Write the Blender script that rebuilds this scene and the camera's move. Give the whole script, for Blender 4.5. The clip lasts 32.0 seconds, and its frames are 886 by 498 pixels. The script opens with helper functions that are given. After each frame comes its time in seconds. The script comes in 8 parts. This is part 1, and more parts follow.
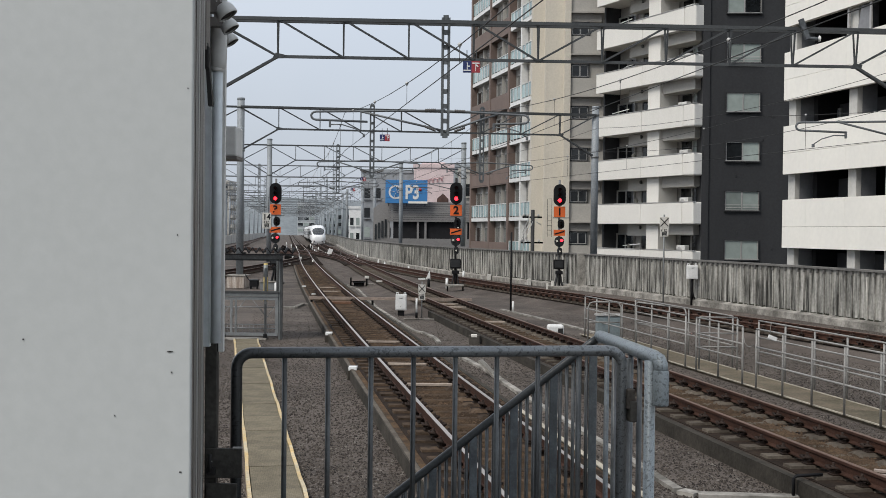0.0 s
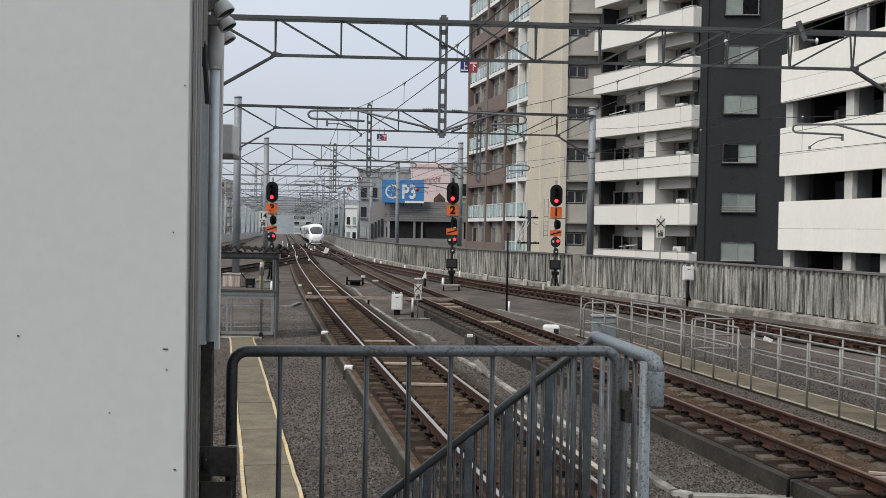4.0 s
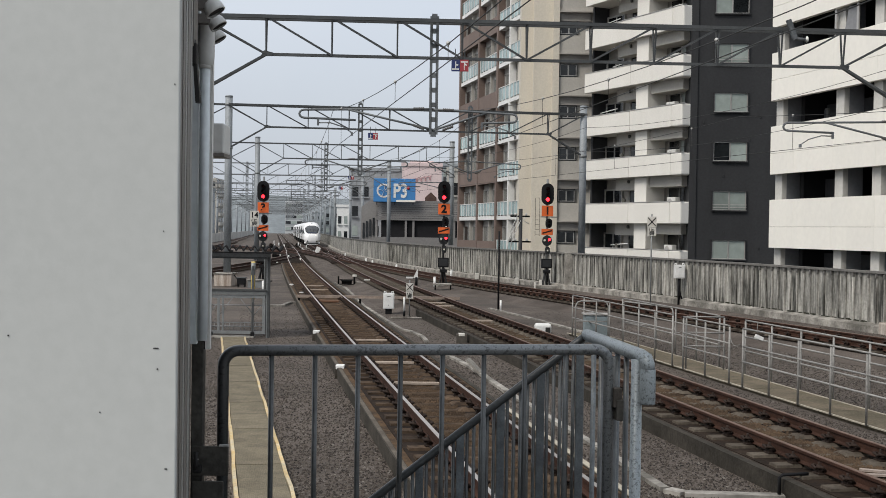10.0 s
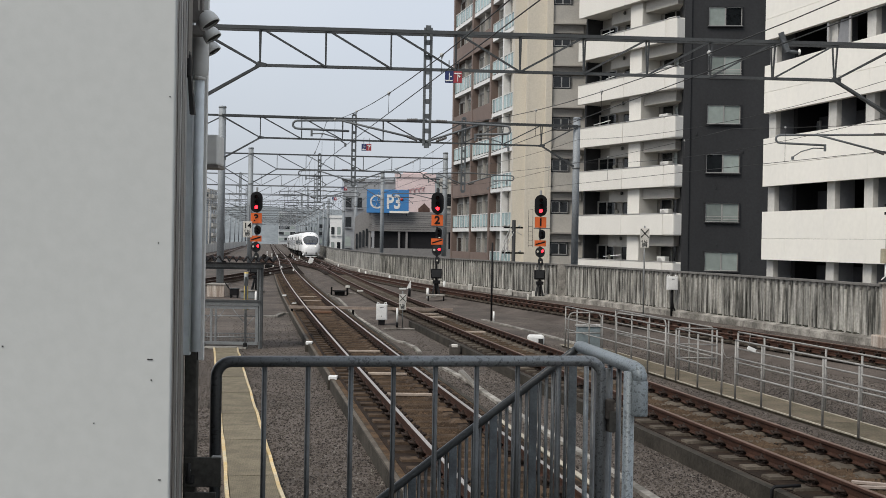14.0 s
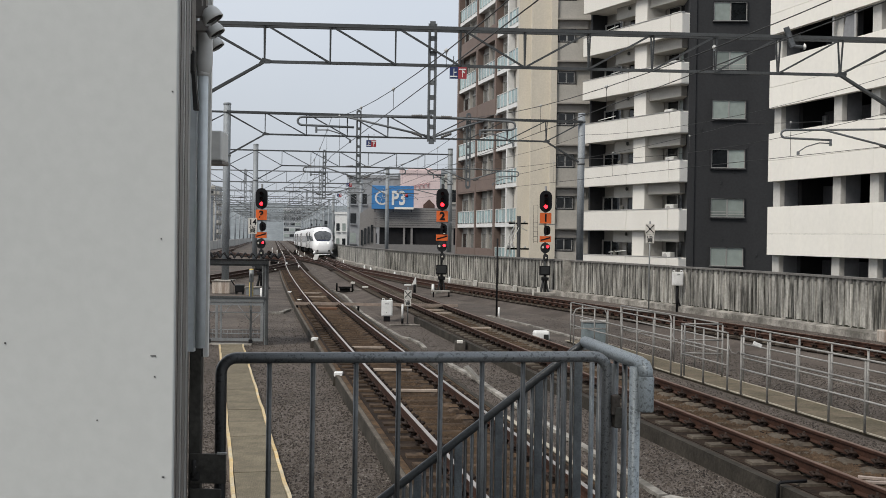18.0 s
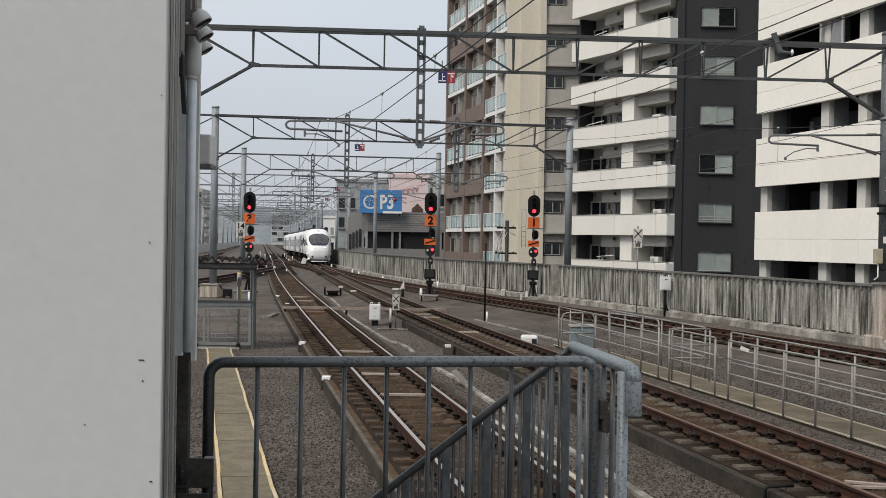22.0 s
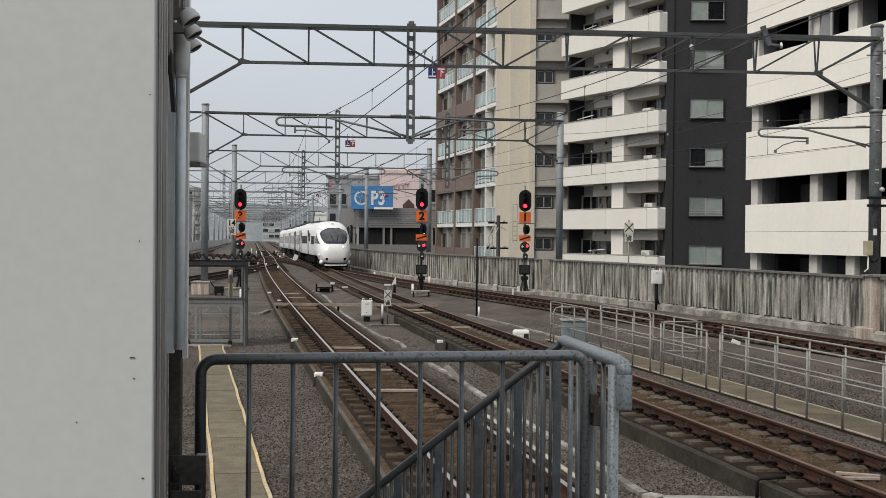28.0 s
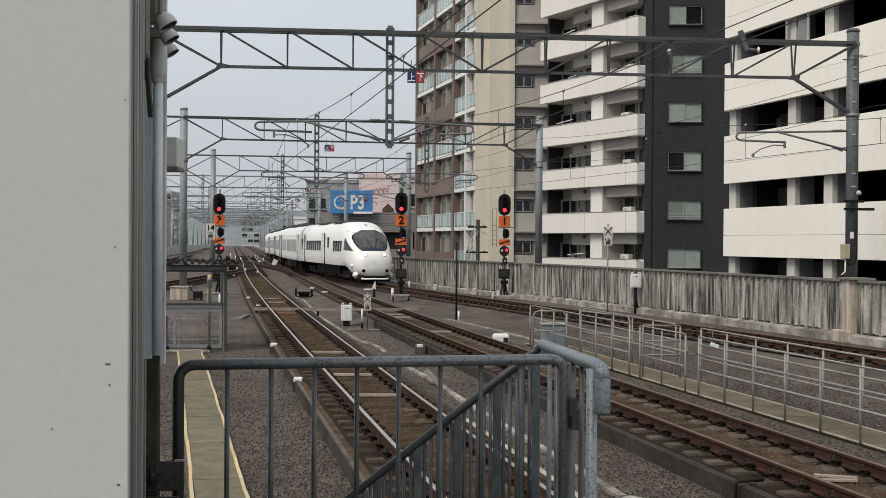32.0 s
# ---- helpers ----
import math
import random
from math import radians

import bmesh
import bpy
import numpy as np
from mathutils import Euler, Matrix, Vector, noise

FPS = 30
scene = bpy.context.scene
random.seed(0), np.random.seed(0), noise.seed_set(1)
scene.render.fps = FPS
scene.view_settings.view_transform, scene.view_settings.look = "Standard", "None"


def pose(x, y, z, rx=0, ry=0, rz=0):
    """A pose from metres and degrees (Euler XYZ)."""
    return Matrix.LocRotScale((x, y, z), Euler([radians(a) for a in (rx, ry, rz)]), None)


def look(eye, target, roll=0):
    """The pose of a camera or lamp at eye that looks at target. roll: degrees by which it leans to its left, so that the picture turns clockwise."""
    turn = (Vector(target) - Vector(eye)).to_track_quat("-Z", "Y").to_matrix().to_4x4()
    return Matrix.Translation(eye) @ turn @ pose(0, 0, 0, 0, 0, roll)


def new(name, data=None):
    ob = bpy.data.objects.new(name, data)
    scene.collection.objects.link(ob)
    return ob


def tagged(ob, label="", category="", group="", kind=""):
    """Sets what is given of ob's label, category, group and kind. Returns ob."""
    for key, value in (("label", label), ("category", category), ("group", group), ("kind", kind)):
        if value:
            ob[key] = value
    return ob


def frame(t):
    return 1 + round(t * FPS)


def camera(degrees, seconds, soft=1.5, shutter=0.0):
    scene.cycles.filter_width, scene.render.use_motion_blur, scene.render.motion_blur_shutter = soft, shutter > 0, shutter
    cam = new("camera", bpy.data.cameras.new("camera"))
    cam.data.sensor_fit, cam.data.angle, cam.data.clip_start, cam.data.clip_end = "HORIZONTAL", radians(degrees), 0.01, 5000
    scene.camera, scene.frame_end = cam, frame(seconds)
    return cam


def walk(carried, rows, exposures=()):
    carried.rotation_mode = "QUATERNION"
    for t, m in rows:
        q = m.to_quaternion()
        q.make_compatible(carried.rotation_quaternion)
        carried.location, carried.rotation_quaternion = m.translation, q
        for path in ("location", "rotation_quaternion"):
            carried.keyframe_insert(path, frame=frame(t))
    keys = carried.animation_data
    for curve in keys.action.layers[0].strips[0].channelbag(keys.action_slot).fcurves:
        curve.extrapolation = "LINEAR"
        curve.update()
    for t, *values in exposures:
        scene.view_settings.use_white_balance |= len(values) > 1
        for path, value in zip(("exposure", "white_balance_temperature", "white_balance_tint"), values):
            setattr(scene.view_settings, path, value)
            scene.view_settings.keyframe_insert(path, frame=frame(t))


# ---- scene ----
cam = camera(40.94, 32.0, soft=0.5)
PATH = [
    (0, pose(-0.0034, 0.0048, 2.5508, 89.131, -0.621, 0.542)),
    (0.5, pose(-0.0049, 0.0077, 2.5506, 89.171, -0.633, 0.512)),
    (1, pose(-0.0032, 0.0002, 2.5508, 89.237, -0.634, 0.511)),
    (1.5, pose(-0.0039, 0.0011, 2.5506, 89.289, -0.704, 0.508)),
    (2, pose(-0.0041, 0.0015, 2.5510, 89.330, -0.721, 0.508)),
    (2.5, pose(-0.0052, 0.0039, 2.5495, 89.330, -0.739, 0.487)),
    (3, pose(-0.0039, 0.0021, 2.5509, 89.283, -0.897, 0.447)),
    (3.5, pose(-0.0036, 0.0051, 2.5496, 89.209, -0.963, 0.413)),
    (5.5, pose(0.0014, 0.0043, 2.5496, 88.840, -0.835, 0.170)),
    (6, pose(0.0021, 0.0006, 2.5499, 88.749, -0.767, 0.145)),
    (6.5, pose(0.0020, 0.0007, 2.5501, 88.694, -0.753, 0.141)),
    (7, pose(0.0003, 0.0065, 2.5488, 88.712, -0.729, 0.141)),
    (7.5, pose(0.0008, 0.0017, 2.5496, 88.792, -0.752, 0.117)),
    (8, pose(0.0013, -0.0001, 2.5498, 88.917, -0.754, 0.082)),
    (8.5, pose(0.0011, -0.0011, 2.5499, 89.043, -0.788, 0.047)),
    (9, pose(0.0002, -0.0008, 2.5501, 89.100, -0.801, 0.013)),
    (9.5, pose(-0.0000, 0.0018, 2.5490, 89.119, -0.802, -0.011)),
    (10, pose(-0.0020, 0.0051, 2.5487, 89.079, -0.835, -0.040)),
    (10.5, pose(-0.0024, 0.0063, 2.5489, 89.041, -0.906, -0.075)),
    (11, pose(-0.0024, 0.0062, 2.5488, 89.084, -0.905, -0.116)),
    (11.5, pose(-0.0051, 0.0071, 2.5492, 89.137, -1.008, -0.180)),
    (12, pose(-0.0054, 0.0095, 2.5483, 89.228, -0.973, -0.242)),
    (12.5, pose(-0.0057, 0.0108, 2.5483, 89.314, -0.959, -0.283)),
    (13, pose(-0.0041, 0.0072, 2.5473, 89.425, -0.918, -0.306)),
    (13.5, pose(-0.0045, 0.0071, 2.5489, 89.513, -1.009, -0.341)),
    (14, pose(-0.0021, -0.0052, 2.5505, 89.620, -0.971, -0.369)),
    (14.5, pose(-0.0032, 0.0007, 2.5492, 89.673, -0.957, -0.361)),
    (16.5, pose(-0.0012, 0.0031, 2.5496, 89.547, -0.814, -0.105)),
    (17, pose(-0.0018, 0.0033, 2.5499, 89.496, -0.806, -0.078)),
    (17.5, pose(-0.0013, 0.0027, 2.5493, 89.463, -0.763, -0.077)),
    (18, pose(-0.0015, 0.0071, 2.5490, 89.427, -0.820, -0.125)),
    (18.5, pose(-0.0017, 0.0033, 2.5489, 89.456, -0.875, -0.189)),
    (19, pose(-0.0018, 0.0032, 2.5488, 89.498, -0.875, -0.272)),
    (19.5, pose(-0.0003, -0.0006, 2.5494, 89.546, -0.927, -0.367)),
    (20, pose(-0.0005, 0.0001, 2.5506, 89.562, -0.976, -0.482)),
    (20.5, pose(-0.0007, -0.0010, 2.5493, 89.590, -0.934, -0.576)),
    (21, pose(-0.0008, 0.0028, 2.5490, 89.590, -0.947, -0.631)),
    (21.5, pose(-0.0010, -0.0008, 2.5501, 89.613, -0.948, -0.659)),
    (22, pose(-0.0027, 0.0066, 2.5495, 89.640, -0.958, -0.693)),
    (22.5, pose(0.0006, 0.0006, 2.5489, 89.670, -0.828, -0.699)),
    (23, pose(0.0007, -0.0007, 2.5490, 89.658, -0.795, -0.738)),
    (23.5, pose(0.0007, -0.0043, 2.5501, 89.621, -0.777, -0.774)),
    (24, pose(0.0004, 0.0012, 2.5498, 89.593, -0.717, -0.793)),
    (24.5, pose(-0.0000, 0.0024, 2.5496, 89.561, -0.725, -0.798)),
    (25, pose(0.0009, -0.0005, 2.5495, 89.549, -0.629, -0.793)),
    (25.5, pose(0.0022, 0.0015, 2.5490, 89.514, -0.561, -0.826)),
    (27.5, pose(0.0039, -0.0074, 2.5498, 89.444, -0.483, -1.054)),
    (28, pose(0.0021, -0.0077, 2.5504, 89.424, -0.492, -1.105)),
    (28.5, pose(-0.0004, 0.0006, 2.5494, 89.397, -0.533, -1.192)),
    (29, pose(0.0013, 0.0004, 2.5495, 89.387, -0.545, -1.300)),
    (29.5, pose(0.0036, -0.0036, 2.5505, 89.428, -0.570, -1.422)),
    (30, pose(0.0035, -0.0049, 2.5500, 89.512, -0.558, -1.549)),
    (30.5, pose(0.0037, -0.0066, 2.5501, 89.596, -0.555, -1.708)),
    (31, pose(0.0043, -0.0082, 2.5505, 89.664, -0.467, -1.868)),
    (31.5, pose(0.0059, -0.0131, 2.5516, 89.665, -0.427, -2.005)),
    (32, pose(0.0071, -0.0108, 2.5515, 89.636, -0.351, -2.086)),
]
walk(cam, PATH, [(0, 0.29, 6480, 10), (6, 0.34, 6600, 10), (12, 0.31, 6630, 10), (20, 0.27, 6720, 10), (32, 0.23, 6880, 10)])

# ---- light: an even overcast sky with a weak, broad sun ----
SUN_UP, SUN_TURN = radians(50), radians(228)
world = bpy.data.worlds.new("overcast_sky")
scene.world = world
world.use_nodes = True
wn, wl = world.node_tree.nodes, world.node_tree.links
sky = wn.new("ShaderNodeTexSky")
sky.sky_type, sky.sun_disc = "NISHITA", False
sky.sun_elevation, sky.sun_rotation = SUN_UP, SUN_TURN
sky.air_density, sky.dust_density, sky.ozone_density = 1.0, 4.0, 1.5
haze = wn.new("ShaderNodeMix")
haze.data_type = "RGBA"
haze.inputs["Factor"].default_value = 0.82
wl.new(sky.outputs["Color"], haze.inputs["A"])
cloud = wn.new("ShaderNodeTexNoise")
cloud.inputs["Scale"].default_value, cloud.inputs["Detail"].default_value = 2.2, 6
ramp = wn.new("ShaderNodeValToRGB")
ramp.color_ramp.elements[0].position, ramp.color_ramp.elements[1].position = 0.3, 0.75
ramp.color_ramp.elements[0].color, ramp.color_ramp.elements[1].color = (6.1, 6.7, 7.6, 1), (7.0, 7.5, 8.2, 1)
wl.new(cloud.outputs["Fac"], ramp.inputs["Fac"])
# an overcast sky dims towards the horizon
up = wn.new("ShaderNodeSeparateXYZ")
wl.new(wn.new("ShaderNodeTexCoord").outputs["Generated"], up.inputs["Vector"])
fall = wn.new("ShaderNodeMapRange")
fall.interpolation_type = "SMOOTHSTEP"
for socket, value in (("From Min", -0.02), ("From Max", 0.27), ("To Min", 0.81), ("To Max", 1.04)):
    fall.inputs[socket].default_value = value
wl.new(up.outputs["Z"], fall.inputs["Value"])
dim = wn.new("ShaderNodeVectorMath")
dim.operation = "SCALE"
wl.new(ramp.outputs["Color"], dim.inputs[0])
wl.new(fall.outputs["Result"], dim.inputs["Scale"])
wl.new(dim.outputs["Vector"], haze.inputs["B"])
wl.new(haze.outputs["Result"], wn["Background"].inputs["Color"])
wn["Background"].inputs["Strength"].default_value = 0.095
sun = new("sun", bpy.data.lights.new("sun", "SUN"))
sun.data.energy, sun.data.angle, sun.data.color = 2.2, radians(25), (1.0, 0.96, 0.9)
sun.matrix_world = look((0, 0, 80), Vector((0, 0, 80)) - Vector((math.sin(SUN_TURN) * math.cos(SUN_UP), math.cos(SUN_TURN) * math.cos(SUN_UP), math.sin(SUN_UP))))


# ---- materials ----
MATS = {}


def surf(name, col, rough=0.7, metal=0.0, var=0.25, scale=1.5, fine=30.0, bump=0.15, dirt=None, dirt_amount=0.5, streak=0.0, rnd=0.08, spec=None, crisp=0.0):
    """A surface with large stains and fine grain at real-world size; dirt: colour of the stains; streak: vertical run marks; crisp: sharp-edged flakes."""
    if name in MATS:
        return MATS[name]
    m = MATS[name] = bpy.data.materials.new(name)
    m.use_nodes = True
    n, l = m.node_tree.nodes, m.node_tree.links
    b = n["Principled BSDF"]
    b.inputs["Roughness"].default_value, b.inputs["Metallic"].default_value = rough, metal
    b.inputs["Specular IOR Level"].default_value = spec if spec is not None else (0.5 if max(col) > 0.25 else 0.2)
    tc = n.new("ShaderNodeTexCoord")
    info = n.new("ShaderNodeObjectInfo")
    shift = n.new("ShaderNodeVectorMath")
    shift.operation = "ADD"
    wide = n.new("ShaderNodeVectorMath")
    wide.operation = "SCALE"
    wide.inputs["Scale"].default_value = 40
    comb = n.new("ShaderNodeCombineXYZ")
    for k in ("X", "Y", "Z"):
        l.new(info.outputs["Random"], comb.inputs[k])
    l.new(comb.outputs["Vector"], wide.inputs[0])
    l.new(tc.outputs["Object"], shift.inputs[0])
    l.new(wide.outputs["Vector"], shift.inputs[1])
    vec = shift.outputs["Vector"]
    big = n.new("ShaderNodeTexNoise")
    big.inputs["Scale"].default_value, big.inputs["Detail"].default_value, big.inputs["Roughness"].default_value = scale, 5, 0.62
    small = n.new("ShaderNodeTexNoise")
    small.inputs["Scale"].default_value, small.inputs["Detail"].default_value = fine, 3
    l.new(vec, small.inputs["Vector"])
    if streak:
        mp = n.new("ShaderNodeMapping")
        mp.inputs["Scale"].default_value = (1.0, 1.0, streak)
        l.new(vec, mp.inputs["Vector"])
        l.new(mp.outputs["Vector"], big.inputs["Vector"])
    else:
        l.new(vec, big.inputs["Vector"])
    r = n.new("ShaderNodeValToRGB")
    r.color_ramp.elements[0].position, r.color_ramp.elements[1].position = (crisp, crisp + 0.035) if crisp else (0.38, 0.66)
    l.new(big.outputs["Fac"], r.inputs["Fac"])
    mix = n.new("ShaderNodeMix")
    mix.data_type = "RGBA"
    d = dirt or tuple(c * (1 - var) for c in col)
    amt = dirt_amount if dirt else 1.0
    low = tuple(c * (1 - amt) + q * amt for c, q in zip(col, d))
    mix.inputs["A"].default_value, mix.inputs["B"].default_value = (*low, 1), (*col, 1)
    l.new(r.outputs["Color"], mix.inputs["Factor"])
    # fine grain and a little difference from piece to piece, as brightness
    grain = n.new("ShaderNodeMapRange")
    grain.inputs["From Min"].default_value, grain.inputs["From Max"].default_value = 0.3, 0.7
    grain.inputs["To Min"].default_value, grain.inputs["To Max"].default_value = 1 - var * 0.6, 1 + var * 0.5
    l.new(small.outputs["Fac"], grain.inputs["Value"])
    piece = n.new("ShaderNodeMapRange")
    piece.inputs["To Min"].default_value, piece.inputs["To Max"].default_value = 1 - rnd, 1 + rnd
    l.new(info.outputs["Random"], piece.inputs["Value"])
    mul = n.new("ShaderNodeMath")
    mul.operation = "MULTIPLY"
    l.new(grain.outputs["Result"], mul.inputs[0])
    l.new(piece.outputs["Result"], mul.inputs[1])
    out = n.new("ShaderNodeVectorMath")
    out.operation = "SCALE"
    l.new(mix.outputs["Result"], out.inputs[0])
    l.new(mul.outputs["Value"], out.inputs["Scale"])
    l.new(out.outputs["Vector"], b.inputs["Base Color"])
    if bump:
        bp = n.new("ShaderNodeBump")
        bp.inputs["Strength"].default_value, bp.inputs["Distance"].default_value = bump, 0.02
        l.new(small.outputs["Fac"], bp.inputs["Height"])
        l.new(bp.outputs["Normal"], b.inputs["Normal"])
    return m


def glow(name, col, strength):
    if name not in MATS:
        m = MATS[name] = bpy.data.materials.new(name)
        m.use_nodes = True
        b = m.node_tree.nodes["Principled BSDF"]
        b.inputs["Base Color"].default_value = (*col, 1)
        b.inputs["Emission Color"].default_value = (*col, 1)
        b.inputs["Emission Strength"].default_value = strength
    return MATS[name]


def glass(name, col, rough=0.05, spec=0.4):
    """Dark window glass seen from outside: glossy over a dim room."""
    return surf(name, col, rough, 0.0, 0.15 if max(col) > 0.1 else 0.5, 0.6, 3.0, 0.0, spec=spec, rnd=0.3)


GRAVEL = surf("gravel", (0.13, 0.109, 0.094), 0.95, var=0.8, scale=0.5, fine=48.0, bump=0.5, dirt=(0.033, 0.029, 0.026), dirt_amount=0.6, spec=0.2)
CITY = surf("city_ground", (0.12, 0.12, 0.115), 0.9, scale=0.05, fine=2.0)
SLAB = surf("stained_track_concrete", (0.11, 0.066, 0.035), 0.9, var=0.55, scale=3.2, fine=22, bump=0.5, dirt=(0.034, 0.024, 0.016), dirt_amount=0.85, spec=0.15)
SLAB_DARK = surf("dark_track_concrete", (0.066, 0.054, 0.043), 0.9, var=0.4, scale=2.2, fine=18, bump=0.4, dirt=(0.024, 0.019, 0.015), dirt_amount=0.85, spec=0.15)
BEDEDGE = surf("dark_edge_concrete", (0.06, 0.053, 0.044), 0.9, var=0.4, scale=1.6, fine=20, bump=0.3, dirt=(0.022, 0.02, 0.016), dirt_amount=0.8, spec=0.15)
KERB_CAP = surf("pale_kerb_cap", (0.13, 0.112, 0.092), 0.9, var=0.35, scale=2, fine=25, bump=0.2, dirt=(0.06, 0.05, 0.04), dirt_amount=0.8, spec=0.2)
# brown-black strip colour: shade beside the rails, with some rust
RAIL_SHADE = surf("rail_shade_and_rust", (0.03, 0.02, 0.014), 0.9, var=0.5, scale=2.5, fine=20, bump=0.3, dirt=(0.012, 0.009, 0.007), dirt_amount=0.8, spec=0.1)
PIPE = surf("galvanised_pipe", (0.28, 0.272, 0.255), 0.6, 0.1, var=0.3, scale=5.0, fine=40, bump=0.05, rnd=0.12)
KERB = surf("kerb_concrete", (0.1, 0.092, 0.08), 0.9, var=0.35, scale=1.3, fine=20, bump=0.3, dirt=(0.05, 0.042, 0.035), dirt_amount=0.7, spec=0.25)
SLEEPER = surf("sleeper_concrete", (0.1, 0.069, 0.046), 0.9, var=0.35, scale=3.0, fine=25, bump=0.3, dirt=(0.028, 0.02, 0.015), dirt_amount=0.9, rnd=0.12, spec=0.12)
SLEEPER_GREY = surf("dusty_sleeper_concrete", (0.108, 0.091, 0.072), 0.9, var=0.35, scale=3.0, fine=25, bump=0.3, dirt=(0.05, 0.041, 0.032), dirt_amount=0.8, rnd=0.12, spec=0.12)
RUST = surf("rusty_steel", (0.054, 0.025, 0.016), 0.85, 0.0, var=0.4, scale=3, fine=40, bump=0.3, rnd=0.1)
RUST_DARK = surf("greasy_fastening_steel", (0.031, 0.02, 0.015), 0.8, 0.0, var=0.4, scale=8, fine=60, bump=0.2)
SHINE = surf("polished_rail_head", (0.46, 0.43, 0.4), 0.5, 0.75, var=0.12, scale=6, fine=60, bump=0.05)
BROWN_HEAD = surf("rusty_rail_head", (0.19, 0.12, 0.092), 0.5, 0.5, var=0.3, scale=5, fine=60, bump=0.1)
WALLC = surf("stained_wall_concrete", (0.5, 0.485, 0.44), 0.9, var=0.35, scale=3.4, fine=10, bump=0.25, dirt=(0.034, 0.034, 0.03), dirt_amount=0.97, streak=0.13, rnd=0.2, spec=0.25)
WALLD = surf("mossy_coping_concrete", (0.165, 0.16, 0.15), 0.9, var=0.3, scale=2.0, fine=14, bump=0.25, spec=0.25)
PLINTH = surf("plinth_concrete", (0.36, 0.34, 0.305), 0.9, var=0.35, scale=1.5, fine=14, bump=0.25, dirt=(0.075, 0.07, 0.06), dirt_amount=0.85, rnd=0.1, spec=0.25)
GALV = surf("galvanised_steel", (0.23, 0.24, 0.24), 0.55, 0.35, var=0.22, scale=3.0, fine=40, bump=0.05, rnd=0.06)
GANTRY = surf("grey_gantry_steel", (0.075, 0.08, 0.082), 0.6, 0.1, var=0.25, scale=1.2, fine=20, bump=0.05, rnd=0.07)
POLE = surf("pole_steel", (0.135, 0.146, 0.155), 0.6, 0.15, var=0.35, scale=1.0, fine=16, bump=0.05, rnd=0.06)
POLE_L = surf("pale_pole_steel", (0.265, 0.288, 0.304), 0.6, 0.1, var=0.25, scale=1.0, fine=16, bump=0.05)
WIRE = surf("wire_bronze", (0.06, 0.06, 0.058), 0.6, 0.5, bump=0)
BLACK = surf("black_enamel", (0.008, 0.008, 0.009), 0.7, var=0.2, bump=0.03)
WHITE = surf("white_paint", (0.72, 0.72, 0.7), 0.5, var=0.12, scale=3, fine=30, bump=0.03, rnd=0.05)
OFFWHITE = surf("signboard_white", (0.6, 0.58, 0.53), 0.6, var=0.2, scale=4, fine=30, bump=0.03)
ORANGE = surf("orange_plate", (0.72, 0.13, 0.02), 0.5, var=0.15, bump=0.02)
YELLOW = surf("yellow_edge_paint", (0.52, 0.36, 0.15), 0.7, var=0.35, scale=2.2, fine=25, dirt=(0.46, 0.41, 0.3), dirt_amount=0.85, rnd=0.15)
PALE_EDGE = surf("pale_path_edge", (0.42, 0.38, 0.3), 0.8, var=0.3, scale=3, fine=20, bump=0.1)
BOARD = surf("walkway_boards", (0.215, 0.185, 0.13), 0.85, var=0.3, scale=3, fine=40, bump=0.3, rnd=0.08)

# fine moulded grid on the walkway boards
bn, bl = BOARD.node_tree.nodes, BOARD.node_tree.links
grid = bn.new("ShaderNodeTexBrick")
grid.inputs["Color1"].default_value, grid.inputs["Color2"].default_value, grid.inputs["Mortar"].default_value = (1, 1, 1, 1), (0.8, 0.8, 0.8, 1), (0.5, 0.48, 0.45, 1)
grid.inputs["Scale"].default_value, grid.inputs["Mortar Size"].default_value = 12.0, 0.035
bco = bn.new("ShaderNodeTexCoord")
bl.new(bco.outputs["Object"], grid.inputs["Vector"])
bmul = bn.new("ShaderNodeMix")
bmul.data_type, bmul.blend_type = "RGBA", "MULTIPLY"
bmul.inputs["Factor"].default_value = 0.75
old = bn["Principled BSDF"].inputs["Base Color"].links[0].from_socket
bl.new(old, bmul.inputs["A"])
bl.new(grid.outputs["Color"], bmul.inputs["B"])
bl.new(bmul.outputs["Result"], bn["Principled BSDF"].inputs["Base Color"])


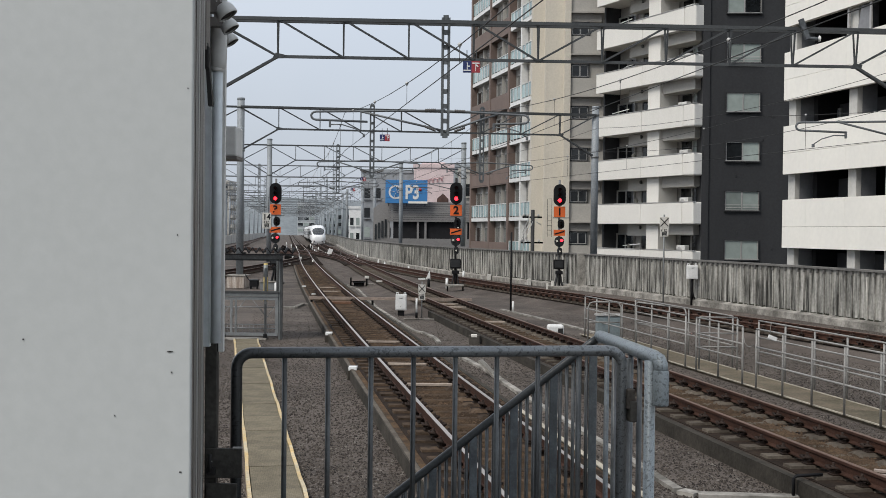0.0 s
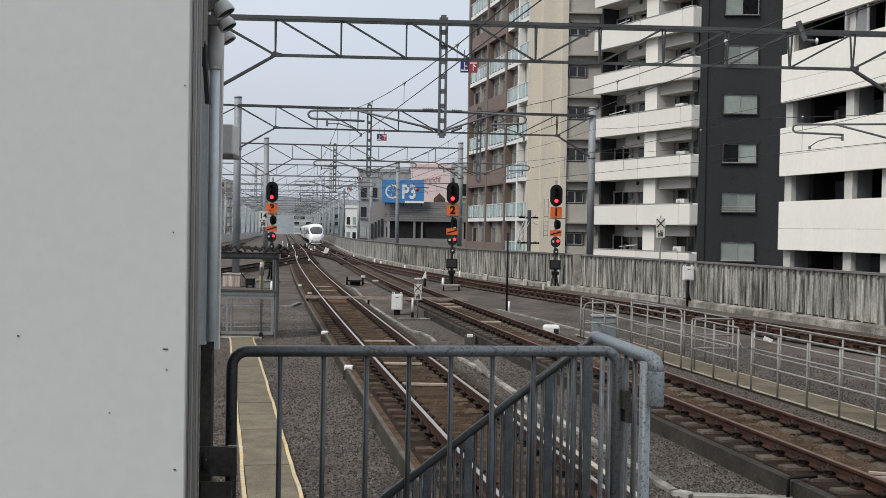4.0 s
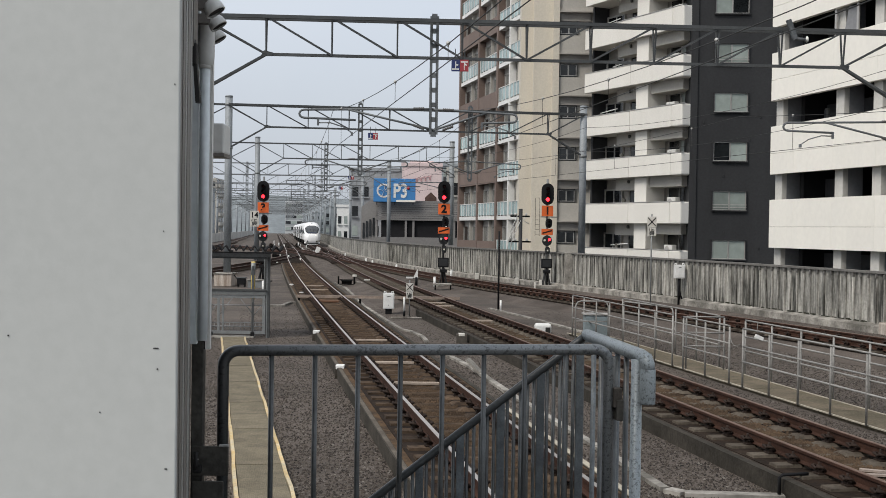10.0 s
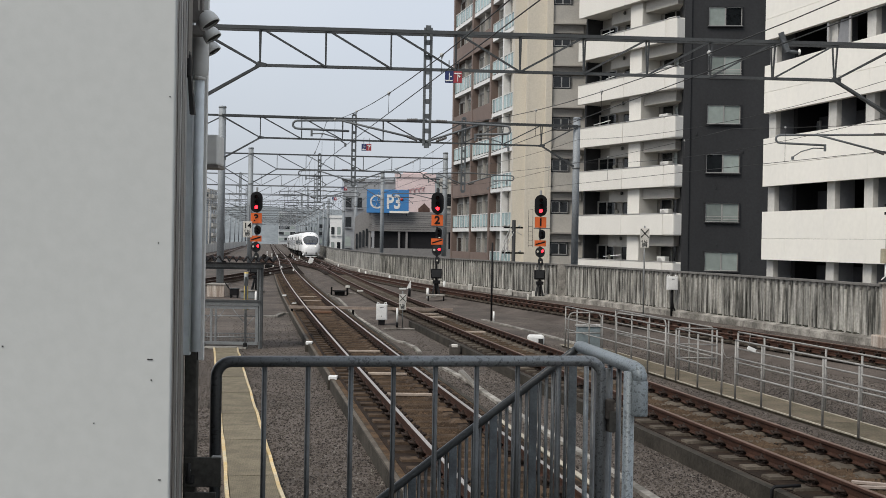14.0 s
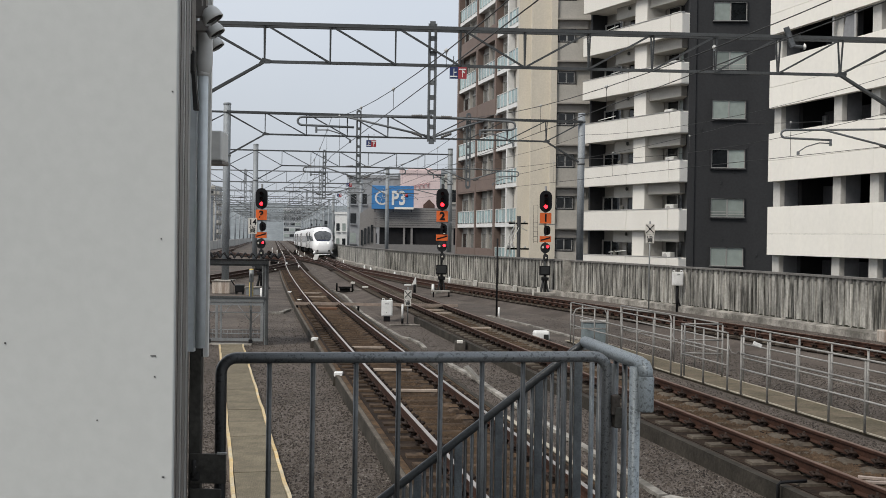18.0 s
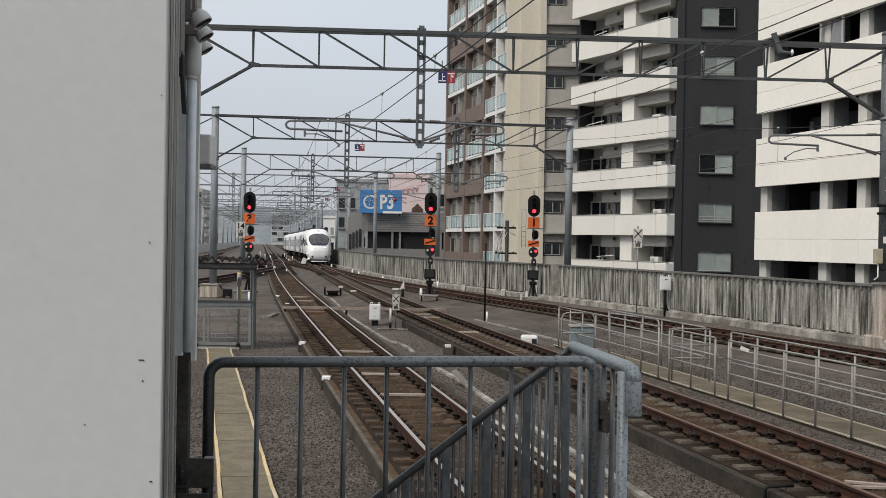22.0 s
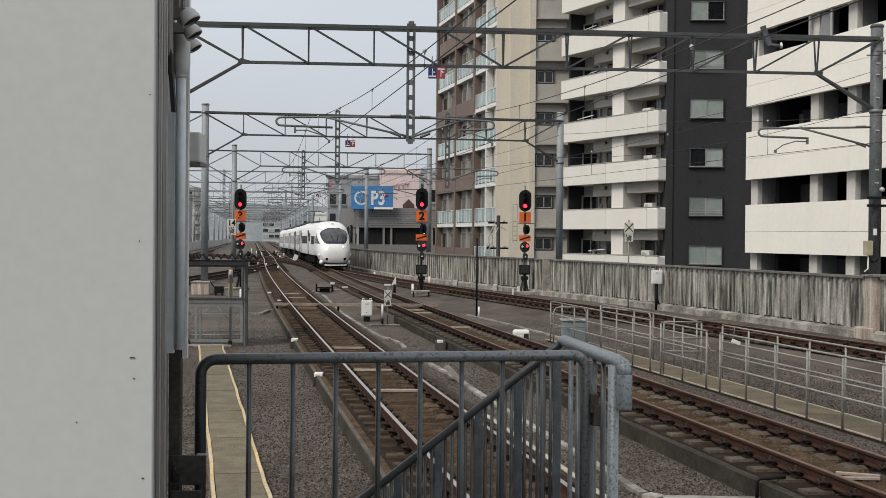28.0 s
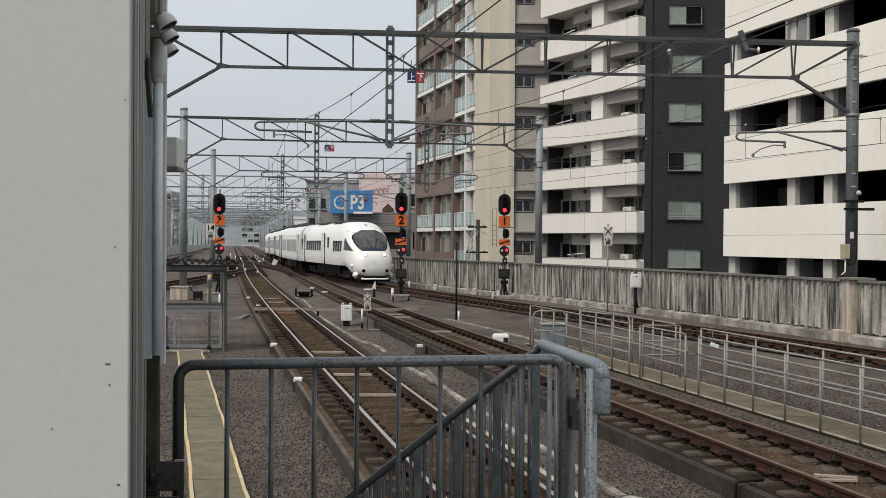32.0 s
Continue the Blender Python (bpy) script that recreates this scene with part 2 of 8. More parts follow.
# ---- mesh building ----
class Mesh:
    """Gathers boxes, bars and tubes into one mesh."""

    def __init__(self):
        self.v, self.f, self.s = [], [], []

    def add(self, verts, faces, smooth=False):
        k = len(self.v)
        self.v += [tuple(p) for p in verts]
        self.f += [tuple(i + k for i in q) for q in faces]
        self.s += [smooth] * len(faces)
        return self

    def box(self, x0, y0, z0, x1, y1, z1):
        return self.add([(x, y, z) for z in (z0, z1) for x, y in ((x0, y0), (x1, y0), (x1, y1), (x0, y1))],
                        [(3, 2, 1, 0), (4, 5, 6, 7), (0, 1, 5, 4), (1, 2, 6, 5), (2, 3, 7, 6), (3, 0, 4, 7)])

    def soft_box(self, x0, y0, z0, x1, y1, z1, r):
        """A box with its edges cut off by r."""
        bm = bmesh.new()
        bmesh.ops.create_cube(bm, size=1)
        for p in bm.verts:
            p.co = Vector(((x0 + x1) / 2 + p.co.x * (x1 - x0), (y0 + y1) / 2 + p.co.y * (y1 - y0), (z0 + z1) / 2 + p.co.z * (z1 - z0)))
        bmesh.ops.bevel(bm, geom=list(bm.edges), offset=r, segments=2, profile=0.5, affect="EDGES")
        bm.verts.index_update()
        self.add([p.co[:] for p in bm.verts], [[p.index for p in q.verts] for q in bm.faces])
        bm.free()
        return self

    def bar(self, a, b, w, h, up=(0, 0, 1)):
        """A beam of width w and height h from a to b."""
        a, b = Vector(a), Vector(b)
        d = (b - a).normalized()
        s = d.cross(Vector(up))
        s = s.normalized() if s.length > 1e-4 else Vector((1, 0, 0))
        u = s.cross(d)
        vs = [p + s * (i * w / 2) + u * (j * h / 2) for p in (a, b) for i, j in ((-1, -1), (1, -1), (1, 1), (-1, 1))]
        return self.add(vs, [(0, 1, 2, 3), (7, 6, 5, 4), (4, 5, 1, 0), (5, 6, 2, 1), (6, 7, 3, 2), (7, 4, 0, 3)])

    def tube(self, pts, r, n=8, r1=None, cap=True):
        """A round tube along pts, from radius r to r1."""
        pts = [Vector(p) for p in pts]
        rings, m = [], len(pts)
        ref = None
        for i, p in enumerate(pts):
            d = (pts[min(i + 1, m - 1)] - pts[max(i - 1, 0)]).normalized()
            if ref is None:
                ref = d.orthogonal().normalized()
            s = (ref - d * ref.dot(d)).normalized()
            ref = s
            u = d.cross(s)
            q = r if r1 is None else r + (r1 - r) * i / (m - 1)
            rings.append([p + (s * math.cos(2 * math.pi * k / n) + u * math.sin(2 * math.pi * k / n)) * q for k in range(n)])
        self.add([p for g in rings for p in g], [(i * n + k, i * n + (k + 1) % n, (i + 1) * n + (k + 1) % n, (i + 1) * n + k) for i in range(m - 1) for k in range(n)], True)
        if cap:
            e = len(self.v) - m * n
            self.f += [tuple(e + k for k in reversed(range(n))), tuple(e + (m - 1) * n + k for k in range(n))]
            self.s += [False, False]
        return self

    def lathe(self, prof, c=(0, 0, 0), axis="z", n=16):
        """Turns the profile of (radius, height) round an axis through c."""
        c = Vector(c)
        vs = []
        for r, h in prof:
            for k in range(n):
                a, b = r * math.cos(2 * math.pi * k / n), r * math.sin(2 * math.pi * k / n)
                vs.append(c + Vector({"z": (a, b, h), "y": (a, h, -b), "x": (h, a, b)}[axis]))
        m = len(prof)
        self.add(vs, [(i * n + k, i * n + (k + 1) % n, (i + 1) * n + (k + 1) % n, (i + 1) * n + k) for i in range(m - 1) for k in range(n)], True)
        return self

    def prism(self, outline, y0, y1):
        """An outline in x and z, from y0 to y1."""
        n = len(outline)
        self.add([(x, y, z) for y in (y0, y1) for x, z in outline],
                 [tuple(range(n)), tuple(reversed(range(n, 2 * n)))] + [(k + n, (k + 1) % n + n, (k + 1) % n, k) for k in range(n)])
        return self

    def sweep(self, prof, line, close=True):
        """Carries a profile (sideways, up) along a line of (x, y, z)."""
        n, m = len(prof), len(line)
        vs = []
        for i, p in enumerate(line):
            a, b = line[max(i - 1, 0)], line[min(i + 1, m - 1)]
            dx, dy = b[0] - a[0], b[1] - a[1]
            q = math.hypot(dx, dy)
            sx, sy = dy / q, -dx / q
            vs += [(p[0] + sx * s, p[1] + sy * s, p[2] + u) for s, u in prof]
        fs = [(i * n + k, i * n + (k + 1) % n, (i + 1) * n + (k + 1) % n, (i + 1) * n + k) for i in range(m - 1) for k in range(n if close else n - 1)]
        self.add(vs, fs)
        if close:
            k = len(self.v) - n * m
            self.f += [tuple(k + i for i in reversed(range(n))), tuple(k + (m - 1) * n + i for i in range(n))]
            self.s += [False, False]
        return self

    def mesh(self, name):
        me = bpy.data.meshes.new(name)
        me.from_pydata(self.v, [], self.f)
        me.polygons.foreach_set("use_smooth", self.s)
        bm = bmesh.new()
        bm.from_mesh(me)
        bmesh.ops.recalc_face_normals(bm, faces=bm.faces)
        bm.to_mesh(me)
        bm.free()
        return me


def part(name, m, material, parent=None, label="", at=None):
    """Links a Mesh, or mesh data, as one object under a thing or part."""
    me = m.mesh(name) if isinstance(m, Mesh) else m
    if material and not me.materials:
        me.materials.append(material)
    ob = new(name, me)
    ob.parent = parent
    if at is not None:
        ob.matrix_basis = at
    if label:
        tagged(ob, label)
    return ob


def thing(name, at, label, category, group="", kind=""):
    """An Empty at the base of a thing, for its parts."""
    ob = new(name)
    ob.empty_display_size = 0.2
    ob.matrix_basis = at
    return tagged(ob, label, category, group, kind)


def smooth_through(knots, y):
    """A smooth x at y through knots of (y, x)."""
    k = len(knots) - 1
    i = max(0, min(k - 1, next((j for j in range(k) if y < knots[j + 1][0]), k - 1)))
    def slope(j):
        a, b = knots[max(j - 1, 0)], knots[min(j + 1, k)]
        return (b[1] - a[1]) / (b[0] - a[0])
    (y0, x0), (y1, x1) = knots[i], knots[i + 1]
    h = y1 - y0
    t = (y - y0) / h
    if t > 1:
        return x1 + slope(k) * (y - y1)
    if t < 0:
        return x0 + slope(0) * (y - y0)
    return x0 * (1 + 2 * t) * (1 - t) ** 2 + slope(i) * h * t * (1 - t) ** 2 + x1 * t * t * (3 - 2 * t) + slope(i + 1) * h * t * t * (t - 1)


# ---- the plan: lines of tracks and walls over y ----
GROUND = -0.42


def track_one(y):
    return 3.025 - 0.17 * y + 1.57e-4 * y * y if y < 130 else -16.42 - 0.141 * (y - 130)


def track_two(y):
    return 7.511 - 0.1899 * y + 3.05e-4 * y * y if y < 100 else -8.43 - 0.1375 * (y - 100)


THREE_KNOTS = [(20, 13.4), (33.8, 9.4), (43.8, 6.4), (49.2, 4.75), (54.6, 3.1), (62.8, 0.75), (71.2, -1.42), (82, -3.95), (93.5, -6.6), (109.5, -9.4), (136, -12.95), (169, -17.65), (193, -21.4), (215, -24.6), (300, -36.4)]


def track_three(y):
    return smooth_through(THREE_KNOTS, y)


WALL_KNOTS = [(10, 19.2), (25, 16.0), (36.6, 13.4), (43, 11.9), (50.2, 9.95), (56.6, 8.1), (61.5, 6.4), (67.4, 4.2), (79, 0.5), (86.4, -1.45), (104, -5.4), (143, -12.0), (230, -23.0), (600, -74)]


def wall_x(y):
    return smooth_through(WALL_KNOTS, y)


def left_wall_x(y):
    return track_one(y) - 17 + 0.02 * max(0, y - 60)


def line_of(fx, y0, y1, step, z=0.0, off=0.0):
    n = max(1, round((y1 - y0) / step))
    return [(fx(y0 + (y1 - y0) * i / n) + off, y0 + (y1 - y0) * i / n, z) for i in range(n + 1)]


# city ground to the horizon, well under the viaduct
part("ground", Mesh().box(-2600, -400, -9.6, 2600, 3600, -9.0), CITY)
tagged(bpy.data.objects["ground"], "grey city ground far below the railway viaduct", "ground", kind="structure")

# viaduct deck with its bed of dark gravel
deck = Mesh()
ys = [-30 + i * 6 for i in range(106)]
vs = []
for y in ys:
    a, b = left_wall_x(max(y, 0)) - 1.2, wall_x(max(y, 8)) + 0.5
    vs += [(a + (b - a) * k / 10, y, GROUND) for k in range(11)] + [(b, y, -1.6), (a, y, -1.6)]
deck.add(vs, [(i * 13 + k, i * 13 + (k + 1) % 13, (i + 1) * 13 + (k + 1) % 13, (i + 1) * 13 + k) for i in range(len(ys) - 1) for k in range(13)])
tagged(part("viaduct_deck", deck, GRAVEL), "railway viaduct deck covered with dark fine gravel", "railway ground", kind="structure")

# ---- tracks ----
RAIL = [(-0.062, -0.152), (0.062, -0.152), (0.062, -0.138), (0.012, -0.122), (0.011, -0.045), (0.032, -0.036), (0.032, -0.006), (-0.032, -0.006), (-0.032, -0.036), (-0.011, -0.045), (-0.012, -0.122), (-0.062, -0.138)]
HEAD = [(-0.027, -0.006), (0.027, -0.006), (0.024, 0.0), (-0.024, 0.0)]


def fastening_mesh():
    """Rail clip: a base plate, and on each side of the foot a bolt with its nut and a curled spring."""
    m = Mesh()
    m.box(-0.14, -0.075, -0.165, 0.14, 0.075, -0.15)
    for s in (-1, 1):
        m.box(s * 0.09 - 0.034, -0.055, -0.15, s * 0.09 + 0.034, 0.055, -0.118)
        m.tube([(s * 0.1, 0, -0.16), (s * 0.1, 0, -0.03)], 0.016, 6)
        m.tube([(s * 0.1, 0, -0.098), (s * 0.1, 0, -0.064)], 0.03, 6)
        m.tube([(s * 0.055, -0.07, -0.125), (s * 0.1, -0.092, -0.08), (s * 0.152, -0.062, -0.076), (s * 0.136, 0.0, -0.104), (s * 0.152, 0.062, -0.076), (s * 0.1, 0.092, -0.08), (s * 0.055, 0.07, -0.125)], 0.0185, 5)
    return m.mesh("fastening")


def sleeper_mesh():
    m = Mesh()
    for x0, x1, top in ((-0.93, -0.6, -0.172), (0.6, 0.93, -0.172), (-0.6, 0.6, -0.207)):
        m.add([(x, y, z) for z, q in ((-0.26, 0.0), (top, 0.014)) for x, y in ((x0 + q * (x0 < -0.7), -0.12 + q), (x1 - q * (x1 > 0.7), -0.12 + q), (x1 - q * (x1 > 0.7), 0.12 - q), (x0 + q * (x0 < -0.7), 0.12 - q))],
              [(4, 5, 6, 7), (0, 1, 5, 4), (1, 2, 6, 5), (2, 3, 7, 6), (3, 0, 4, 7)])
    # the worn middle stands a little proud of the bed
    m.add([(x, y, z) for z, q in ((-0.21, 0.0), (-0.198, 0.012)) for x, y in ((-0.3 + q, -0.06 + q), (0.26 - q, -0.075 + q), (0.3 - q, 0.06 - q), (-0.26 + q, 0.075 - q))], [(4, 5, 6, 7), (0, 1, 5, 4), (1, 2, 6, 5), (2, 3, 7, 6), (3, 0, 4, 7)])
    for s in (-1, 1):
        m.add([(s * 0.44 + x, y, z) for z, q in ((-0.21, 0.17), (-0.165, 0.1)) for x, y in ((-q, -q), (q, -q), (q, q), (-q, q))], [(4, 5, 6, 7), (0, 1, 5, 4), (1, 2, 6, 5), (2, 3, 7, 6), (3, 0, 4, 7)])
    return m.mesh("sleeper")


FASTENING, SLEEPER_MESH, DUSTY_SLEEPER = fastening_mesh(), sleeper_mesh(), sleeper_mesh()
for me, mt in ((FASTENING, RUST_DARK), (SLEEPER_MESH, SLEEPER), (DUSTY_SLEEPER, SLEEPER_GREY)):
    me.materials.append(mt)
PIECES = []


SHOULDER = surf("rusty_ballast", (0.118, 0.099, 0.086), 0.95, var=0.6, scale=0.6, fine=46, bump=0.5, dirt=(0.034, 0.028, 0.024), dirt_amount=0.6, spec=0.15)
TIMBER = surf("dark_turnout_timber", (0.04, 0.031, 0.025), 0.9, var=0.4, scale=3, fine=20, bump=0.3, spec=0.1)


def lay_track(name, fx, y0, y1, pieces_from, pieces_to, head, label, bed=1.0, clips_to=60, drop=0.0, right=None, slab=None, kerb_to=0, timber=None):
    """Two rails on a bed; the bed has kerbs as far as kerb_to and loose shoulders beyond; timber: from, to, half length of plain far sleepers."""
    t = thing(name, pose(fx(y0), y0, GROUND), label, "railway track", kind="structure")
    o = Vector((fx(y0), y0, GROUND))
    loc = lambda pts: [Vector(p) - o for p in pts]
    line = line_of(fx, y0, y1, 3.0, -drop)
    right = right or bed
    kerb_to = min(kerb_to, y1)
    if kerb_to > y0:
        near = line_of(fx, y0, kerb_to, 2.0, -drop)
        part("track_bed", Mesh().sweep([(-bed, GROUND - 0.2), (right, GROUND - 0.2), (right, -0.215), (-bed, -0.215)], loc(near)), slab or SLAB, t)
        for side in (-1, 1):
            e = right if side > 0 else -bed
            part("bed_edge", Mesh().sweep([(e - 0.045, GROUND - 0.2), (e + 0.045, GROUND - 0.2), (e + 0.045, -0.205), (e - 0.045, -0.205)], loc(near)), BEDEDGE, t)
            if right < bed and side > 0:
                part("kerb_cap", Mesh().sweep([(e - 0.03, -0.21), (e + 0.05, -0.21), (e + 0.05, -0.196), (e - 0.03, -0.196)], loc(line_of(fx, y0, 18.2, 2.0, -drop))), PALE_EDGE, t, "pale kerb edge")
            if right < bed and side < 0:
                part("kerb_cap", Mesh().sweep([(e - 0.03, -0.21), (e + 0.03, -0.21), (e + 0.03, -0.196), (e - 0.03, -0.196)], loc(near)), KERB_CAP, t)
    if kerb_to < y1:
        start = kerb_to - 1.0 if kerb_to > y0 else y0
        far = [(x, y, z - 0.3 * max(0.0, 1 - (y - start))) for x, y, z in line_of(fx, start, y1, 1.0 if y1 < 200 else 2.0, -drop)]
        part("ballast_bed", Mesh().sweep([(-bed - 0.95, GROUND - 0.1), (right + 0.95, GROUND - 0.1), (right + 0.95, GROUND - 0.01), (right + 0.5, GROUND + 0.035), (right + 0.08, -0.285), (0.85, -0.226), (-0.85, -0.226), (-bed - 0.08, -0.285), (-bed - 0.5, GROUND + 0.035), (-bed - 0.95, GROUND - 0.01)], loc(far)), SHOULDER, t)
    for side in (-1, 1):
        if y1 < 140 or bed != 1.0:
            # shade between the sleepers is laid on as dark strips along the rails
            part("rust_stain", Mesh().sweep([(side * 0.66 - 0.31, -0.213), (side * 0.66 + 0.31, -0.213), (side * 0.66 + 0.31, -0.2045), (side * 0.66 - 0.31, -0.2045)], loc(line)), RAIL_SHADE, t)
        part("rail", Mesh().sweep([(s + side * 0.566, u) for s, u in RAIL], loc(line)), RUST, t)
        part("rail_head", Mesh().sweep([(s + side * 0.566, u) for s, u in HEAD], loc(line)), head, t)
    if timber:
        rows, y = Mesh(), timber[0]
        while y < timber[1]:
            a = Vector((fx(y), y, -0.2)) - o
            d = Vector((fx(y + 0.5) - fx(y - 0.5), 1, 0)).normalized()
            side = Vector((d.y, -d.x, 0)) * timber[2]
            rows.bar(a - side, a + side, 0.22, 0.07)
            y += 0.68
        tagged(part("far_sleepers", rows, TIMBER, t, "dark timber sleepers"), kind="stuff")
    PIECES.append((t, fx, o, pieces_from, pieces_to, clips_to))
    return t


lay_track("track_1", track_one, 9.0, 560, 12.5, 92, SHINE, "straight railway track with polished rails on a stained concrete bed", bed=1.11, clips_to=52, right=1.06, kerb_to=100, timber=(92, 210, 1.15))
TRACK_2 = lay_track("track_2", track_two, 8.0, 560, 10.5, 92, BROWN_HEAD, "little-used railway track with rusty brown rails on a concrete bed", bed=1.08, clips_to=56, slab=SLAB_DARK, kerb_to=41, timber=(92, 210, 1.1))
TRACK_3 = lay_track("track_3", track_three, 24.0, 124, 27, 92, BROWN_HEAD, "rusty curving railway track beside the concrete wall", clips_to=58, drop=0.006, slab=SLAB_DARK, timber=(92, 124, 1.1))
lay_track("track_4", lambda y: track_one(y) - 9.5 + 0.0009 * max(0, 150 - y) ** 1.5, 30, 560, 40, 40, BROWN_HEAD, "railway track on the far side of the signals", timber=(40, 210, 1.05))
# crossover from track 4 to track 1
lay_track("track_5", lambda y: track_one(y) - 9.3 * max(0, min(1, (112 - y) / 62)) ** 1.25, 34, 116, 50, 50, BROWN_HEAD, "railway crossover that joins the middle track", drop=0.012, timber=(50, 116, 1.1))

# crossover from track 1 to track 2: rails only, on the gravel
lay_track("track_6", lambda y: track_one(y) + (track_two(y) - track_one(y)) * (lambda q: q * q * (3 - 2 * q))(max(0, min(1, (160 - y) / 62))), 96, 162, 97, 97, BROWN_HEAD, "rusty railway crossover between two tracks", bed=0.9, drop=0.02, timber=(97, 162, 1.1))
# ladder of points towards the western tracks
lay_track("track_7", lambda y: track_one(y) - 9.5 * (lambda q: q * q * (3 - 2 * q))(max(0, min(1, (y - 118) / 66))), 116, 186, 117, 117, BROWN_HEAD, "rusty railway crossover towards the western track", bed=0.9, drop=0.016, timber=(118, 186, 1.1))
lay_track("track_8", lambda y: track_one(y) - 13.6 - 0.02 * max(0, y - 90), 60, 420, 60, 60, BROWN_HEAD, "far western railway track by the low wall", drop=0.004, timber=(70, 200, 1.05))

# ---- the concrete side wall ----
WALL_TOP = 1.42
wall = thing("wall_east", pose(wall_x(25), 25, GROUND), "rain-streaked grey concrete side wall of the viaduct", "wall", kind="structure")
wo = Vector((wall_x(25), 25, GROUND))
wl_line = [Vector(p) - wo for p in line_of(wall_x, 12, 420, 2.0)]
part("wall_body", Mesh().sweep([(0.0, -2.5), (0.16, -2.5), (0.16, WALL_TOP), (0.0, WALL_TOP)], wl_line), WALLC, wall)
part("coping", Mesh().sweep([(-0.07, WALL_TOP - 0.02), (0.22, WALL_TOP - 0.02), (0.22, WALL_TOP + 0.05), (-0.07, WALL_TOP + 0.05)], wl_line), WALLD, wall, "dark weathered coping")
part("plinth", Mesh().sweep([(-0.3, GROUND - 0.2), (0.0, GROUND - 0.2), (0.0, -0.13), (-0.3, -0.2)], wl_line), PLINTH, wall)
# paler than the other walls: haze is put into this concrete's colour
WESTC = surf("haze_pale_west_concrete", (0.52, 0.51, 0.48), 0.9, var=0.25, scale=0.8, fine=10, bump=0.1, dirt=(0.25, 0.245, 0.23), dirt_amount=0.7, streak=0.15, spec=0.25)
lw = thing("wall_west", pose(left_wall_x(60), 60, GROUND), "low grey concrete wall along the far side of the viaduct", "wall", kind="structure")
lo = Vector((left_wall_x(60), 60, GROUND))
part("wall_body", Mesh().sweep([(0.0, -1.5), (0.16, -1.5), (0.16, 1.25), (0.0, 1.25)], [Vector(p) - lo for p in line_of(left_wall_x, 14, 420, 4)]), WESTC, lw)


# ---- overhead line gantries ----
RED = surf("red_plate", (0.3, 0.028, 0.036), 0.5, var=0.1, bump=0)
NAVY = surf("navy_plate", (0.03, 0.042, 0.12), 0.5, var=0.1, bump=0)
CERAMIC = surf("insulator_ceramic", (0.42, 0.42, 0.4), 0.3, var=0.08, bump=0)
ARM_STEEL = surf("dull_arm_steel", (0.15, 0.16, 0.165), 0.55, 0.2, var=0.2, scale=3, fine=30, bump=0.03)
DULL_CERAMIC = surf("dull_insulator", (0.11, 0.105, 0.1), 0.45, var=0.1, bump=0)
HANGER = surf("hanging_post_steel", (0.13, 0.14, 0.145), 0.6, 0.1, var=0.25, scale=2, fine=20, bump=0.05)
CHORD_Z, TRUSS = 8.72, 1.08


def cantilever(parent, root, tip_x, z, pull=0):
    """A hairpin pull-off arm from a post to a point over a track; z: height of its lower root; pull: side to which its steady arm points."""
    x, y = root
    s = 1 if tip_x > x else -1
    pull = pull or -s
    loop = [(tip_x - s * 0.14 + s * 0.14 * math.sin(a), y, z + 0.4 + 0.12 * math.cos(a)) for a in (0.0, 0.5, 1.05, 1.57, 2.1, 2.65, 3.14)]
    back = tip_x + (x - tip_x) * 0.42
    c = part("cantilever", Mesh().tube([(x, y, z + 0.62), (x + s * 0.5, y, z + 0.6)] + loop + [(back, y, z + 0.24)], 0.034, 7), ARM_STEEL, parent)
    part("strut", Mesh().tube([(x, y, z), (tip_x + (x - tip_x) * 0.36, y, z + 0.55)], 0.033, 7), ARM_STEEL, c)
    for z0, z1 in ((z + 0.62, z + 0.61), (z + 0.02, z + 0.12)):
        m = Mesh().lathe([(r, s * (0.055 * i + d)) for i in range(6) for r, d in ((0.035, -0.022), (0.046, -0.008), (0.046, 0.008), (0.035, 0.022))], (x + s * 0.3, y, z0), "x", 10)
        m.v = [(p[0], p[1], p[2] + (abs(p[0] - x) - 0.3) / 0.275 * (z1 - z0)) for p in m.v]
        part("insulator", m, DULL_CERAMIC, c)
    hx = tip_x + (x - tip_x) * (0.14 if pull == -s else 0.42)
    part("hanger_bracket", Mesh().box(hx - 0.03, y - 0.03, z + 0.06, hx + 0.03, y + 0.03, z + 0.27), ARM_STEEL, c)
    part("steady_arm", Mesh().tube([(hx, y, z + 0.14), (hx + pull * 0.35, y, z + 0.15), (hx + pull * 0.75, y, z + 0.03), (hx + pull * 1.0, y, z - 0.14)], 0.018, 6), ARM_STEEL, c)
    part("wire_clip", Mesh().box(hx + pull * 1.0 - 0.03, y - 0.05, z - 0.22, hx + pull * 1.0 + 0.03, y + 0.05, z - 0.12), ARM_STEEL, c)
    return c


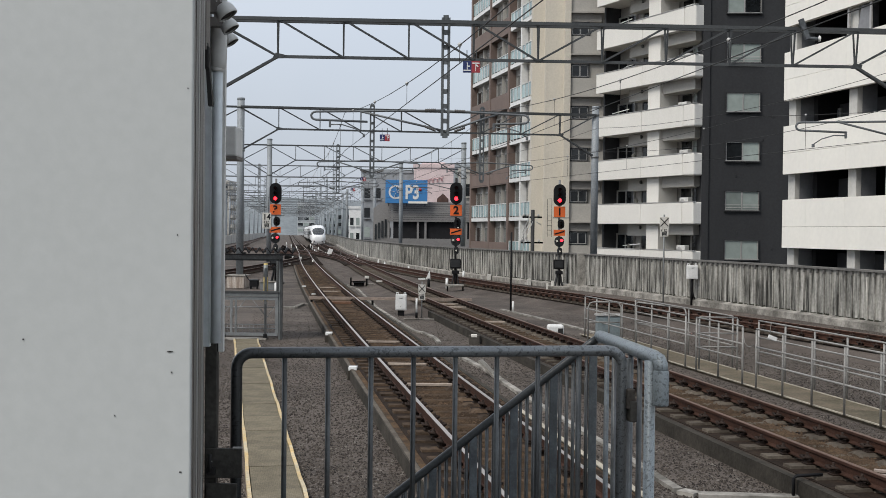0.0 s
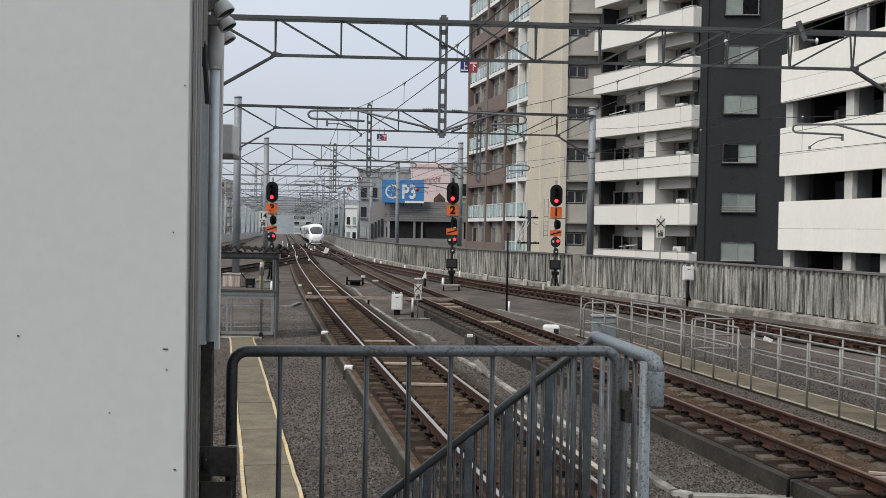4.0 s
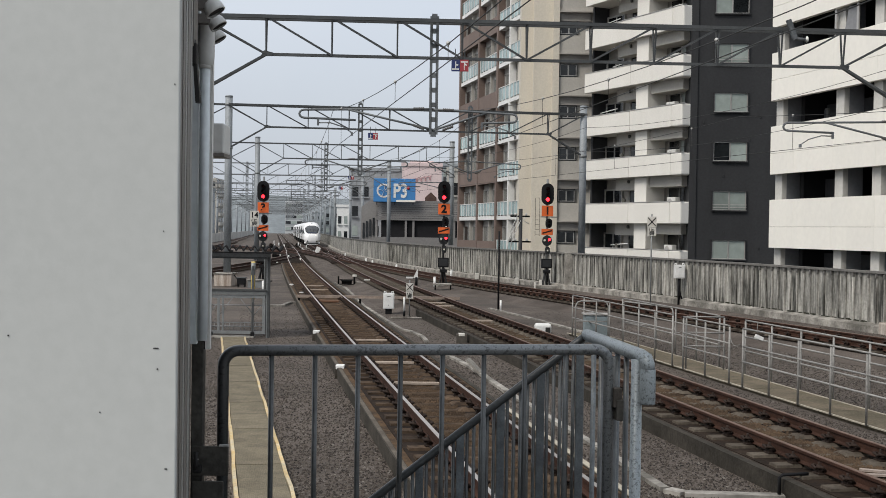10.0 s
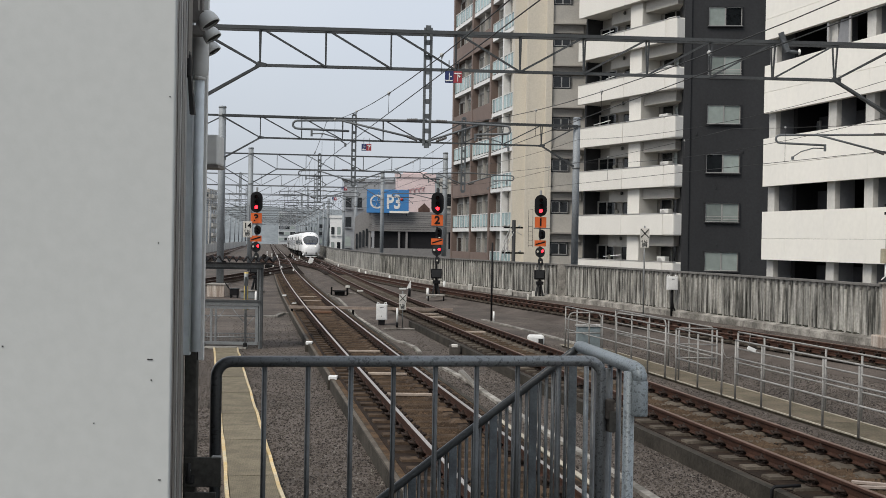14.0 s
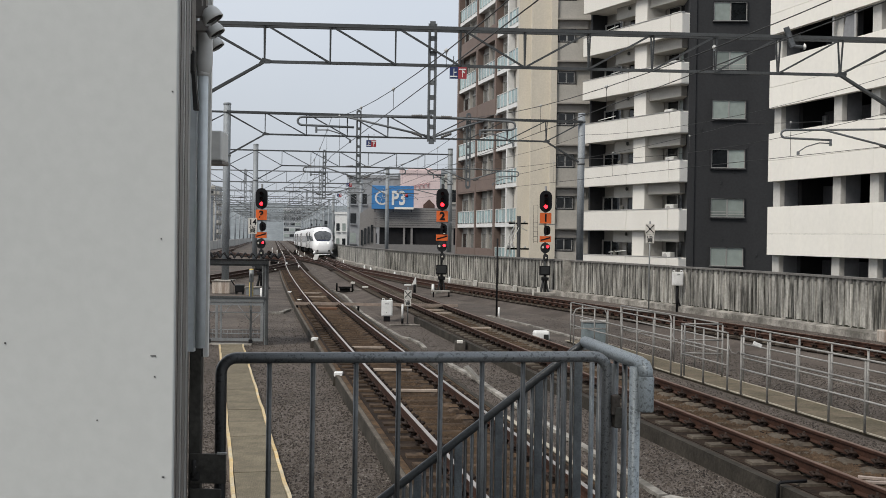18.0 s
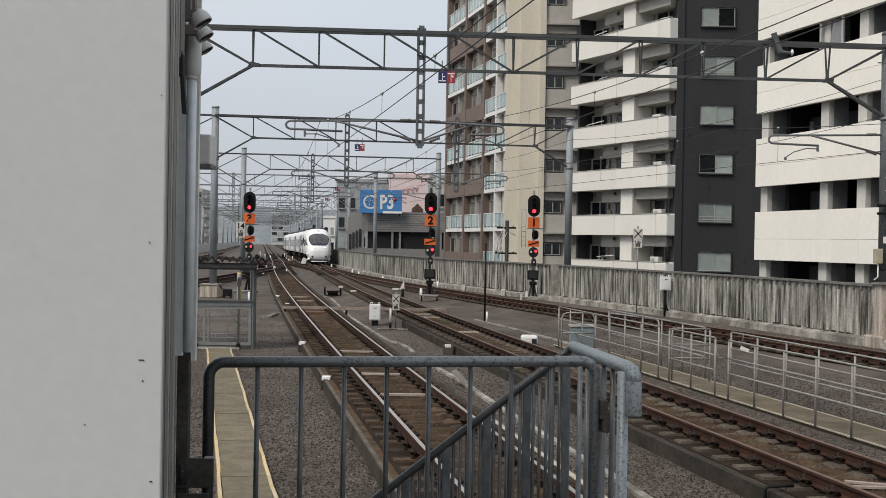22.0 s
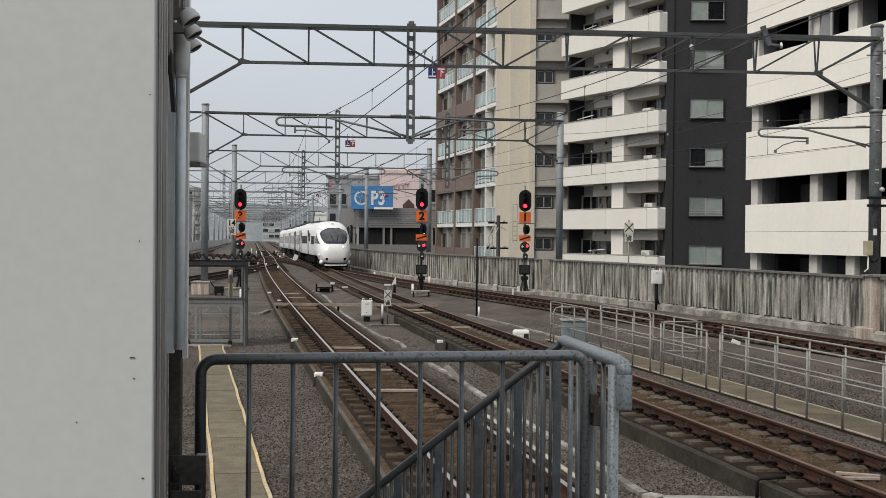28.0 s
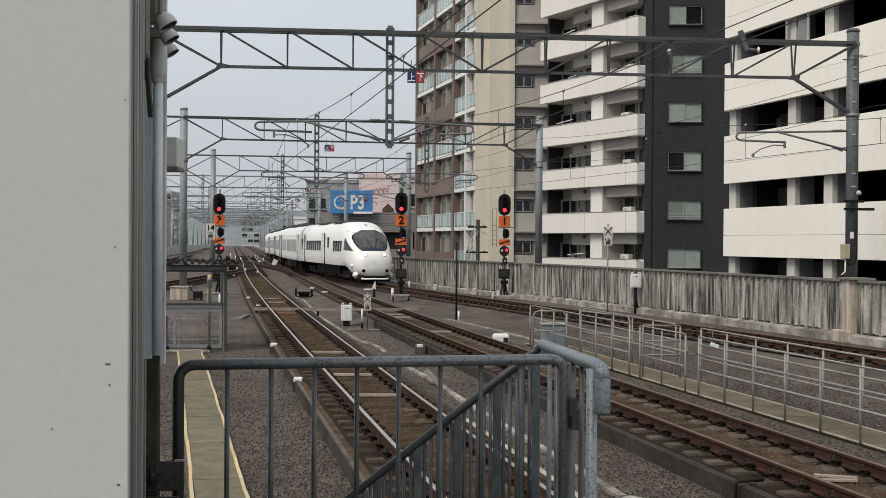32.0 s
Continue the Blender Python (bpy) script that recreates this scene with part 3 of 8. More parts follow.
def gantry(y, xl, xr, slope, rich, droppers=(), arms=(), steel=None, post=None, west=0, flip=0, label="grey lattice steel gantry that carries the overhead wires"):
    """A truss beam on two round poles; y is the place of its left pole."""
    hang = post if steel else HANGER
    steel, post = steel or GANTRY, post or POLE
    a = math.atan(slope)
    g = thing("overhead_gantry", pose(xl, y, GROUND, 0, 0, math.degrees(a)), label, "gantry", group="overhead line gantries")
    L = (xr - xl) / math.cos(a)
    zt = CHORD_Z - GROUND
    zb = zt - TRUSS
    for x, base in ((0, 0.55), (L, WALL_TOP - GROUND if L < 26 and y < 100 else 0)):
        p = part("pole", Mesh().tube([(x, 0, base), (x, 0, zt + 0.42)], 0.185, 14), post, g)
        part("pole_cap", Mesh().lathe([(0.0, 0.06), (0.17, 0.04), (0.2, 0.0), (0.2, -0.06), (0.186, -0.06)], (x, 0, zt + 0.42), "z", 14), post, p)
        part("clamp_band", Mesh().lathe([(0.187, -0.05), (0.21, -0.05), (0.21, 0.05), (0.187, 0.05)], (x, 0, zt), "z", 14), GALV, p)
        part("clamp_band", Mesh().lathe([(0.187, -0.05), (0.21, -0.05), (0.21, 0.05), (0.187, 0.05)], (x, 0, zb - 1.12), "z", 14), GALV, p)
    faces = (-0.2, 0.2) if rich else (0.0,)
    n = max(4, round((L - 3.8) / 1.96))
    x0, x1 = 1.9, L - 1.9
    for f in faces:
        part("top_chord", Mesh().bar((0, f, zt), (L, f, zt), 0.075, 0.1), steel, g)
        if f <= 0:
            part("bottom_chord", Mesh().bar((x0, 0, zb), (x1, 0, zb), 0.08, 0.085), steel, g)
        for xa, xb in ((0.0, x0), (L, x1)):
            part("end_brace", Mesh().bar((xa, f * 0.5, zb - 1.12), (xb, f * 0.2, zb), 0.06, 0.07), steel, g)
            part("end_brace", Mesh().bar((xa, f, zt - 0.05), (xb, f * 0.2, zb), 0.055, 0.055), steel, g)
        for i in range(n + 1):
            x = x0 + (x1 - x0) * i / n
            part("vertical", Mesh().bar((x, f * 0.15, zb), (x, f, zt), 0.045, 0.045, (1, 0, 0)), steel, g)
            if i < n:
                xn = x0 + (x1 - x0) * (i + 1) / n
                d = ((x, f, zt), (xn, f * 0.15, zb)) if i < n / 2 - flip else ((x, f * 0.15, zb), (xn, f, zt))
                if f <= 0:
                    part("diagonal", Mesh().bar(*d, 0.055, 0.055), steel, g)
    if rich:
        for i in range(n + 1):
            x = x0 + (x1 - x0) * i / n
            part("cross_tie", Mesh().bar((x, -0.2, zt), (x, 0.2, zt), 0.05, 0.05), steel, g)
        for x in (x0, x1):
            part("gusset", Mesh().prism([(x - 0.17, zb - 0.07), (x + 0.17, zb - 0.06), (x + 0.2, zb + 0.05), (x - 0.06, zb + 0.11)], -0.06, -0.05), steel, g)
    for dx, z0, z1 in droppers:
        x = dx - xl
        d = part("hanging_post", Mesh().bar((x - 0.09, 0, z0 - GROUND), (x - 0.09, 0, z1 - GROUND), 0.06, 0.08, (1, 0, 0)), hang, g)
        part("hanging_post_leg", Mesh().bar((x + 0.09, 0, z0 - GROUND), (x + 0.09, 0, z1 - GROUND), 0.06, 0.08, (1, 0, 0)), hang, d)
        k = int((z1 - z0) / 0.42)
        for i in range(k + 1):
            z = z0 - GROUND + i * (z1 - z0) / k
            part("batten", Mesh().box(x - 0.08, -0.03, z - 0.07, x + 0.08, 0.03, z + 0.07), hang, d)
    for rx, tx, z, *side in arms:
        cantilever(g, (rx - xl, 0), tx - xl, z - GROUND, *side)
    # the beam goes on over the tracks to the west
    if west:
        part("west_chord", Mesh().bar((-west, 0, zt), (-0.1, 0, zt), 0.075, 0.1), steel, g)
        part("west_chord", Mesh().bar((-west, 0, zb), (-1.9, 0, zb), 0.07, 0.08), steel, g)
        part("west_brace", Mesh().bar((0, 0, zb - 1.12), (-1.9, 0, zb), 0.06, 0.07), steel, g)
        part("west_brace", Mesh().bar((0, 0, zt - 0.05), (-1.9, 0, zb), 0.055, 0.055), steel, g)
        for i in range(int((west - 1.9) / 1.96) + 1):
            x = -1.9 - i * 1.96
            part("west_vertical", Mesh().bar((x, 0, zb), (x, 0, zt), 0.045, 0.045, (1, 0, 0)), steel, g)
            if x - 1.96 > -west:
                part("west_diagonal", Mesh().bar((x, 0, zt), (x - 1.96, 0, zb), 0.055, 0.055), steel, g)
    return g


g1 = gantry(34.9, -7.15, 13.95, 0.06, True, [(-0.3, 5.38, 8.88)], [(-0.3, -4.26, 5.52), (-0.3, 2.2, 5.5, 1), (13.95, 10.3, 5.42, -1)], flip=1)
gantry(60.0, -10.85, 7.35, 0.14, True, [(-4.2, 5.3, 8.95), (1.5, 5.15, 8.95)], [(-4.2, -7.0, 5.5), (-4.2, -1.75, 5.5), (1.5, 4.2, 5.5), (1.5, -0.6, 5.5)], post=POLE_L, west=7.9)
gantry(87.0, -13.6, 0.65, 0.12, False, [(-8.6, 5.3, 8.8)], [(-8.6, -11.5, 5.5), (-8.6, -5.6, 5.5), (0.65, -3.2, 5.5)], post=POLE_L, west=9.9)
# distance haze is put into the paler lattice and poles of far gantries
HAZE_STEEL = surf("haze_pale_lattice", (0.17, 0.18, 0.185), 0.6, 0.1, var=0.25, scale=1.2, fine=20, bump=0.05)
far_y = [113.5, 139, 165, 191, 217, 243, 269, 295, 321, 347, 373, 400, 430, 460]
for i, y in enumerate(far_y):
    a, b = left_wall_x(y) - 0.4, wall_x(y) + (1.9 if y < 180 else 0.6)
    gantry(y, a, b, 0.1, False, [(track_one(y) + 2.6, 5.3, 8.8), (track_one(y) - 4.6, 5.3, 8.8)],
           [(track_one(y) + 2.6, track_one(y) - 0.4, 5.5), (track_one(y) + 2.6, track_two(y) + 0.5, 5.5), (track_one(y) - 4.6, track_one(y) - 7.6, 5.5)] if i < 6 else (), HAZE_STEEL, POLE_L)
for y in (48, 74, 100.5, 110, 126, 133, 147, 154, 172, 180, 198, 206):
    x = left_wall_x(y) - 0.3
    q = thing("mast", pose(x, y, GROUND), "slim grey line mast by the west wall", "mast", group="line masts")
    part("pole", Mesh().tube([(0, 0, 0), (0, 0, 8.6)], 0.13, 10), POLE_L, q)
    part("bracket", Mesh().bar((0, 0, 7.8), (1.6, 0, 7.8), 0.06, 0.06), GANTRY, q)

# fittings on the nearest east pole
gx = 21.1 / math.cos(math.atan(0.06))
zq = -GROUND
for z, w in ((3.62, 0.95), (3.86, 0.62)):
    part("cross_arm", Mesh().box(gx - 0.35, -0.28, z + zq - 0.04, gx - 0.35 + w, -0.2, z + zq + 0.04), BLACK, g1, "black cross arm")
part("junction_box", Mesh().soft_box(gx - 0.42, -0.32, 2.1 + zq, gx - 0.18, -0.12, 2.55 + zq, 0.02), surf("aged_cream_box", (0.42, 0.38, 0.27), 0.6, var=0.2, scale=4), g1, "aged cream junction box")
part("pole_label", Mesh().box(gx - 0.13, -0.2, 2.72 + zq, gx - 0.02, -0.187, 2.92 + zq), WHITE, g1)
part("pole_cable", Mesh().tube([(gx - 0.3, -0.22, 2.1 + zq), (gx - 0.26, -0.23, 1.98 + zq), (gx - 0.16, -0.24, 1.9 + zq), (gx - 0.04, -0.24, 1.92 + zq), (gx + 0.04, -0.23, 2.02 + zq), (gx + 0.07, -0.22, 2.2 + zq), (gx + 0.08, -0.21, 2.6 + zq), (gx + 0.08, -0.21, 3.5 + zq)], 0.02, 6), BLACK, g1)
part("pole_pipe", Mesh().tube([(gx - 0.3, -0.24, 2.1 + zq), (gx - 0.3, -0.24, 1.7 + zq), (gx - 0.42, -0.24, 1.6 + zq)], 0.022, 6), WHITE, g1)
for z in (7.95, 7.6, 6.9, 5.9, 4.7, 4.3):
    part("step_band", Mesh().box(gx - 0.1, -0.2, z + zq, gx + 0.03, -0.188, z + zq + 0.035), CERAMIC, g1)
part("pole_insulator", Mesh().lathe([(0.03, 0), (0.08, 0.03), (0.08, 0.09), (0.03, 0.14)], (gx + 0.12, -0.22, 4.05 + zq), "z", 10), CERAMIC, g1)
part("feeder_arm", Mesh().box(gx - 0.1, -0.26, 8.3 + zq, gx + 0.34, -0.22, 8.33 + zq).box(gx - 0.42, -0.26, 8.18 + zq, gx + 0.0, -0.22, 8.21 + zq), GANTRY, g1)
part("feeder_insulator", Mesh().lathe([(0.02, -0.06), (0.05, -0.04), (0.03, -0.015), (0.05, 0.01), (0.03, 0.035), (0.05, 0.05), (0.02, 0.08)], (gx + 0.16, -0.25, 8.3 + zq), "z", 10), CERAMIC, g1)
part("beam_lamp_arm", Mesh().bar((gx - 3.72, -0.36, 8.98 + zq), (gx - 3.5, -0.36, 8.4 + zq), 0.12, 0.14, (1, 0, 0)), POLE, g1)
part("beam_lamp", Mesh().tube([(gx - 3.5, -0.36, 8.42 + zq), (gx - 3.2, -0.36, 8.4 + zq)], 0.05, 8), POLE, g1)
part("beam_lamp_disc", Mesh().lathe([(0.0, 0.03), (0.08, 0.03), (0.1, 0.0), (0.0, -0.03)], (gx - 3.15, -0.36, 8.41 + zq), "x", 12), WHITE, g1)

# concrete footing under the nearer west pole
RUSTC = surf("rust_streaked_concrete", (0.56, 0.51, 0.45), 0.9, var=0.3, scale=6, fine=20, bump=0.2, dirt=(0.2, 0.14, 0.105), dirt_amount=0.8, streak=0.1, spec=0.2)
foot = thing("pole_footing", pose(-10.85, 60.0, GROUND), "pale rust-streaked concrete footing under a gantry pole", "footing")
part("block", Mesh().soft_box(-0.45, -1.1, 0, 0.43, 0.42, 0.62, 0.03), RUSTC, foot)
part("plate", Mesh().box(-0.49, -1.14, 0.622, 0.47, 0.46, 0.665), PLINTH, foot)
cc = thing("cable_case", pose(-9.9, 58.7, GROUND), "dark steel cable case on legs by the pole footing", "cable case")
part("case", Mesh().soft_box(-0.2, -0.2, 0.12, 0.22, 0.2, 0.44, 0.03), BLACK, cc)
part("lid", Mesh().soft_box(-0.22, -0.22, 0.43, 0.24, 0.22, 0.48, 0.01), GANTRY, cc)
for x in (-0.17, 0.15):
    part("leg", Mesh().box(x, -0.18, 0, x + 0.05, 0.15, 0.12), BLACK, cc)
part("cable", Mesh().tube([(-0.18, -0.1, 0.4), (-0.3, -0.15, 0.55), (-0.42, -0.1, 0.72)], 0.03, 6), BLACK, cc)
lc = thing("low_cabinet", pose(-9.1, 58.1, GROUND), "low grey cabinet with a pale lid beside the signal", "cabinet")
part("body", Mesh().soft_box(-0.36, -0.2, 0, 0.36, 0.2, 0.36, 0.02), GALV, lc)
part("lid", Mesh().soft_box(-0.42, -0.24, 0.36, 0.42, 0.24, 0.42, 0.01), PLINTH, lc, "pale concrete lid")



def lettered_board(name, x, y, z, w, h, label):
    """The blue and red board with the up and down marks."""
    b = thing(name, pose(x, y, z), label, "sign", group="up and down line boards")
    part("blue_half", Mesh().box(0, 0, 0, w / 2, 0.03, h), NAVY, b)
    part("red_half", Mesh().box(w / 2, 0, 0, w, 0.03, h), RED, b)
    up = Mesh()
    c = w / 4
    up.box(c - 0.22 * w, -0.01, h * 0.14, c + 0.2 * w, 0, h * 0.24).box(c - 0.02 * w, -0.01, h * 0.2, c + 0.02 * w, 0, h * 0.86).box(c, -0.01, h * 0.5, c + 0.15 * w, 0, h * 0.59)
    part("up_mark", up, WHITE, b)
    dn = Mesh()
    c = 3 * w / 4
    dn.box(c - 0.2 * w, -0.01, h * 0.76, c + 0.21 * w, 0, h * 0.86).box(c - 0.02 * w, -0.01, h * 0.12, c + 0.02 * w, 0, h * 0.8).bar((c + 0.02 * w, -0.005, h * 0.66), (c + 0.14 * w, -0.005, h * 0.5), 0.01, 0.04)
    part("down_mark", dn, WHITE, b)
    for k in (0.2, 0.75):
        part("hanger", Mesh().box(w * k, 0.02, h, w * k + 0.025, 0.05, h + 0.32), GANTRY, b)


lettered_board("line_board", 0.2, 34.85, 7.2, 0.5, 0.34, "small blue and red line board hung under the gantry")
lettered_board("line_board", -3.85, 60.6, 7.1, 0.5, 0.34, "small blue and red line board hung under the gantry")
lettered_board("line_board", -9.1, 114.0, 7.25, 0.55, 0.36, "small blue and red line board hung under the gantry")
lettered_board("line_board", -12.2, 139, 7.1, 0.55, 0.36, "small blue and red line board hung under the gantry")

# ---- overhead wires ----
SPANS = [-7.3, 35.3, 61, 87.8, 113.5, 139, 165, 191, 217, 243, 269, 295, 321, 347]


def overhead(fx, offs, label, first=0.39, low=4.9):
    """Contact wire and its messenger, which sags between the gantries; first: how far the wire stands off at the near end."""
    w = thing("overhead_wire", pose(fx(36), 36, GROUND), label, "overhead wire", group="overhead wires")
    o = Vector((fx(36), 36, GROUND))
    cat, con, drops = [], [], []
    stagger = [first] + [-0.18 if i % 2 == 0 else 0.18 for i in range(len(SPANS))]
    for i in range(len(SPANS) - 1):
        a, b = SPANS[i], SPANS[i + 1]
        sag = 0.9 * ((b - a) / 42.6) ** 2
        xa, xb = fx(a) + offs + stagger[i], fx(b) + offs + stagger[i + 1]
        n = 16 if i == 0 else 9
        for k in range(n if i < len(SPANS) - 2 else n + 1):
            t = k / n
            y = a + (b - a) * t
            x = xa * (1 - t) + xb * t
            cat.append(Vector((x, y, low + 1.14 - sag * 4 * t * (1 - t))) - o)
            con.append(Vector((x, y, low)) - o)
            if 0 < k and k % 2 == 1 and y < 130:
                drops.append((cat[-1], con[-1]))
    part("messenger_wire", Mesh().tube(cat, 0.0078, 5), WIRE, w)
    part("contact_wire", Mesh().tube(con, 0.0078, 5), WIRE, w)
    for a, b in drops:
        d = part("dropper", Mesh().tube([a, b], 0.006, 4), WIRE, w)
        part("hanger_disc", Mesh().lathe([(0.0, 0.03), (0.025, 0.02), (0.032, 0.0), (0.025, -0.02), (0.0, -0.03)], (a[0], a[1], a[2] + 0.01), "y", 8), CERAMIC, d)
        part("clip", Mesh().box(a[0] - 0.012, a[1] - 0.015, a[2] - 0.04, a[0] + 0.012, a[1] + 0.015, a[2] + 0.015), GALV, d)


overhead(track_one, -0.33, "messenger and contact wire over the middle track")
overhead(track_two, 0.1, "messenger and contact wire over the rusty track", -1.75, 5.0)
overhead(track_three, 0.0, "messenger and contact wire over the track by the wall")
overhead(lambda y: track_one(y) - 9.0, 0.0, "messenger and contact wire over the far west track", 0.2)

# feeder lines high on the poles
for dx, z, lab in ((0.7, 7.9, "thin feeder cable along the gantry poles"), (0.5, 6.7, "thin feeder cable along the gantry poles")):
    f = thing("feeder_cable", pose(wall_x(36), 36, GROUND), lab, "cable", group="feeder cables")
    o = Vector((wall_x(36), 36, GROUND))
    pts = []
    for a, b in zip(SPANS[:-1], SPANS[1:]):
        for k in range(8):
            t = k / 8
            pts.append(Vector((wall_x(max(a, 5)) * (1 - t) + wall_x(max(b, 5)) * t + dx, a + (b - a) * t, z - 0.5 * 4 * t * (1 - t))) - o)
    part("cable", Mesh().tube(pts, 0.009, 5), WIRE, f)


# ---- buildings beyond the wall ----
TILE = surf("beige_tile", (0.58, 0.535, 0.45), 0.6, var=0.1, scale=0.7, fine=9, bump=0.05, streak=0.2, rnd=0.03)
TILE_D = surf("greige_tile", (0.43, 0.41, 0.37), 0.6, var=0.12, scale=0.7, fine=9, bump=0.05, rnd=0.03)
BROWNT = surf("brown_tile", (0.18, 0.134, 0.113), 0.6, var=0.15, scale=0.8, fine=9, bump=0.05, rnd=0.05)
CREAM = surf("cream_render", (0.8, 0.775, 0.705), 0.7, var=0.045, scale=0.6, fine=5, bump=0.02, streak=0.15, dirt=(0.72, 0.7, 0.65), dirt_amount=0.45, rnd=0.015)
PARAPET = surf("ivory_render", (0.69, 0.67, 0.62), 0.7, var=0.08, scale=0.6, fine=12, bump=0.05, streak=0.15, dirt=(0.63, 0.61, 0.56), dirt_amount=0.6, rnd=0.03)
DARKW = surf("charcoal_cladding", (0.036, 0.037, 0.039), 0.6, var=0.2, scale=0.5, fine=8, bump=0.05, streak=0.2, rnd=0.04)
RECESS = surf("recess_wall", (0.34, 0.32, 0.29), 0.7, var=0.12, scale=1, fine=10, bump=0.05)
FRAME = surf("aluminium_frame", (0.42, 0.41, 0.39), 0.45, 0.4, var=0.1, bump=0)
GREY_BLD = surf("grey_metal_siding", (0.235, 0.228, 0.222), 0.6, var=0.15, scale=0.5, fine=6, bump=0.05, streak=0.2)
GLASS = glass("dark_window_glass", (0.02, 0.023, 0.025))
CURTAIN = glass("curtained_window_glass", (0.27, 0.31, 0.29), 0.12)
LACE = glass("lace_curtained_glass", (0.17, 0.175, 0.165), 0.12)
TEAL = glass("frosted_balcony_glass", (0.3, 0.4, 0.4), 0.2)
AC = surf("aircon_white", (0.6, 0.6, 0.57), 0.5, var=0.1, bump=0.02)
PINK = surf("pink_wall", (0.68, 0.55, 0.54), 0.7, var=0.12, scale=0.4, fine=5, bump=0.03)
UNLIT = surf("dim_fitting", (0.09, 0.09, 0.08), 0.7, bump=0)
# haze is put into the pale colour of these distant walls
HAZEB = surf("haze_pale_wall", (0.3, 0.32, 0.335), 0.8, var=0.2, scale=0.2, fine=2, bump=0)
SIGNB = surf("blue_sign", (0.045, 0.2, 0.46), 0.4, var=0.06, scale=0.5, fine=5, bump=0)


# two more distant walls with haze mixed into their colours
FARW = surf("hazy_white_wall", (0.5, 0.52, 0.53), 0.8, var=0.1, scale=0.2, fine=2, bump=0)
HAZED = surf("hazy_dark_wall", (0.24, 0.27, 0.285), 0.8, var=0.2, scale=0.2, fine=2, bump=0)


def frame_of(a, b):
    """The pose of a facade: x along it from a to b, z up, y into the building."""
    return pose(a[0], a[1], -9.0, 0, 0, math.degrees(math.atan2(b[1] - a[1], b[0] - a[0])))


def window_unit(parent, x0, x1, z0, z1, y, mat, leaves=2, deep=0.12, outer=None):
    """A window in the facade: a frame round its panes, and a sill."""
    w = part("window", Mesh().box(x0 - 0.05, y - 0.02, z1, x1 + 0.05, y + deep, z1 + 0.06), outer or FRAME, parent)
    fr = Mesh()
    fr.box(x0 - 0.05, y - 0.02, z0, x0, y + deep, z1).box(x1, y - 0.02, z0, x1 + 0.05, y + deep, z1)
    fr.box(x0 - 0.07, y - 0.06, z0 - 0.07, x1 + 0.07, y + deep, z0)
    part("window_frame", fr, outer or FRAME, w)
    if outer:
        part("window_sill", Mesh().box(x0 - 0.03, y - 0.05, z0 - 0.03, x1 + 0.03, y + 0.02, z0 + 0.03), FRAME, w)
    for i in range(leaves):
        a, b = x0 + (x1 - x0) * i / leaves, x0 + (x1 - x0) * (i + 1) / leaves
        q = y + 0.05 + 0.03 * (i % 2)
        part("pane", Mesh().box(a + 0.04, q, z0 + 0.05, b - 0.04, q + 0.012, z1 - 0.05), mat[i % len(mat)], w)
        s = Mesh().box(a, q - 0.015, z0, a + 0.045, q + 0.03, z1).box(b - 0.045, q - 0.015, z0, b, q + 0.03, z1)
        s.box(a, q - 0.015, z0, b, q + 0.03, z0 + 0.05).box(a, q - 0.015, z1 - 0.05, b, q + 0.03, z1)
        part("sash", s, FRAME, w)
    return w


STOREY = 2.95


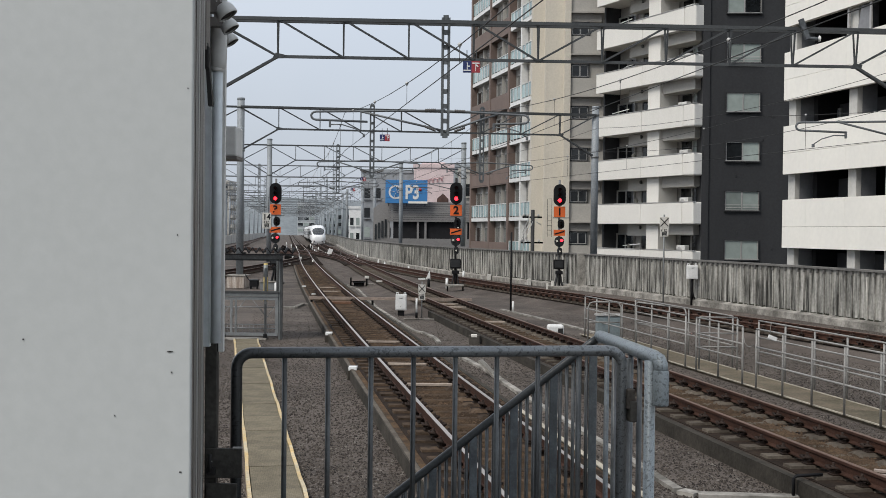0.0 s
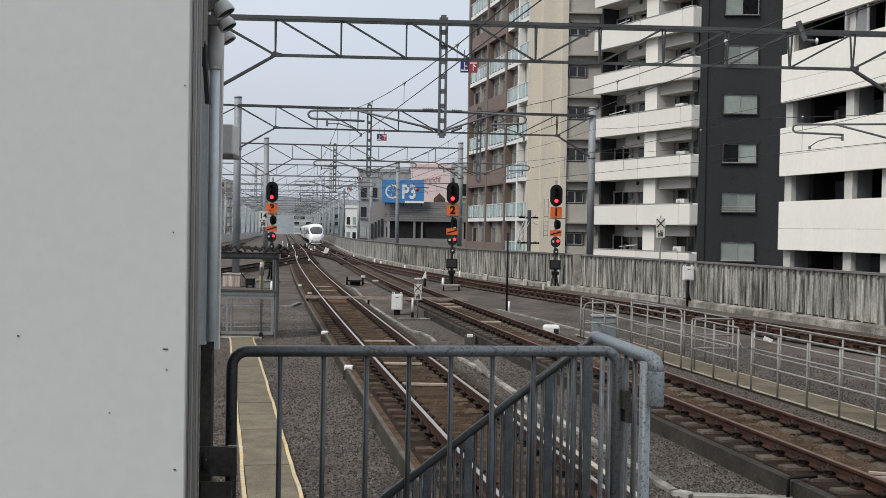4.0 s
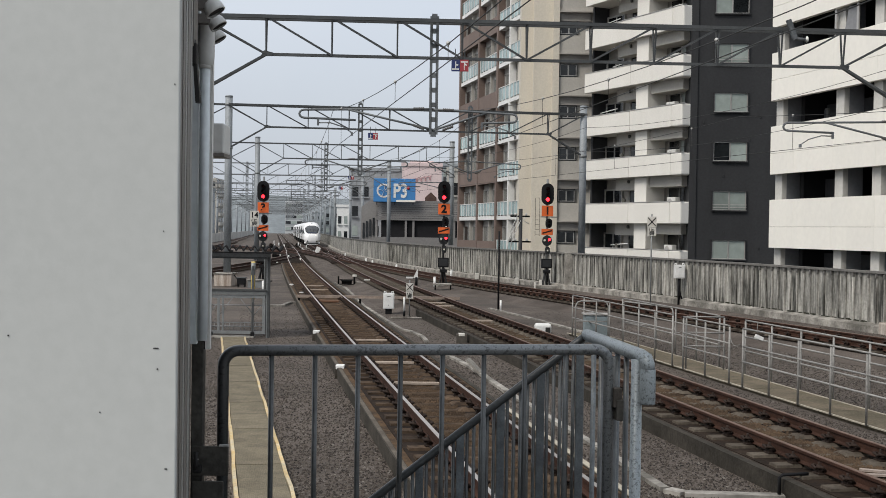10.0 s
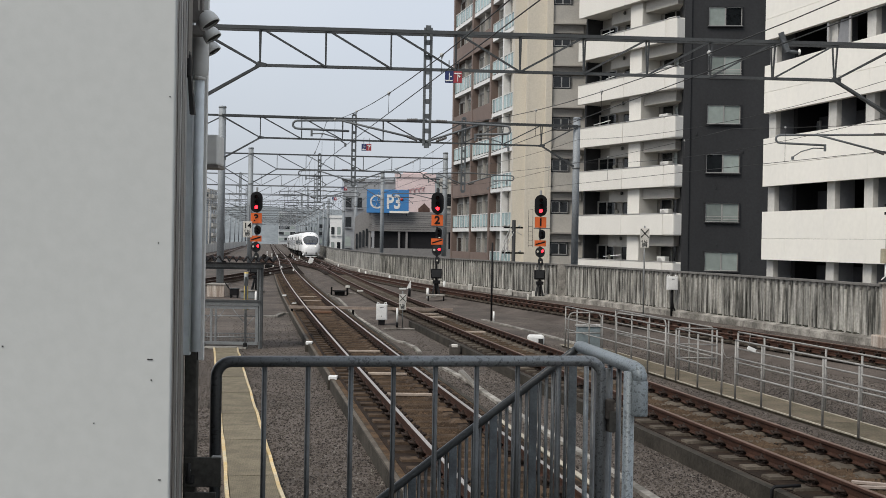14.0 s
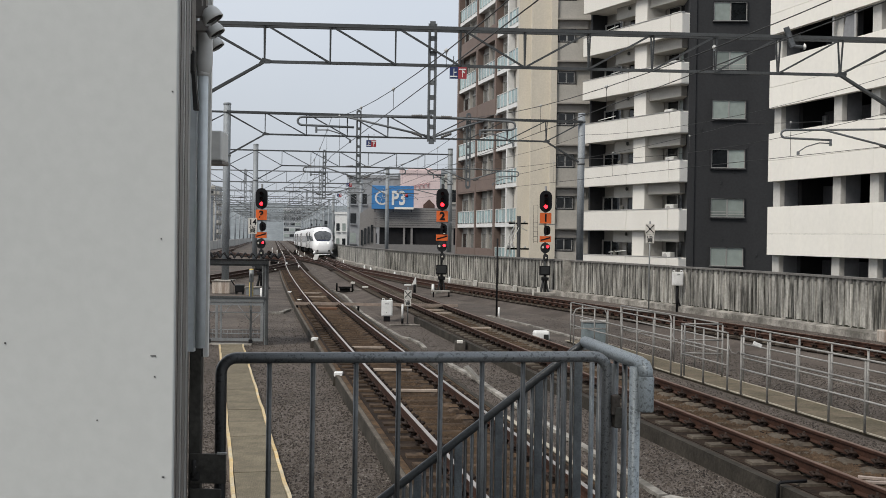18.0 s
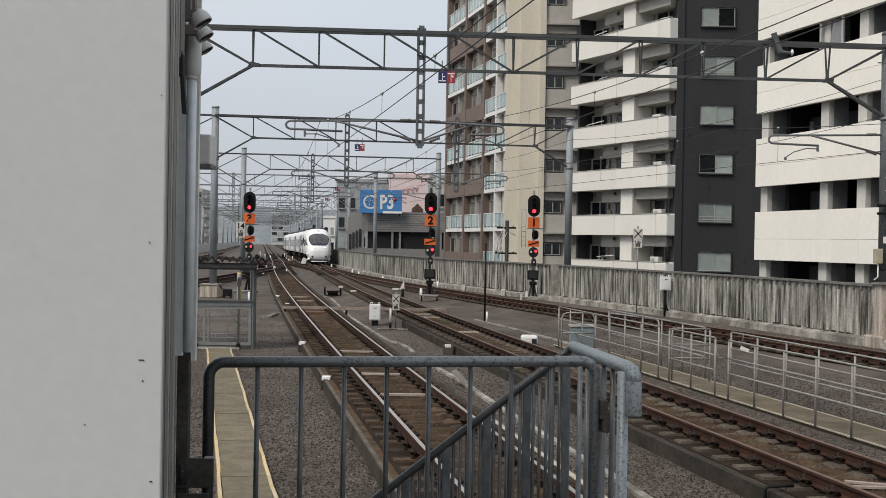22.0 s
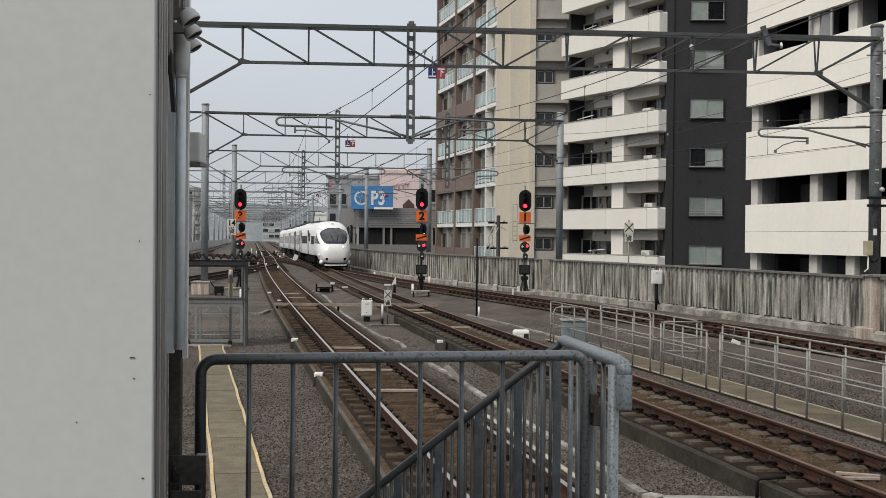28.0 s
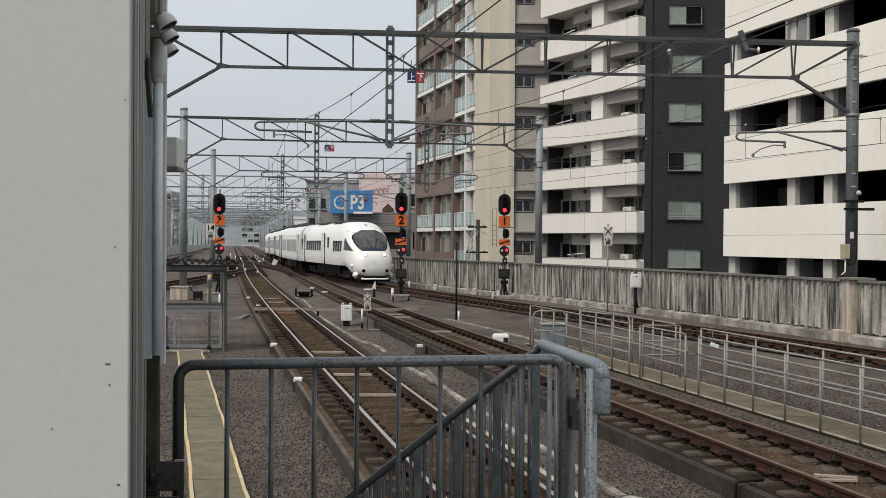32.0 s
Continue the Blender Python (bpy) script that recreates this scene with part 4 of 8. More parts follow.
def apartment_tower():
    """Brown and beige tower with glass-fronted balconies along the line and a stepped beige end."""
    m = frame_of((1.4, 105.5), (5.55, 87.0))
    h = thing("apartment_tower", m, "tall brown and beige tiled apartment tower with glass balconies", "building")
    L, top = 18.96, 15 * STOREY
    part("core", Mesh().box(0.05, 0.5, 0, L, 12, top), RECESS, h)
    rng = random.Random(4)
    base = 9.75
    bays = ((0.35, 6.5, 0), (7.1, 12.4, 0), (13.05, 15.9, 1), (16.25, 18.9, 1))
    for k in range(-3, 12):
        z = base + k * STOREY
        if z < 6:
            continue
        for a, b, right in bays:
            brown = k % 2 == 0 and not right
            slab = part("balcony", Mesh().box(a - 0.3, 0.0, z - 0.3, b + 0.3, 0.5, z), BROWNT if brown else WHITE, h)
            if brown:
                part("parapet", Mesh().box(a - 0.3, -0.05, z - 0.32, b + 0.3, 0.1, z + 0.95), BROWNT, slab)
            else:
                n = max(2, round((b - a) / 0.85))
                w = (b - a) / n
                for j in range(n):
                    part("glass_panel", Mesh().box(a + j * w + 0.04, 0.03, z + 0.08, a + (j + 1) * w - 0.04, 0.05, z + 1.05), TEAL, slab)
                    part("glass_post", Mesh().box(a + j * w - 0.03, 0.0, z, a + j * w + 0.03, 0.07, z + 1.1), WHITE, slab)
                part("handrail", Mesh().box(a, -0.01, z + 1.05, b, 0.08, z + 1.1), WHITE, slab)
            mid = (a + b) / 2
            if b - a > 4:
                window_unit(h, a + 0.2, mid - 0.2, z + 0.05, z + 2.15, 0.41, (GLASS, LACE) if rng.random() < 0.3 else (LACE,))
                window_unit(h, mid + 0.2, b - 0.2, z + 0.05, z + 2.15, 0.41, (LACE,) if rng.random() < 0.7 else (LACE, GLASS))
                part("partition", Mesh().box(mid - 0.05, 0.2, z, mid + 0.05, 0.5, z + STOREY - 0.3), TILE_D, h)
            else:
                window_unit(h, a + 0.3, b - 0.3, z + 0.05, z + 2.1, 0.41, (LACE, GLASS) if rng.random() < 0.4 else (LACE,))
            if rng.random() < 0.35:
                x = rng.uniform(a + 0.3, b - 1.2)
                part("air_conditioner", Mesh().soft_box(x, 0.12, z, x + 0.8, 0.4, z + 0.6, 0.03), AC, h)
    for x in (0.0, 6.6, 12.5):
        part("pier", Mesh().box(x, -0.08, 0, x + 0.45, 0.48, top), BROWNT, h)
    part("pier", Mesh().box(15.95, -0.02, 0, 16.2, 0.48, top), WHITE, h)
    # stepped beige end and the recessed bay with small windows
    e = m.inverted() @ pose(5.5, 83.3, -9.0)
    for x0, x1, y in ((0.0, 0.86, 2.6), (0.86, 2.14, 1.2), (2.14, 2.56, 0.35)):
        part("end_wall", Mesh().box(x0, y, 0, x1, y + 6, top), TILE, h, "beige tiled end wall", e)
    part("recessed_wall", Mesh().box(2.56, 0.8, 0, 6.5, 6, top), TILE_D, h, "", e)
    for k in range(-2, 10):
        z = 13.69 + k * STOREY
        w = window_unit(h, 2.66, 3.82, z, z + 0.82, 0.64, (GLASS,), outer=DARKW)
        w.matrix_basis = e
        part("shutter_box", Mesh().box(2.6, 0.62, z + 0.9, 4.75, 0.82, z + 1.48), RECESS, h, "", e)
        part("hood", Mesh().box(2.56, 0.3, z + 1.48, 4.9, 0.9, z + 1.58), RECESS, h, "", e)
        part("spandrel", Mesh().box(2.58, 0.55, z - 1.37, 4.95, 0.82, z - 0.1), TILE_D, h, "", e)
    return h


def balcony_block():
    """Block with long cream balconies, one above the other."""
    L = 10.18
    h = thing("balcony_apartments", frame_of((9.74, 81.2), (14.1, 72.0)), "pale apartment block with long solid cream balconies", "building")
    part("core", Mesh().box(-0.3, 1.7, 0, L + 0.6, 11, 13 * STOREY), RECESS, h)
    rng = random.Random(7)
    base = 9.43
    for k in range(-3, 11):
        z = base + k * STOREY
        if z < 5:
            continue
        b = part("balcony", Mesh().box(0, 0, z - 0.2, L, 1.7, z), PARAPET, h)
        part("parapet", Mesh().soft_box(-0.1, -0.14, z - 0.24, 5.35, 0.03, z + 1.08, 0.03), PARAPET, b)
        part("parapet", Mesh().soft_box(5.38, -0.14, z - 0.24, L - 0.4, 0.03, z + 1.08, 0.03), PARAPET, b)
        part("parapet_end", Mesh().soft_box(L - 0.38, -0.16, z - 0.26, L + 0.75, 1.5, z + 1.08, 0.08), PARAPET, b)
        part("coping", Mesh().box(-0.12, -0.17, z + 1.08, L + 0.78, 0.06, z + 1.12), FRAME, b)
        part("divider", Mesh().box(5.5, 0.25, z, 6.8, 1.65, z + STOREY - 0.2), PARAPET, h)
        part("return_wall", Mesh().box(-0.15, 0.5, z, 0.05, 1.7, z + STOREY - 0.2), DARKW, h)
        window_unit(h, 0.1, 2.1, z + 0.02, z + 2.05, 1.54, (GLASS,))
        window_unit(h, 3.0, 5.0, z + 0.02, z + 2.05, 1.54, (GLASS, CURTAIN) if rng.random() < 0.5 else (GLASS,))
        window_unit(h, 7.3, 9.6, z + 0.02, z + 2.05, 1.54, (GLASS, CURTAIN) if rng.random() < 0.4 else (GLASS,))
        part("ceiling_beam", Mesh().box(2.6, 0.75, z + 1.95, 5.45, 1.6, z + STOREY - 0.2), TILE_D, h)
        part("ceiling_beam", Mesh().box(6.85, 0.45, z + 2.05, L, 1.6, z + STOREY - 0.2), TILE_D, h)
        part("ceiling_lamp", Mesh().lathe([(0, 0), (0.12, 0.0), (0.12, -0.06), (0, -0.06)], (4.2, 0.7, z + 2.5), "y", 10), UNLIT, h)
        if rng.random() < 0.85:
            x = rng.uniform(8.2, 9.0)
            u = part("air_conditioner", Mesh().soft_box(x, 0.6, z + 0.75, x + 0.85, 0.95, z + 1.4, 0.03), AC, h)
            part("fan_grille", Mesh().lathe([(0.0, 0), (0.22, 0), (0.24, -0.02), (0.2, -0.03), (0.0, -0.03)], (x + 0.34, 0.6, z + 1.08), "y", 14), FRAME, u)
        if rng.random() < 0.75:
            x = rng.uniform(0.8, 3.2)
            part("laundry_pole", Mesh().tube([(x, 0.3, z + 1.28), (x + 2.0, 0.3, z + 1.42)], 0.03, 6), WHITE, h)
        if rng.random() < 0.6:
            x = rng.uniform(3.2, 4.4)
            part("potted_plant", Mesh().lathe([(0.0, 0), (0.14, 0.0), (0.18, 0.25), (0.1, 0.3), (0.16, 0.45), (0.0, 0.6)], (x, 0.3, z + 0.85), "z", 8), UNLIT, h)
    part("drain_pipe", Mesh().tube([(L + 0.15, 1.3, 2), (L + 0.15, 1.3, 38)], 0.06, 8), FRAME, h)
    return h


def dark_block():
    h = thing("charcoal_apartments", frame_of((14.95, 71.6), (20.9, 71.2)), "charcoal-clad apartment end wall with pairs of sliding windows", "building")
    part("wall", Mesh().box(0.32, 0, 0, 6.4, 9, 38), DARKW, h)
    part("corner_pier", Mesh().box(-0.12, -0.1, 0, 0.3, 9, 38), DARKW, h)
    base = 9.0 + 0.33
    mats = [(CURTAIN,), (CURTAIN,), (GLASS, CURTAIN), (CURTAIN,), (CURTAIN,), (CURTAIN, GLASS), (CURTAIN,)]
    for k in range(-1, 9):
        z = base + k * STOREY
        w = window_unit(h, 1.3, 3.28, z + 0.7, z + 1.85, -0.085, mats[k % 7], deep=0.08, outer=DARKW)
        if k in (1, 4):
            for j in range(2):
                part("guard_rail", Mesh().box(1.28, -0.17, z + 0.85 + 0.16 * j, 3.3, -0.15, z + 0.89 + 0.16 * j), FRAME, w)
    rng = random.Random(3)
    for i in range(14):
        x, z = rng.uniform(0.6, 6), rng.uniform(9, 20)
        part("vent_cap", Mesh().box(x, -0.05, z, x + 0.07, 0.0, z + 0.16), DARKW, h)
    return h


def parking_house():
    """Open-sided car park: cream panels, posts and dark decks."""
    h = thing("multistorey_car_park", frame_of((13.84, 50.3), (19.0, 28.7)), "open-sided multistorey car park with cream panel parapets", "building")
    P = 3.09
    base = 9.0 + 2.0
    top = base + 7 * P
    L = 26
    # shade inside the open decks is put into this near-black colour
    dark = surf("car_park_inside_shade", (0.024, 0.024, 0.024), 0.9, var=0.2, scale=0.4, fine=4, bump=0)
    post = surf("car_park_post", (0.5, 0.49, 0.46), 0.8, var=0.1, scale=0.5, fine=8, bump=0.02)
    inner = surf("car_park_beam", (0.2, 0.205, 0.215), 0.8, var=0.12, scale=0.5, fine=8, bump=0.02)
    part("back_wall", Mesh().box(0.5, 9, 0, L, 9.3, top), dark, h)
    # the far end is open; an added near-black wall stands there
    part("far_wall", Mesh().box(0.9, 0.9, 0, 1.2, 9, top), surf("car_park_end_shade", (0.02, 0.02, 0.021), 0.9, bump=0), h)
    for k in range(-3, 6):
        z = base + k * P
        if z < 2:
            continue
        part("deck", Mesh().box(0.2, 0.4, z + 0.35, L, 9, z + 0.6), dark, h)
        x = 0.0
        for w in (1.9, 2.85, 2.85, 2.85, 2.85, 2.85, 2.85, 2.85, 2.85):
            s = part("panel", Mesh().soft_box(x + 0.003, 0, z, x + w - 0.003, 0.22, z + 0.875, 0.004), CREAM, h)
            part("panel", Mesh().soft_box(x + 0.003, 0.004, z + 0.887, x + w - 0.003, 0.22, z + 2.02, 0.004), CREAM, h)
            x += w
    for x in (-0.03, 4.53, 7.0, 11.55, 13.95, 18.55, 20.95):
        part("post", Mesh().box(x, 0.28, 0, x + 0.55, 0.5, top), post, h)
        part("post_side", Mesh().box(x + 0.02, 0.502, 0, x + 0.53, 1.15, top), inner, h)
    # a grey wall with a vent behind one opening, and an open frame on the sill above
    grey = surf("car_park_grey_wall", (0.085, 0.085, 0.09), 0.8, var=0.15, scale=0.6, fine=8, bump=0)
    for k in range(-1, 5):
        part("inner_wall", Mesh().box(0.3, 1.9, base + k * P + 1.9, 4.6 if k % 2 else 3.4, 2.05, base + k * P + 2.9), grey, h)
    v = part("wall_vent", Mesh().soft_box(0.7, 1.8, base + P + 2.2, 1.45, 1.9, base + P + 2.75, 0.02), FRAME, h, "grey louvred vent")
    part("vent_face", Mesh().box(0.82, 1.785, base + P + 2.28, 1.33, 1.8, base + P + 2.67), inner, v)
    f = part("open_frame", Mesh().box(4.6, 0.1, base + 2 * P + 3.1, 6.2, 0.16, base + 2 * P + 3.22).box(6.08, 0.1, base + 2 * P + 2.02, 6.2, 0.16, base + 2 * P + 3.1).box(4.6, 0.1, base + 2 * P + 2.02, 4.72, 0.16, base + 2 * P + 3.1), FRAME, h, "grey open frame on the parapet")
    part("frame_sheet", Mesh().add([(5.2, 0.14, base + 2 * P + 2.02), (6.05, 0.2, base + 2 * P + 2.02), (6.0, 0.2, base + 2 * P + 3.0), (5.5, 0.14, base + 2 * P + 3.05), (5.2, 0.17, base + 2 * P + 2.02), (6.05, 0.23, base + 2 * P + 2.02), (6.0, 0.23, base + 2 * P + 3.0), (5.5, 0.17, base + 2 * P + 3.05)], [(0, 1, 2, 3), (7, 6, 5, 4), (0, 1, 5, 4), (1, 2, 6, 5), (2, 3, 7, 6), (3, 0, 4, 7)]), inner, f)
    part("roof_slab", Mesh().box(0, 0.3, top, L, 9.3, top + 0.4), inner, h)
    return h


def sign_building():
    h = thing("sided_car_park", pose(-7.05, 125, -9.0), "grey metal-sided parking building with a dark open floor", "building")
    # a near-black core stands in for the shade of the open floor
    part("wall", Mesh().box(0.6, 0.4, 0, 11.4, 13.9, 14.35), surf("open_floor_shade", (0.02, 0.02, 0.022), 0.9, bump=0), h)
    for z0, z1 in ((0, 10.75), (12.5, 14.6)):
        n = 9 if z1 > 13 else 3
        for i in range(n):
            a = z0 + (z1 - z0) * i / n
            part("siding", Mesh().box(0, 0.02 * (i % 2), a, 12, 0.5, a + (z1 - z0) / n - 0.03), GREY_BLD, h)
    for x in (0.0, 3.1, 3.9, 8.2, 11.6):
        part("post", Mesh().box(x, 0.1, 10.7, x + 0.22, 0.6, 12.6), GREY_BLD, h)
    part("roof", Mesh().box(0, 0.5, 14.4, 12, 14, 14.55), GREY_BLD, h)
    # the ramp wing goes off behind, with slot windows
    wing = Mesh().prism([(-1.55, 0), (0.0, 0), (0.0, 15.0), (-1.55, 13.9)], 1.0, 5)
    part("ramp_wing", wing, GREY_BLD, h)
    for i in range(4):
        part("slot_window", Mesh().box(-1.4 + i * 0.35, 0.9, 10.6 + 0.1 * i, -1.2 + i * 0.35, 1.05, 12.2 + 0.18 * i), GLASS, h)
    for x in (7.2, 9.0, 10.2):
        part("light_panel", Mesh().box(x, 0.3, 11.9, x + 0.35, 0.38, 12.35), glow("car_park_light", (0.9, 0.9, 0.85), 0.6), h)
    return h


def roof_sign():
    s = thing("roof_sign", pose(-7.25, 124.2, 5.4), "blue rooftop parking sign with a white wheel mark", "sign")
    part("board", Mesh().soft_box(0, 0, 0.0, 4.4, 0.25, 2.45, 0.03), SIGNB, s, "blue sign face")
    for x in (0.3, 2.2, 4.1):
        part("support", Mesh().box(x, 0.25, -0.3, x + 0.1, 0.35, 2.3), GANTRY, s)
    ring = Mesh()
    n = 28
    c, R, r = (1.08, 1.17), 0.74, 0.56
    ring.add([(c[0] + q * math.cos(2 * math.pi * k / n), y, c[1] + q * math.sin(2 * math.pi * k / n)) for y in (-0.02, 0.01) for q in (R, r) for k in range(n)],
             [(k, (k + 1) % n, n + (k + 1) % n, n + k) for k in range(n)] + [(k, (k + 1) % n, 2 * n + (k + 1) % n, 2 * n + k) for k in range(n)] + [(n + k, n + (k + 1) % n, 3 * n + (k + 1) % n, 3 * n + k) for k in range(n)])
    part("wheel_ring", ring, WHITE, s, "white wheel ring")
    for a in (75, 165, 255, 345, 30):
        q = radians(a)
        part("spoke", Mesh().bar((c[0] + 0.1 * math.cos(q), -0.01, c[1] + 0.1 * math.sin(q)), (c[0] + 0.66 * math.cos(q), -0.01, c[1] + 0.66 * math.sin(q)), 0.03, 0.16, (0, 1, 0)), WHITE, s)
    cu = bpy.data.curves.new("letters", "FONT")
    cu.body, cu.size, cu.extrude, cu.offset = "P3", 2.0, 0.015, 0.06
    me = bpy.data.meshes.new_from_object(new("letters", cu))
    bpy.data.objects.remove(bpy.data.objects["letters"])
    part("letters", me, WHITE, s, "white letters", pose(2.05, -0.02, 0.5, 90) @ Matrix.Diagonal((0.76, 1, 1, 1)))
    part("lower_strip", Mesh().box(2.4, -0.02, 0.0, 4.4, 0.0, 0.22), CREAM, s)
    part("red_mark", Mesh().lathe([(0, 0), (0.16, 0), (0.16, -0.03), (0, -0.03)], (3.65, -0.03, 1.45), "y", 12), surf("red_mark", (0.5, 0.03, 0.03), 0.5, bump=0), s)


apartment_tower()
balcony_block()
dark_block()
parking_house()
sign_building()
roof_sign()


def plain_block(name, at, w, d, z, wall, cols, rows, label, z0=9.5, storey=3.0, lit=CURTAIN, wide=0.55, flank=0):
    """A far building with rows of windows and a roof edge."""
    h = thing(name, at, label, "building", group="far buildings")
    part("wall", Mesh().box(0, 0, 0, w, d, z), wall, h)
    part("roof_edge", Mesh().box(-0.15, -0.15, z, w + 0.15, d + 0.15, z + 0.5), wall, h)
    for r in range(rows):
        for c in range(cols):
            x = (c + 0.5) * w / cols
            q = w / cols * wide / 2
            zz = z0 + r * storey
            if zz + 1.6 < z:
                k = part("window", Mesh().box(x - q, -0.06, zz, x + q, 0.02, zz + 1.5), GLASS if (r * 3 + c) % 4 else lit, h)
                part("sill", Mesh().box(x - q - 0.1, -0.3, zz - 0.25, x + q + 0.1, 0.0, zz - 0.1), wall, k)
    # balconies down the flank that faces the line
    for r in range(rows if flank else 0):
        zz = z0 + r * storey
        for c in range(flank):
            y = (c + 0.5) * d / flank
            q = d / flank * 0.36
            k = part("balcony", Mesh().box(w, y - q, zz - 0.3, w + 1.0, y + q, zz + 0.75), wall, h)
            part("window", Mesh().box(w - 0.02, y - q * 0.9, zz + 0.75, w + 0.06, y + q * 0.9, zz + 2.1), GLASS, k)
    return h


pk = plain_block("pink_building", pose(-5.9, 172, -9.0), 5.7, 10, 20.7, PINK, 1, 1, "pale pink building with a gabled mark on its wall", 8.0)
part("gable_mark", Mesh().prism([(3.35, 15.3), (5.0, 15.3), (5.0, 16.2), (4.2, 17.0), (3.35, 16.2)], -0.12, 0.0), surf("brown_mark", (0.09, 0.055, 0.045), 0.7, bump=0), pk)
part("script_mark", Mesh().tube([(1.2 + 0.08 * k + 0.22 * math.sin(k * 0.8), -0.08, 18.5 + 0.3 * math.cos(k * 0.8) + 0.015 * k) for k in range(40)], 0.045, 5), surf("red_script", (0.52, 0.28, 0.29), 0.6, bump=0), pk, "pink-red script mark")
part("roof_hut", Mesh().box(1.0, 2, 20.7, 4.5, 6, 21.6), PINK, pk)
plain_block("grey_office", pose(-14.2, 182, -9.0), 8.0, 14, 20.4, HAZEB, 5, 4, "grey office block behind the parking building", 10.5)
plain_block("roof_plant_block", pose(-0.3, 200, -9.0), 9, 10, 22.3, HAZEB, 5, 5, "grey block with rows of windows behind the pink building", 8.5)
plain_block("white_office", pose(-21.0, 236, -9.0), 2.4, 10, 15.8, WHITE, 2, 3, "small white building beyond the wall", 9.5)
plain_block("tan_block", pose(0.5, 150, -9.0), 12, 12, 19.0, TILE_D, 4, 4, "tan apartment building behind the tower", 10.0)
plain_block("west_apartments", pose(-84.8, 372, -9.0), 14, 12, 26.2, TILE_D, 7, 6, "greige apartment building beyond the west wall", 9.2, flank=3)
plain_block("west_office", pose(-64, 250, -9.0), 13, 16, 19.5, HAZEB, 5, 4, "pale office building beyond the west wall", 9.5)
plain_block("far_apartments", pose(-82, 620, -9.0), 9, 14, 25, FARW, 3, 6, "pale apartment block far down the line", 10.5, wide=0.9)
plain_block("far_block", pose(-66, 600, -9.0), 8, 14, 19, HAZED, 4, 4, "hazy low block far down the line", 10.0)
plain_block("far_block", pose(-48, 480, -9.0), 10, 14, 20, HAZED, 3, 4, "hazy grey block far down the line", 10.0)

# a wooded hill at the end of the line, with haze put into its colour
hill = Mesh()
n = 70
top = [max(0, 52 * math.exp(-((i / n - 0.42) / 0.25) ** 2) + 10 * noise.noise((i * 0.21, 3, 1)) + 16) for i in range(n + 1)]
hill.add([(-900 + 1500 * i / n, 1900 + 60 * (j == 0) * 0 + 120 * j, -9 + top[i] * (0, 0.6, 1.0, 0.8)[j]) for j in range(4) for i in range(n + 1)],
         [(j * (n + 1) + i, j * (n + 1) + i + 1, (j + 1) * (n + 1) + i + 1, (j + 1) * (n + 1) + i) for j in range(3) for i in range(n)])
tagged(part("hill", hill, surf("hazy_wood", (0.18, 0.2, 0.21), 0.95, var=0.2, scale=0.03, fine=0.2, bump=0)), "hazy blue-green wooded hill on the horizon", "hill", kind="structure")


# ---- the train ----
BODY = surf("train_white", (0.76, 0.76, 0.755), 0.3, var=0.03, scale=0.6, fine=5, bump=0.0, rnd=0.01)
TGLASS = glass("train_glass", (0.012, 0.013, 0.015), 0.08, 0.2)
SCREEN = glass("windscreen_glass", (0.06, 0.064, 0.068), 0.06, 0.5)
UNDER = surf("underfloor_dark", (0.008, 0.0075, 0.007), 0.9, var=0.5, scale=2, fine=15, bump=0.1, spec=0.1)
GREYBAND = surf("train_grey_window_band", (0.43, 0.44, 0.45), 0.25, var=0.1, bump=0)
CASE = surf("dusty_equipment_case", (0.06, 0.055, 0.05), 0.9, var=0.4, scale=3, fine=20, bump=0.05, spec=0.1)
ROOFEQ = surf("roof_equipment_grey", (0.06, 0.06, 0.062), 0.6, var=0.2, bump=0.05)
LAMP = glow("headlamp", (1.0, 0.97, 0.88), 0.25)
LAMP_RIM = surf("lamp_rim_grey", (0.5, 0.5, 0.49), 0.4, bump=0)
CAR = 20.6
HALF, ROOF, SILL = 1.41, 3.72, 0.95


NOSE_TOP = [(0, 1.0), (0.14, 1.3), (0.245, 1.5), (0.35, 1.66), (0.5, 1.84), (0.67, 2.02), (0.9, 2.3), (1.14, 2.68), (1.38, 3.08), (1.61, 3.4), (1.84, 3.64), (2.1, 3.76), (2.4, 3.78)]
NOSE_LOW = [(0, 1.0), (0.14, 0.78), (0.245, 0.64), (0.4, 0.48), (0.55, 0.42), (0.8, 0.4), (1.15, 0.42), (1.4, 0.62), (1.62, 0.92), (1.8, 1.0), (2.4, 1.0)]
NOSE_WIDE = [(0, 0.0), (0.14, 0.45), (0.245, 0.68), (0.35, 0.84), (0.5, 0.99), (0.67, 1.1), (0.9, 1.2), (1.14, 1.28), (1.4, 1.35), (1.7, 1.4), (2.4, 1.41)]


def section(s):
    """Top, bottom, half width, waist and roundness of the shell, s metres behind the nose."""
    u = math.sqrt(max(0.0, min(s, 5.6)))
    return smooth_through(NOSE_TOP, u), smooth_through(NOSE_LOW, u), smooth_through(NOSE_WIDE, u), 1.0 + 0.55 * min(1, s / 3.5), 2.55 + 0.7 * min(1, s / 4)


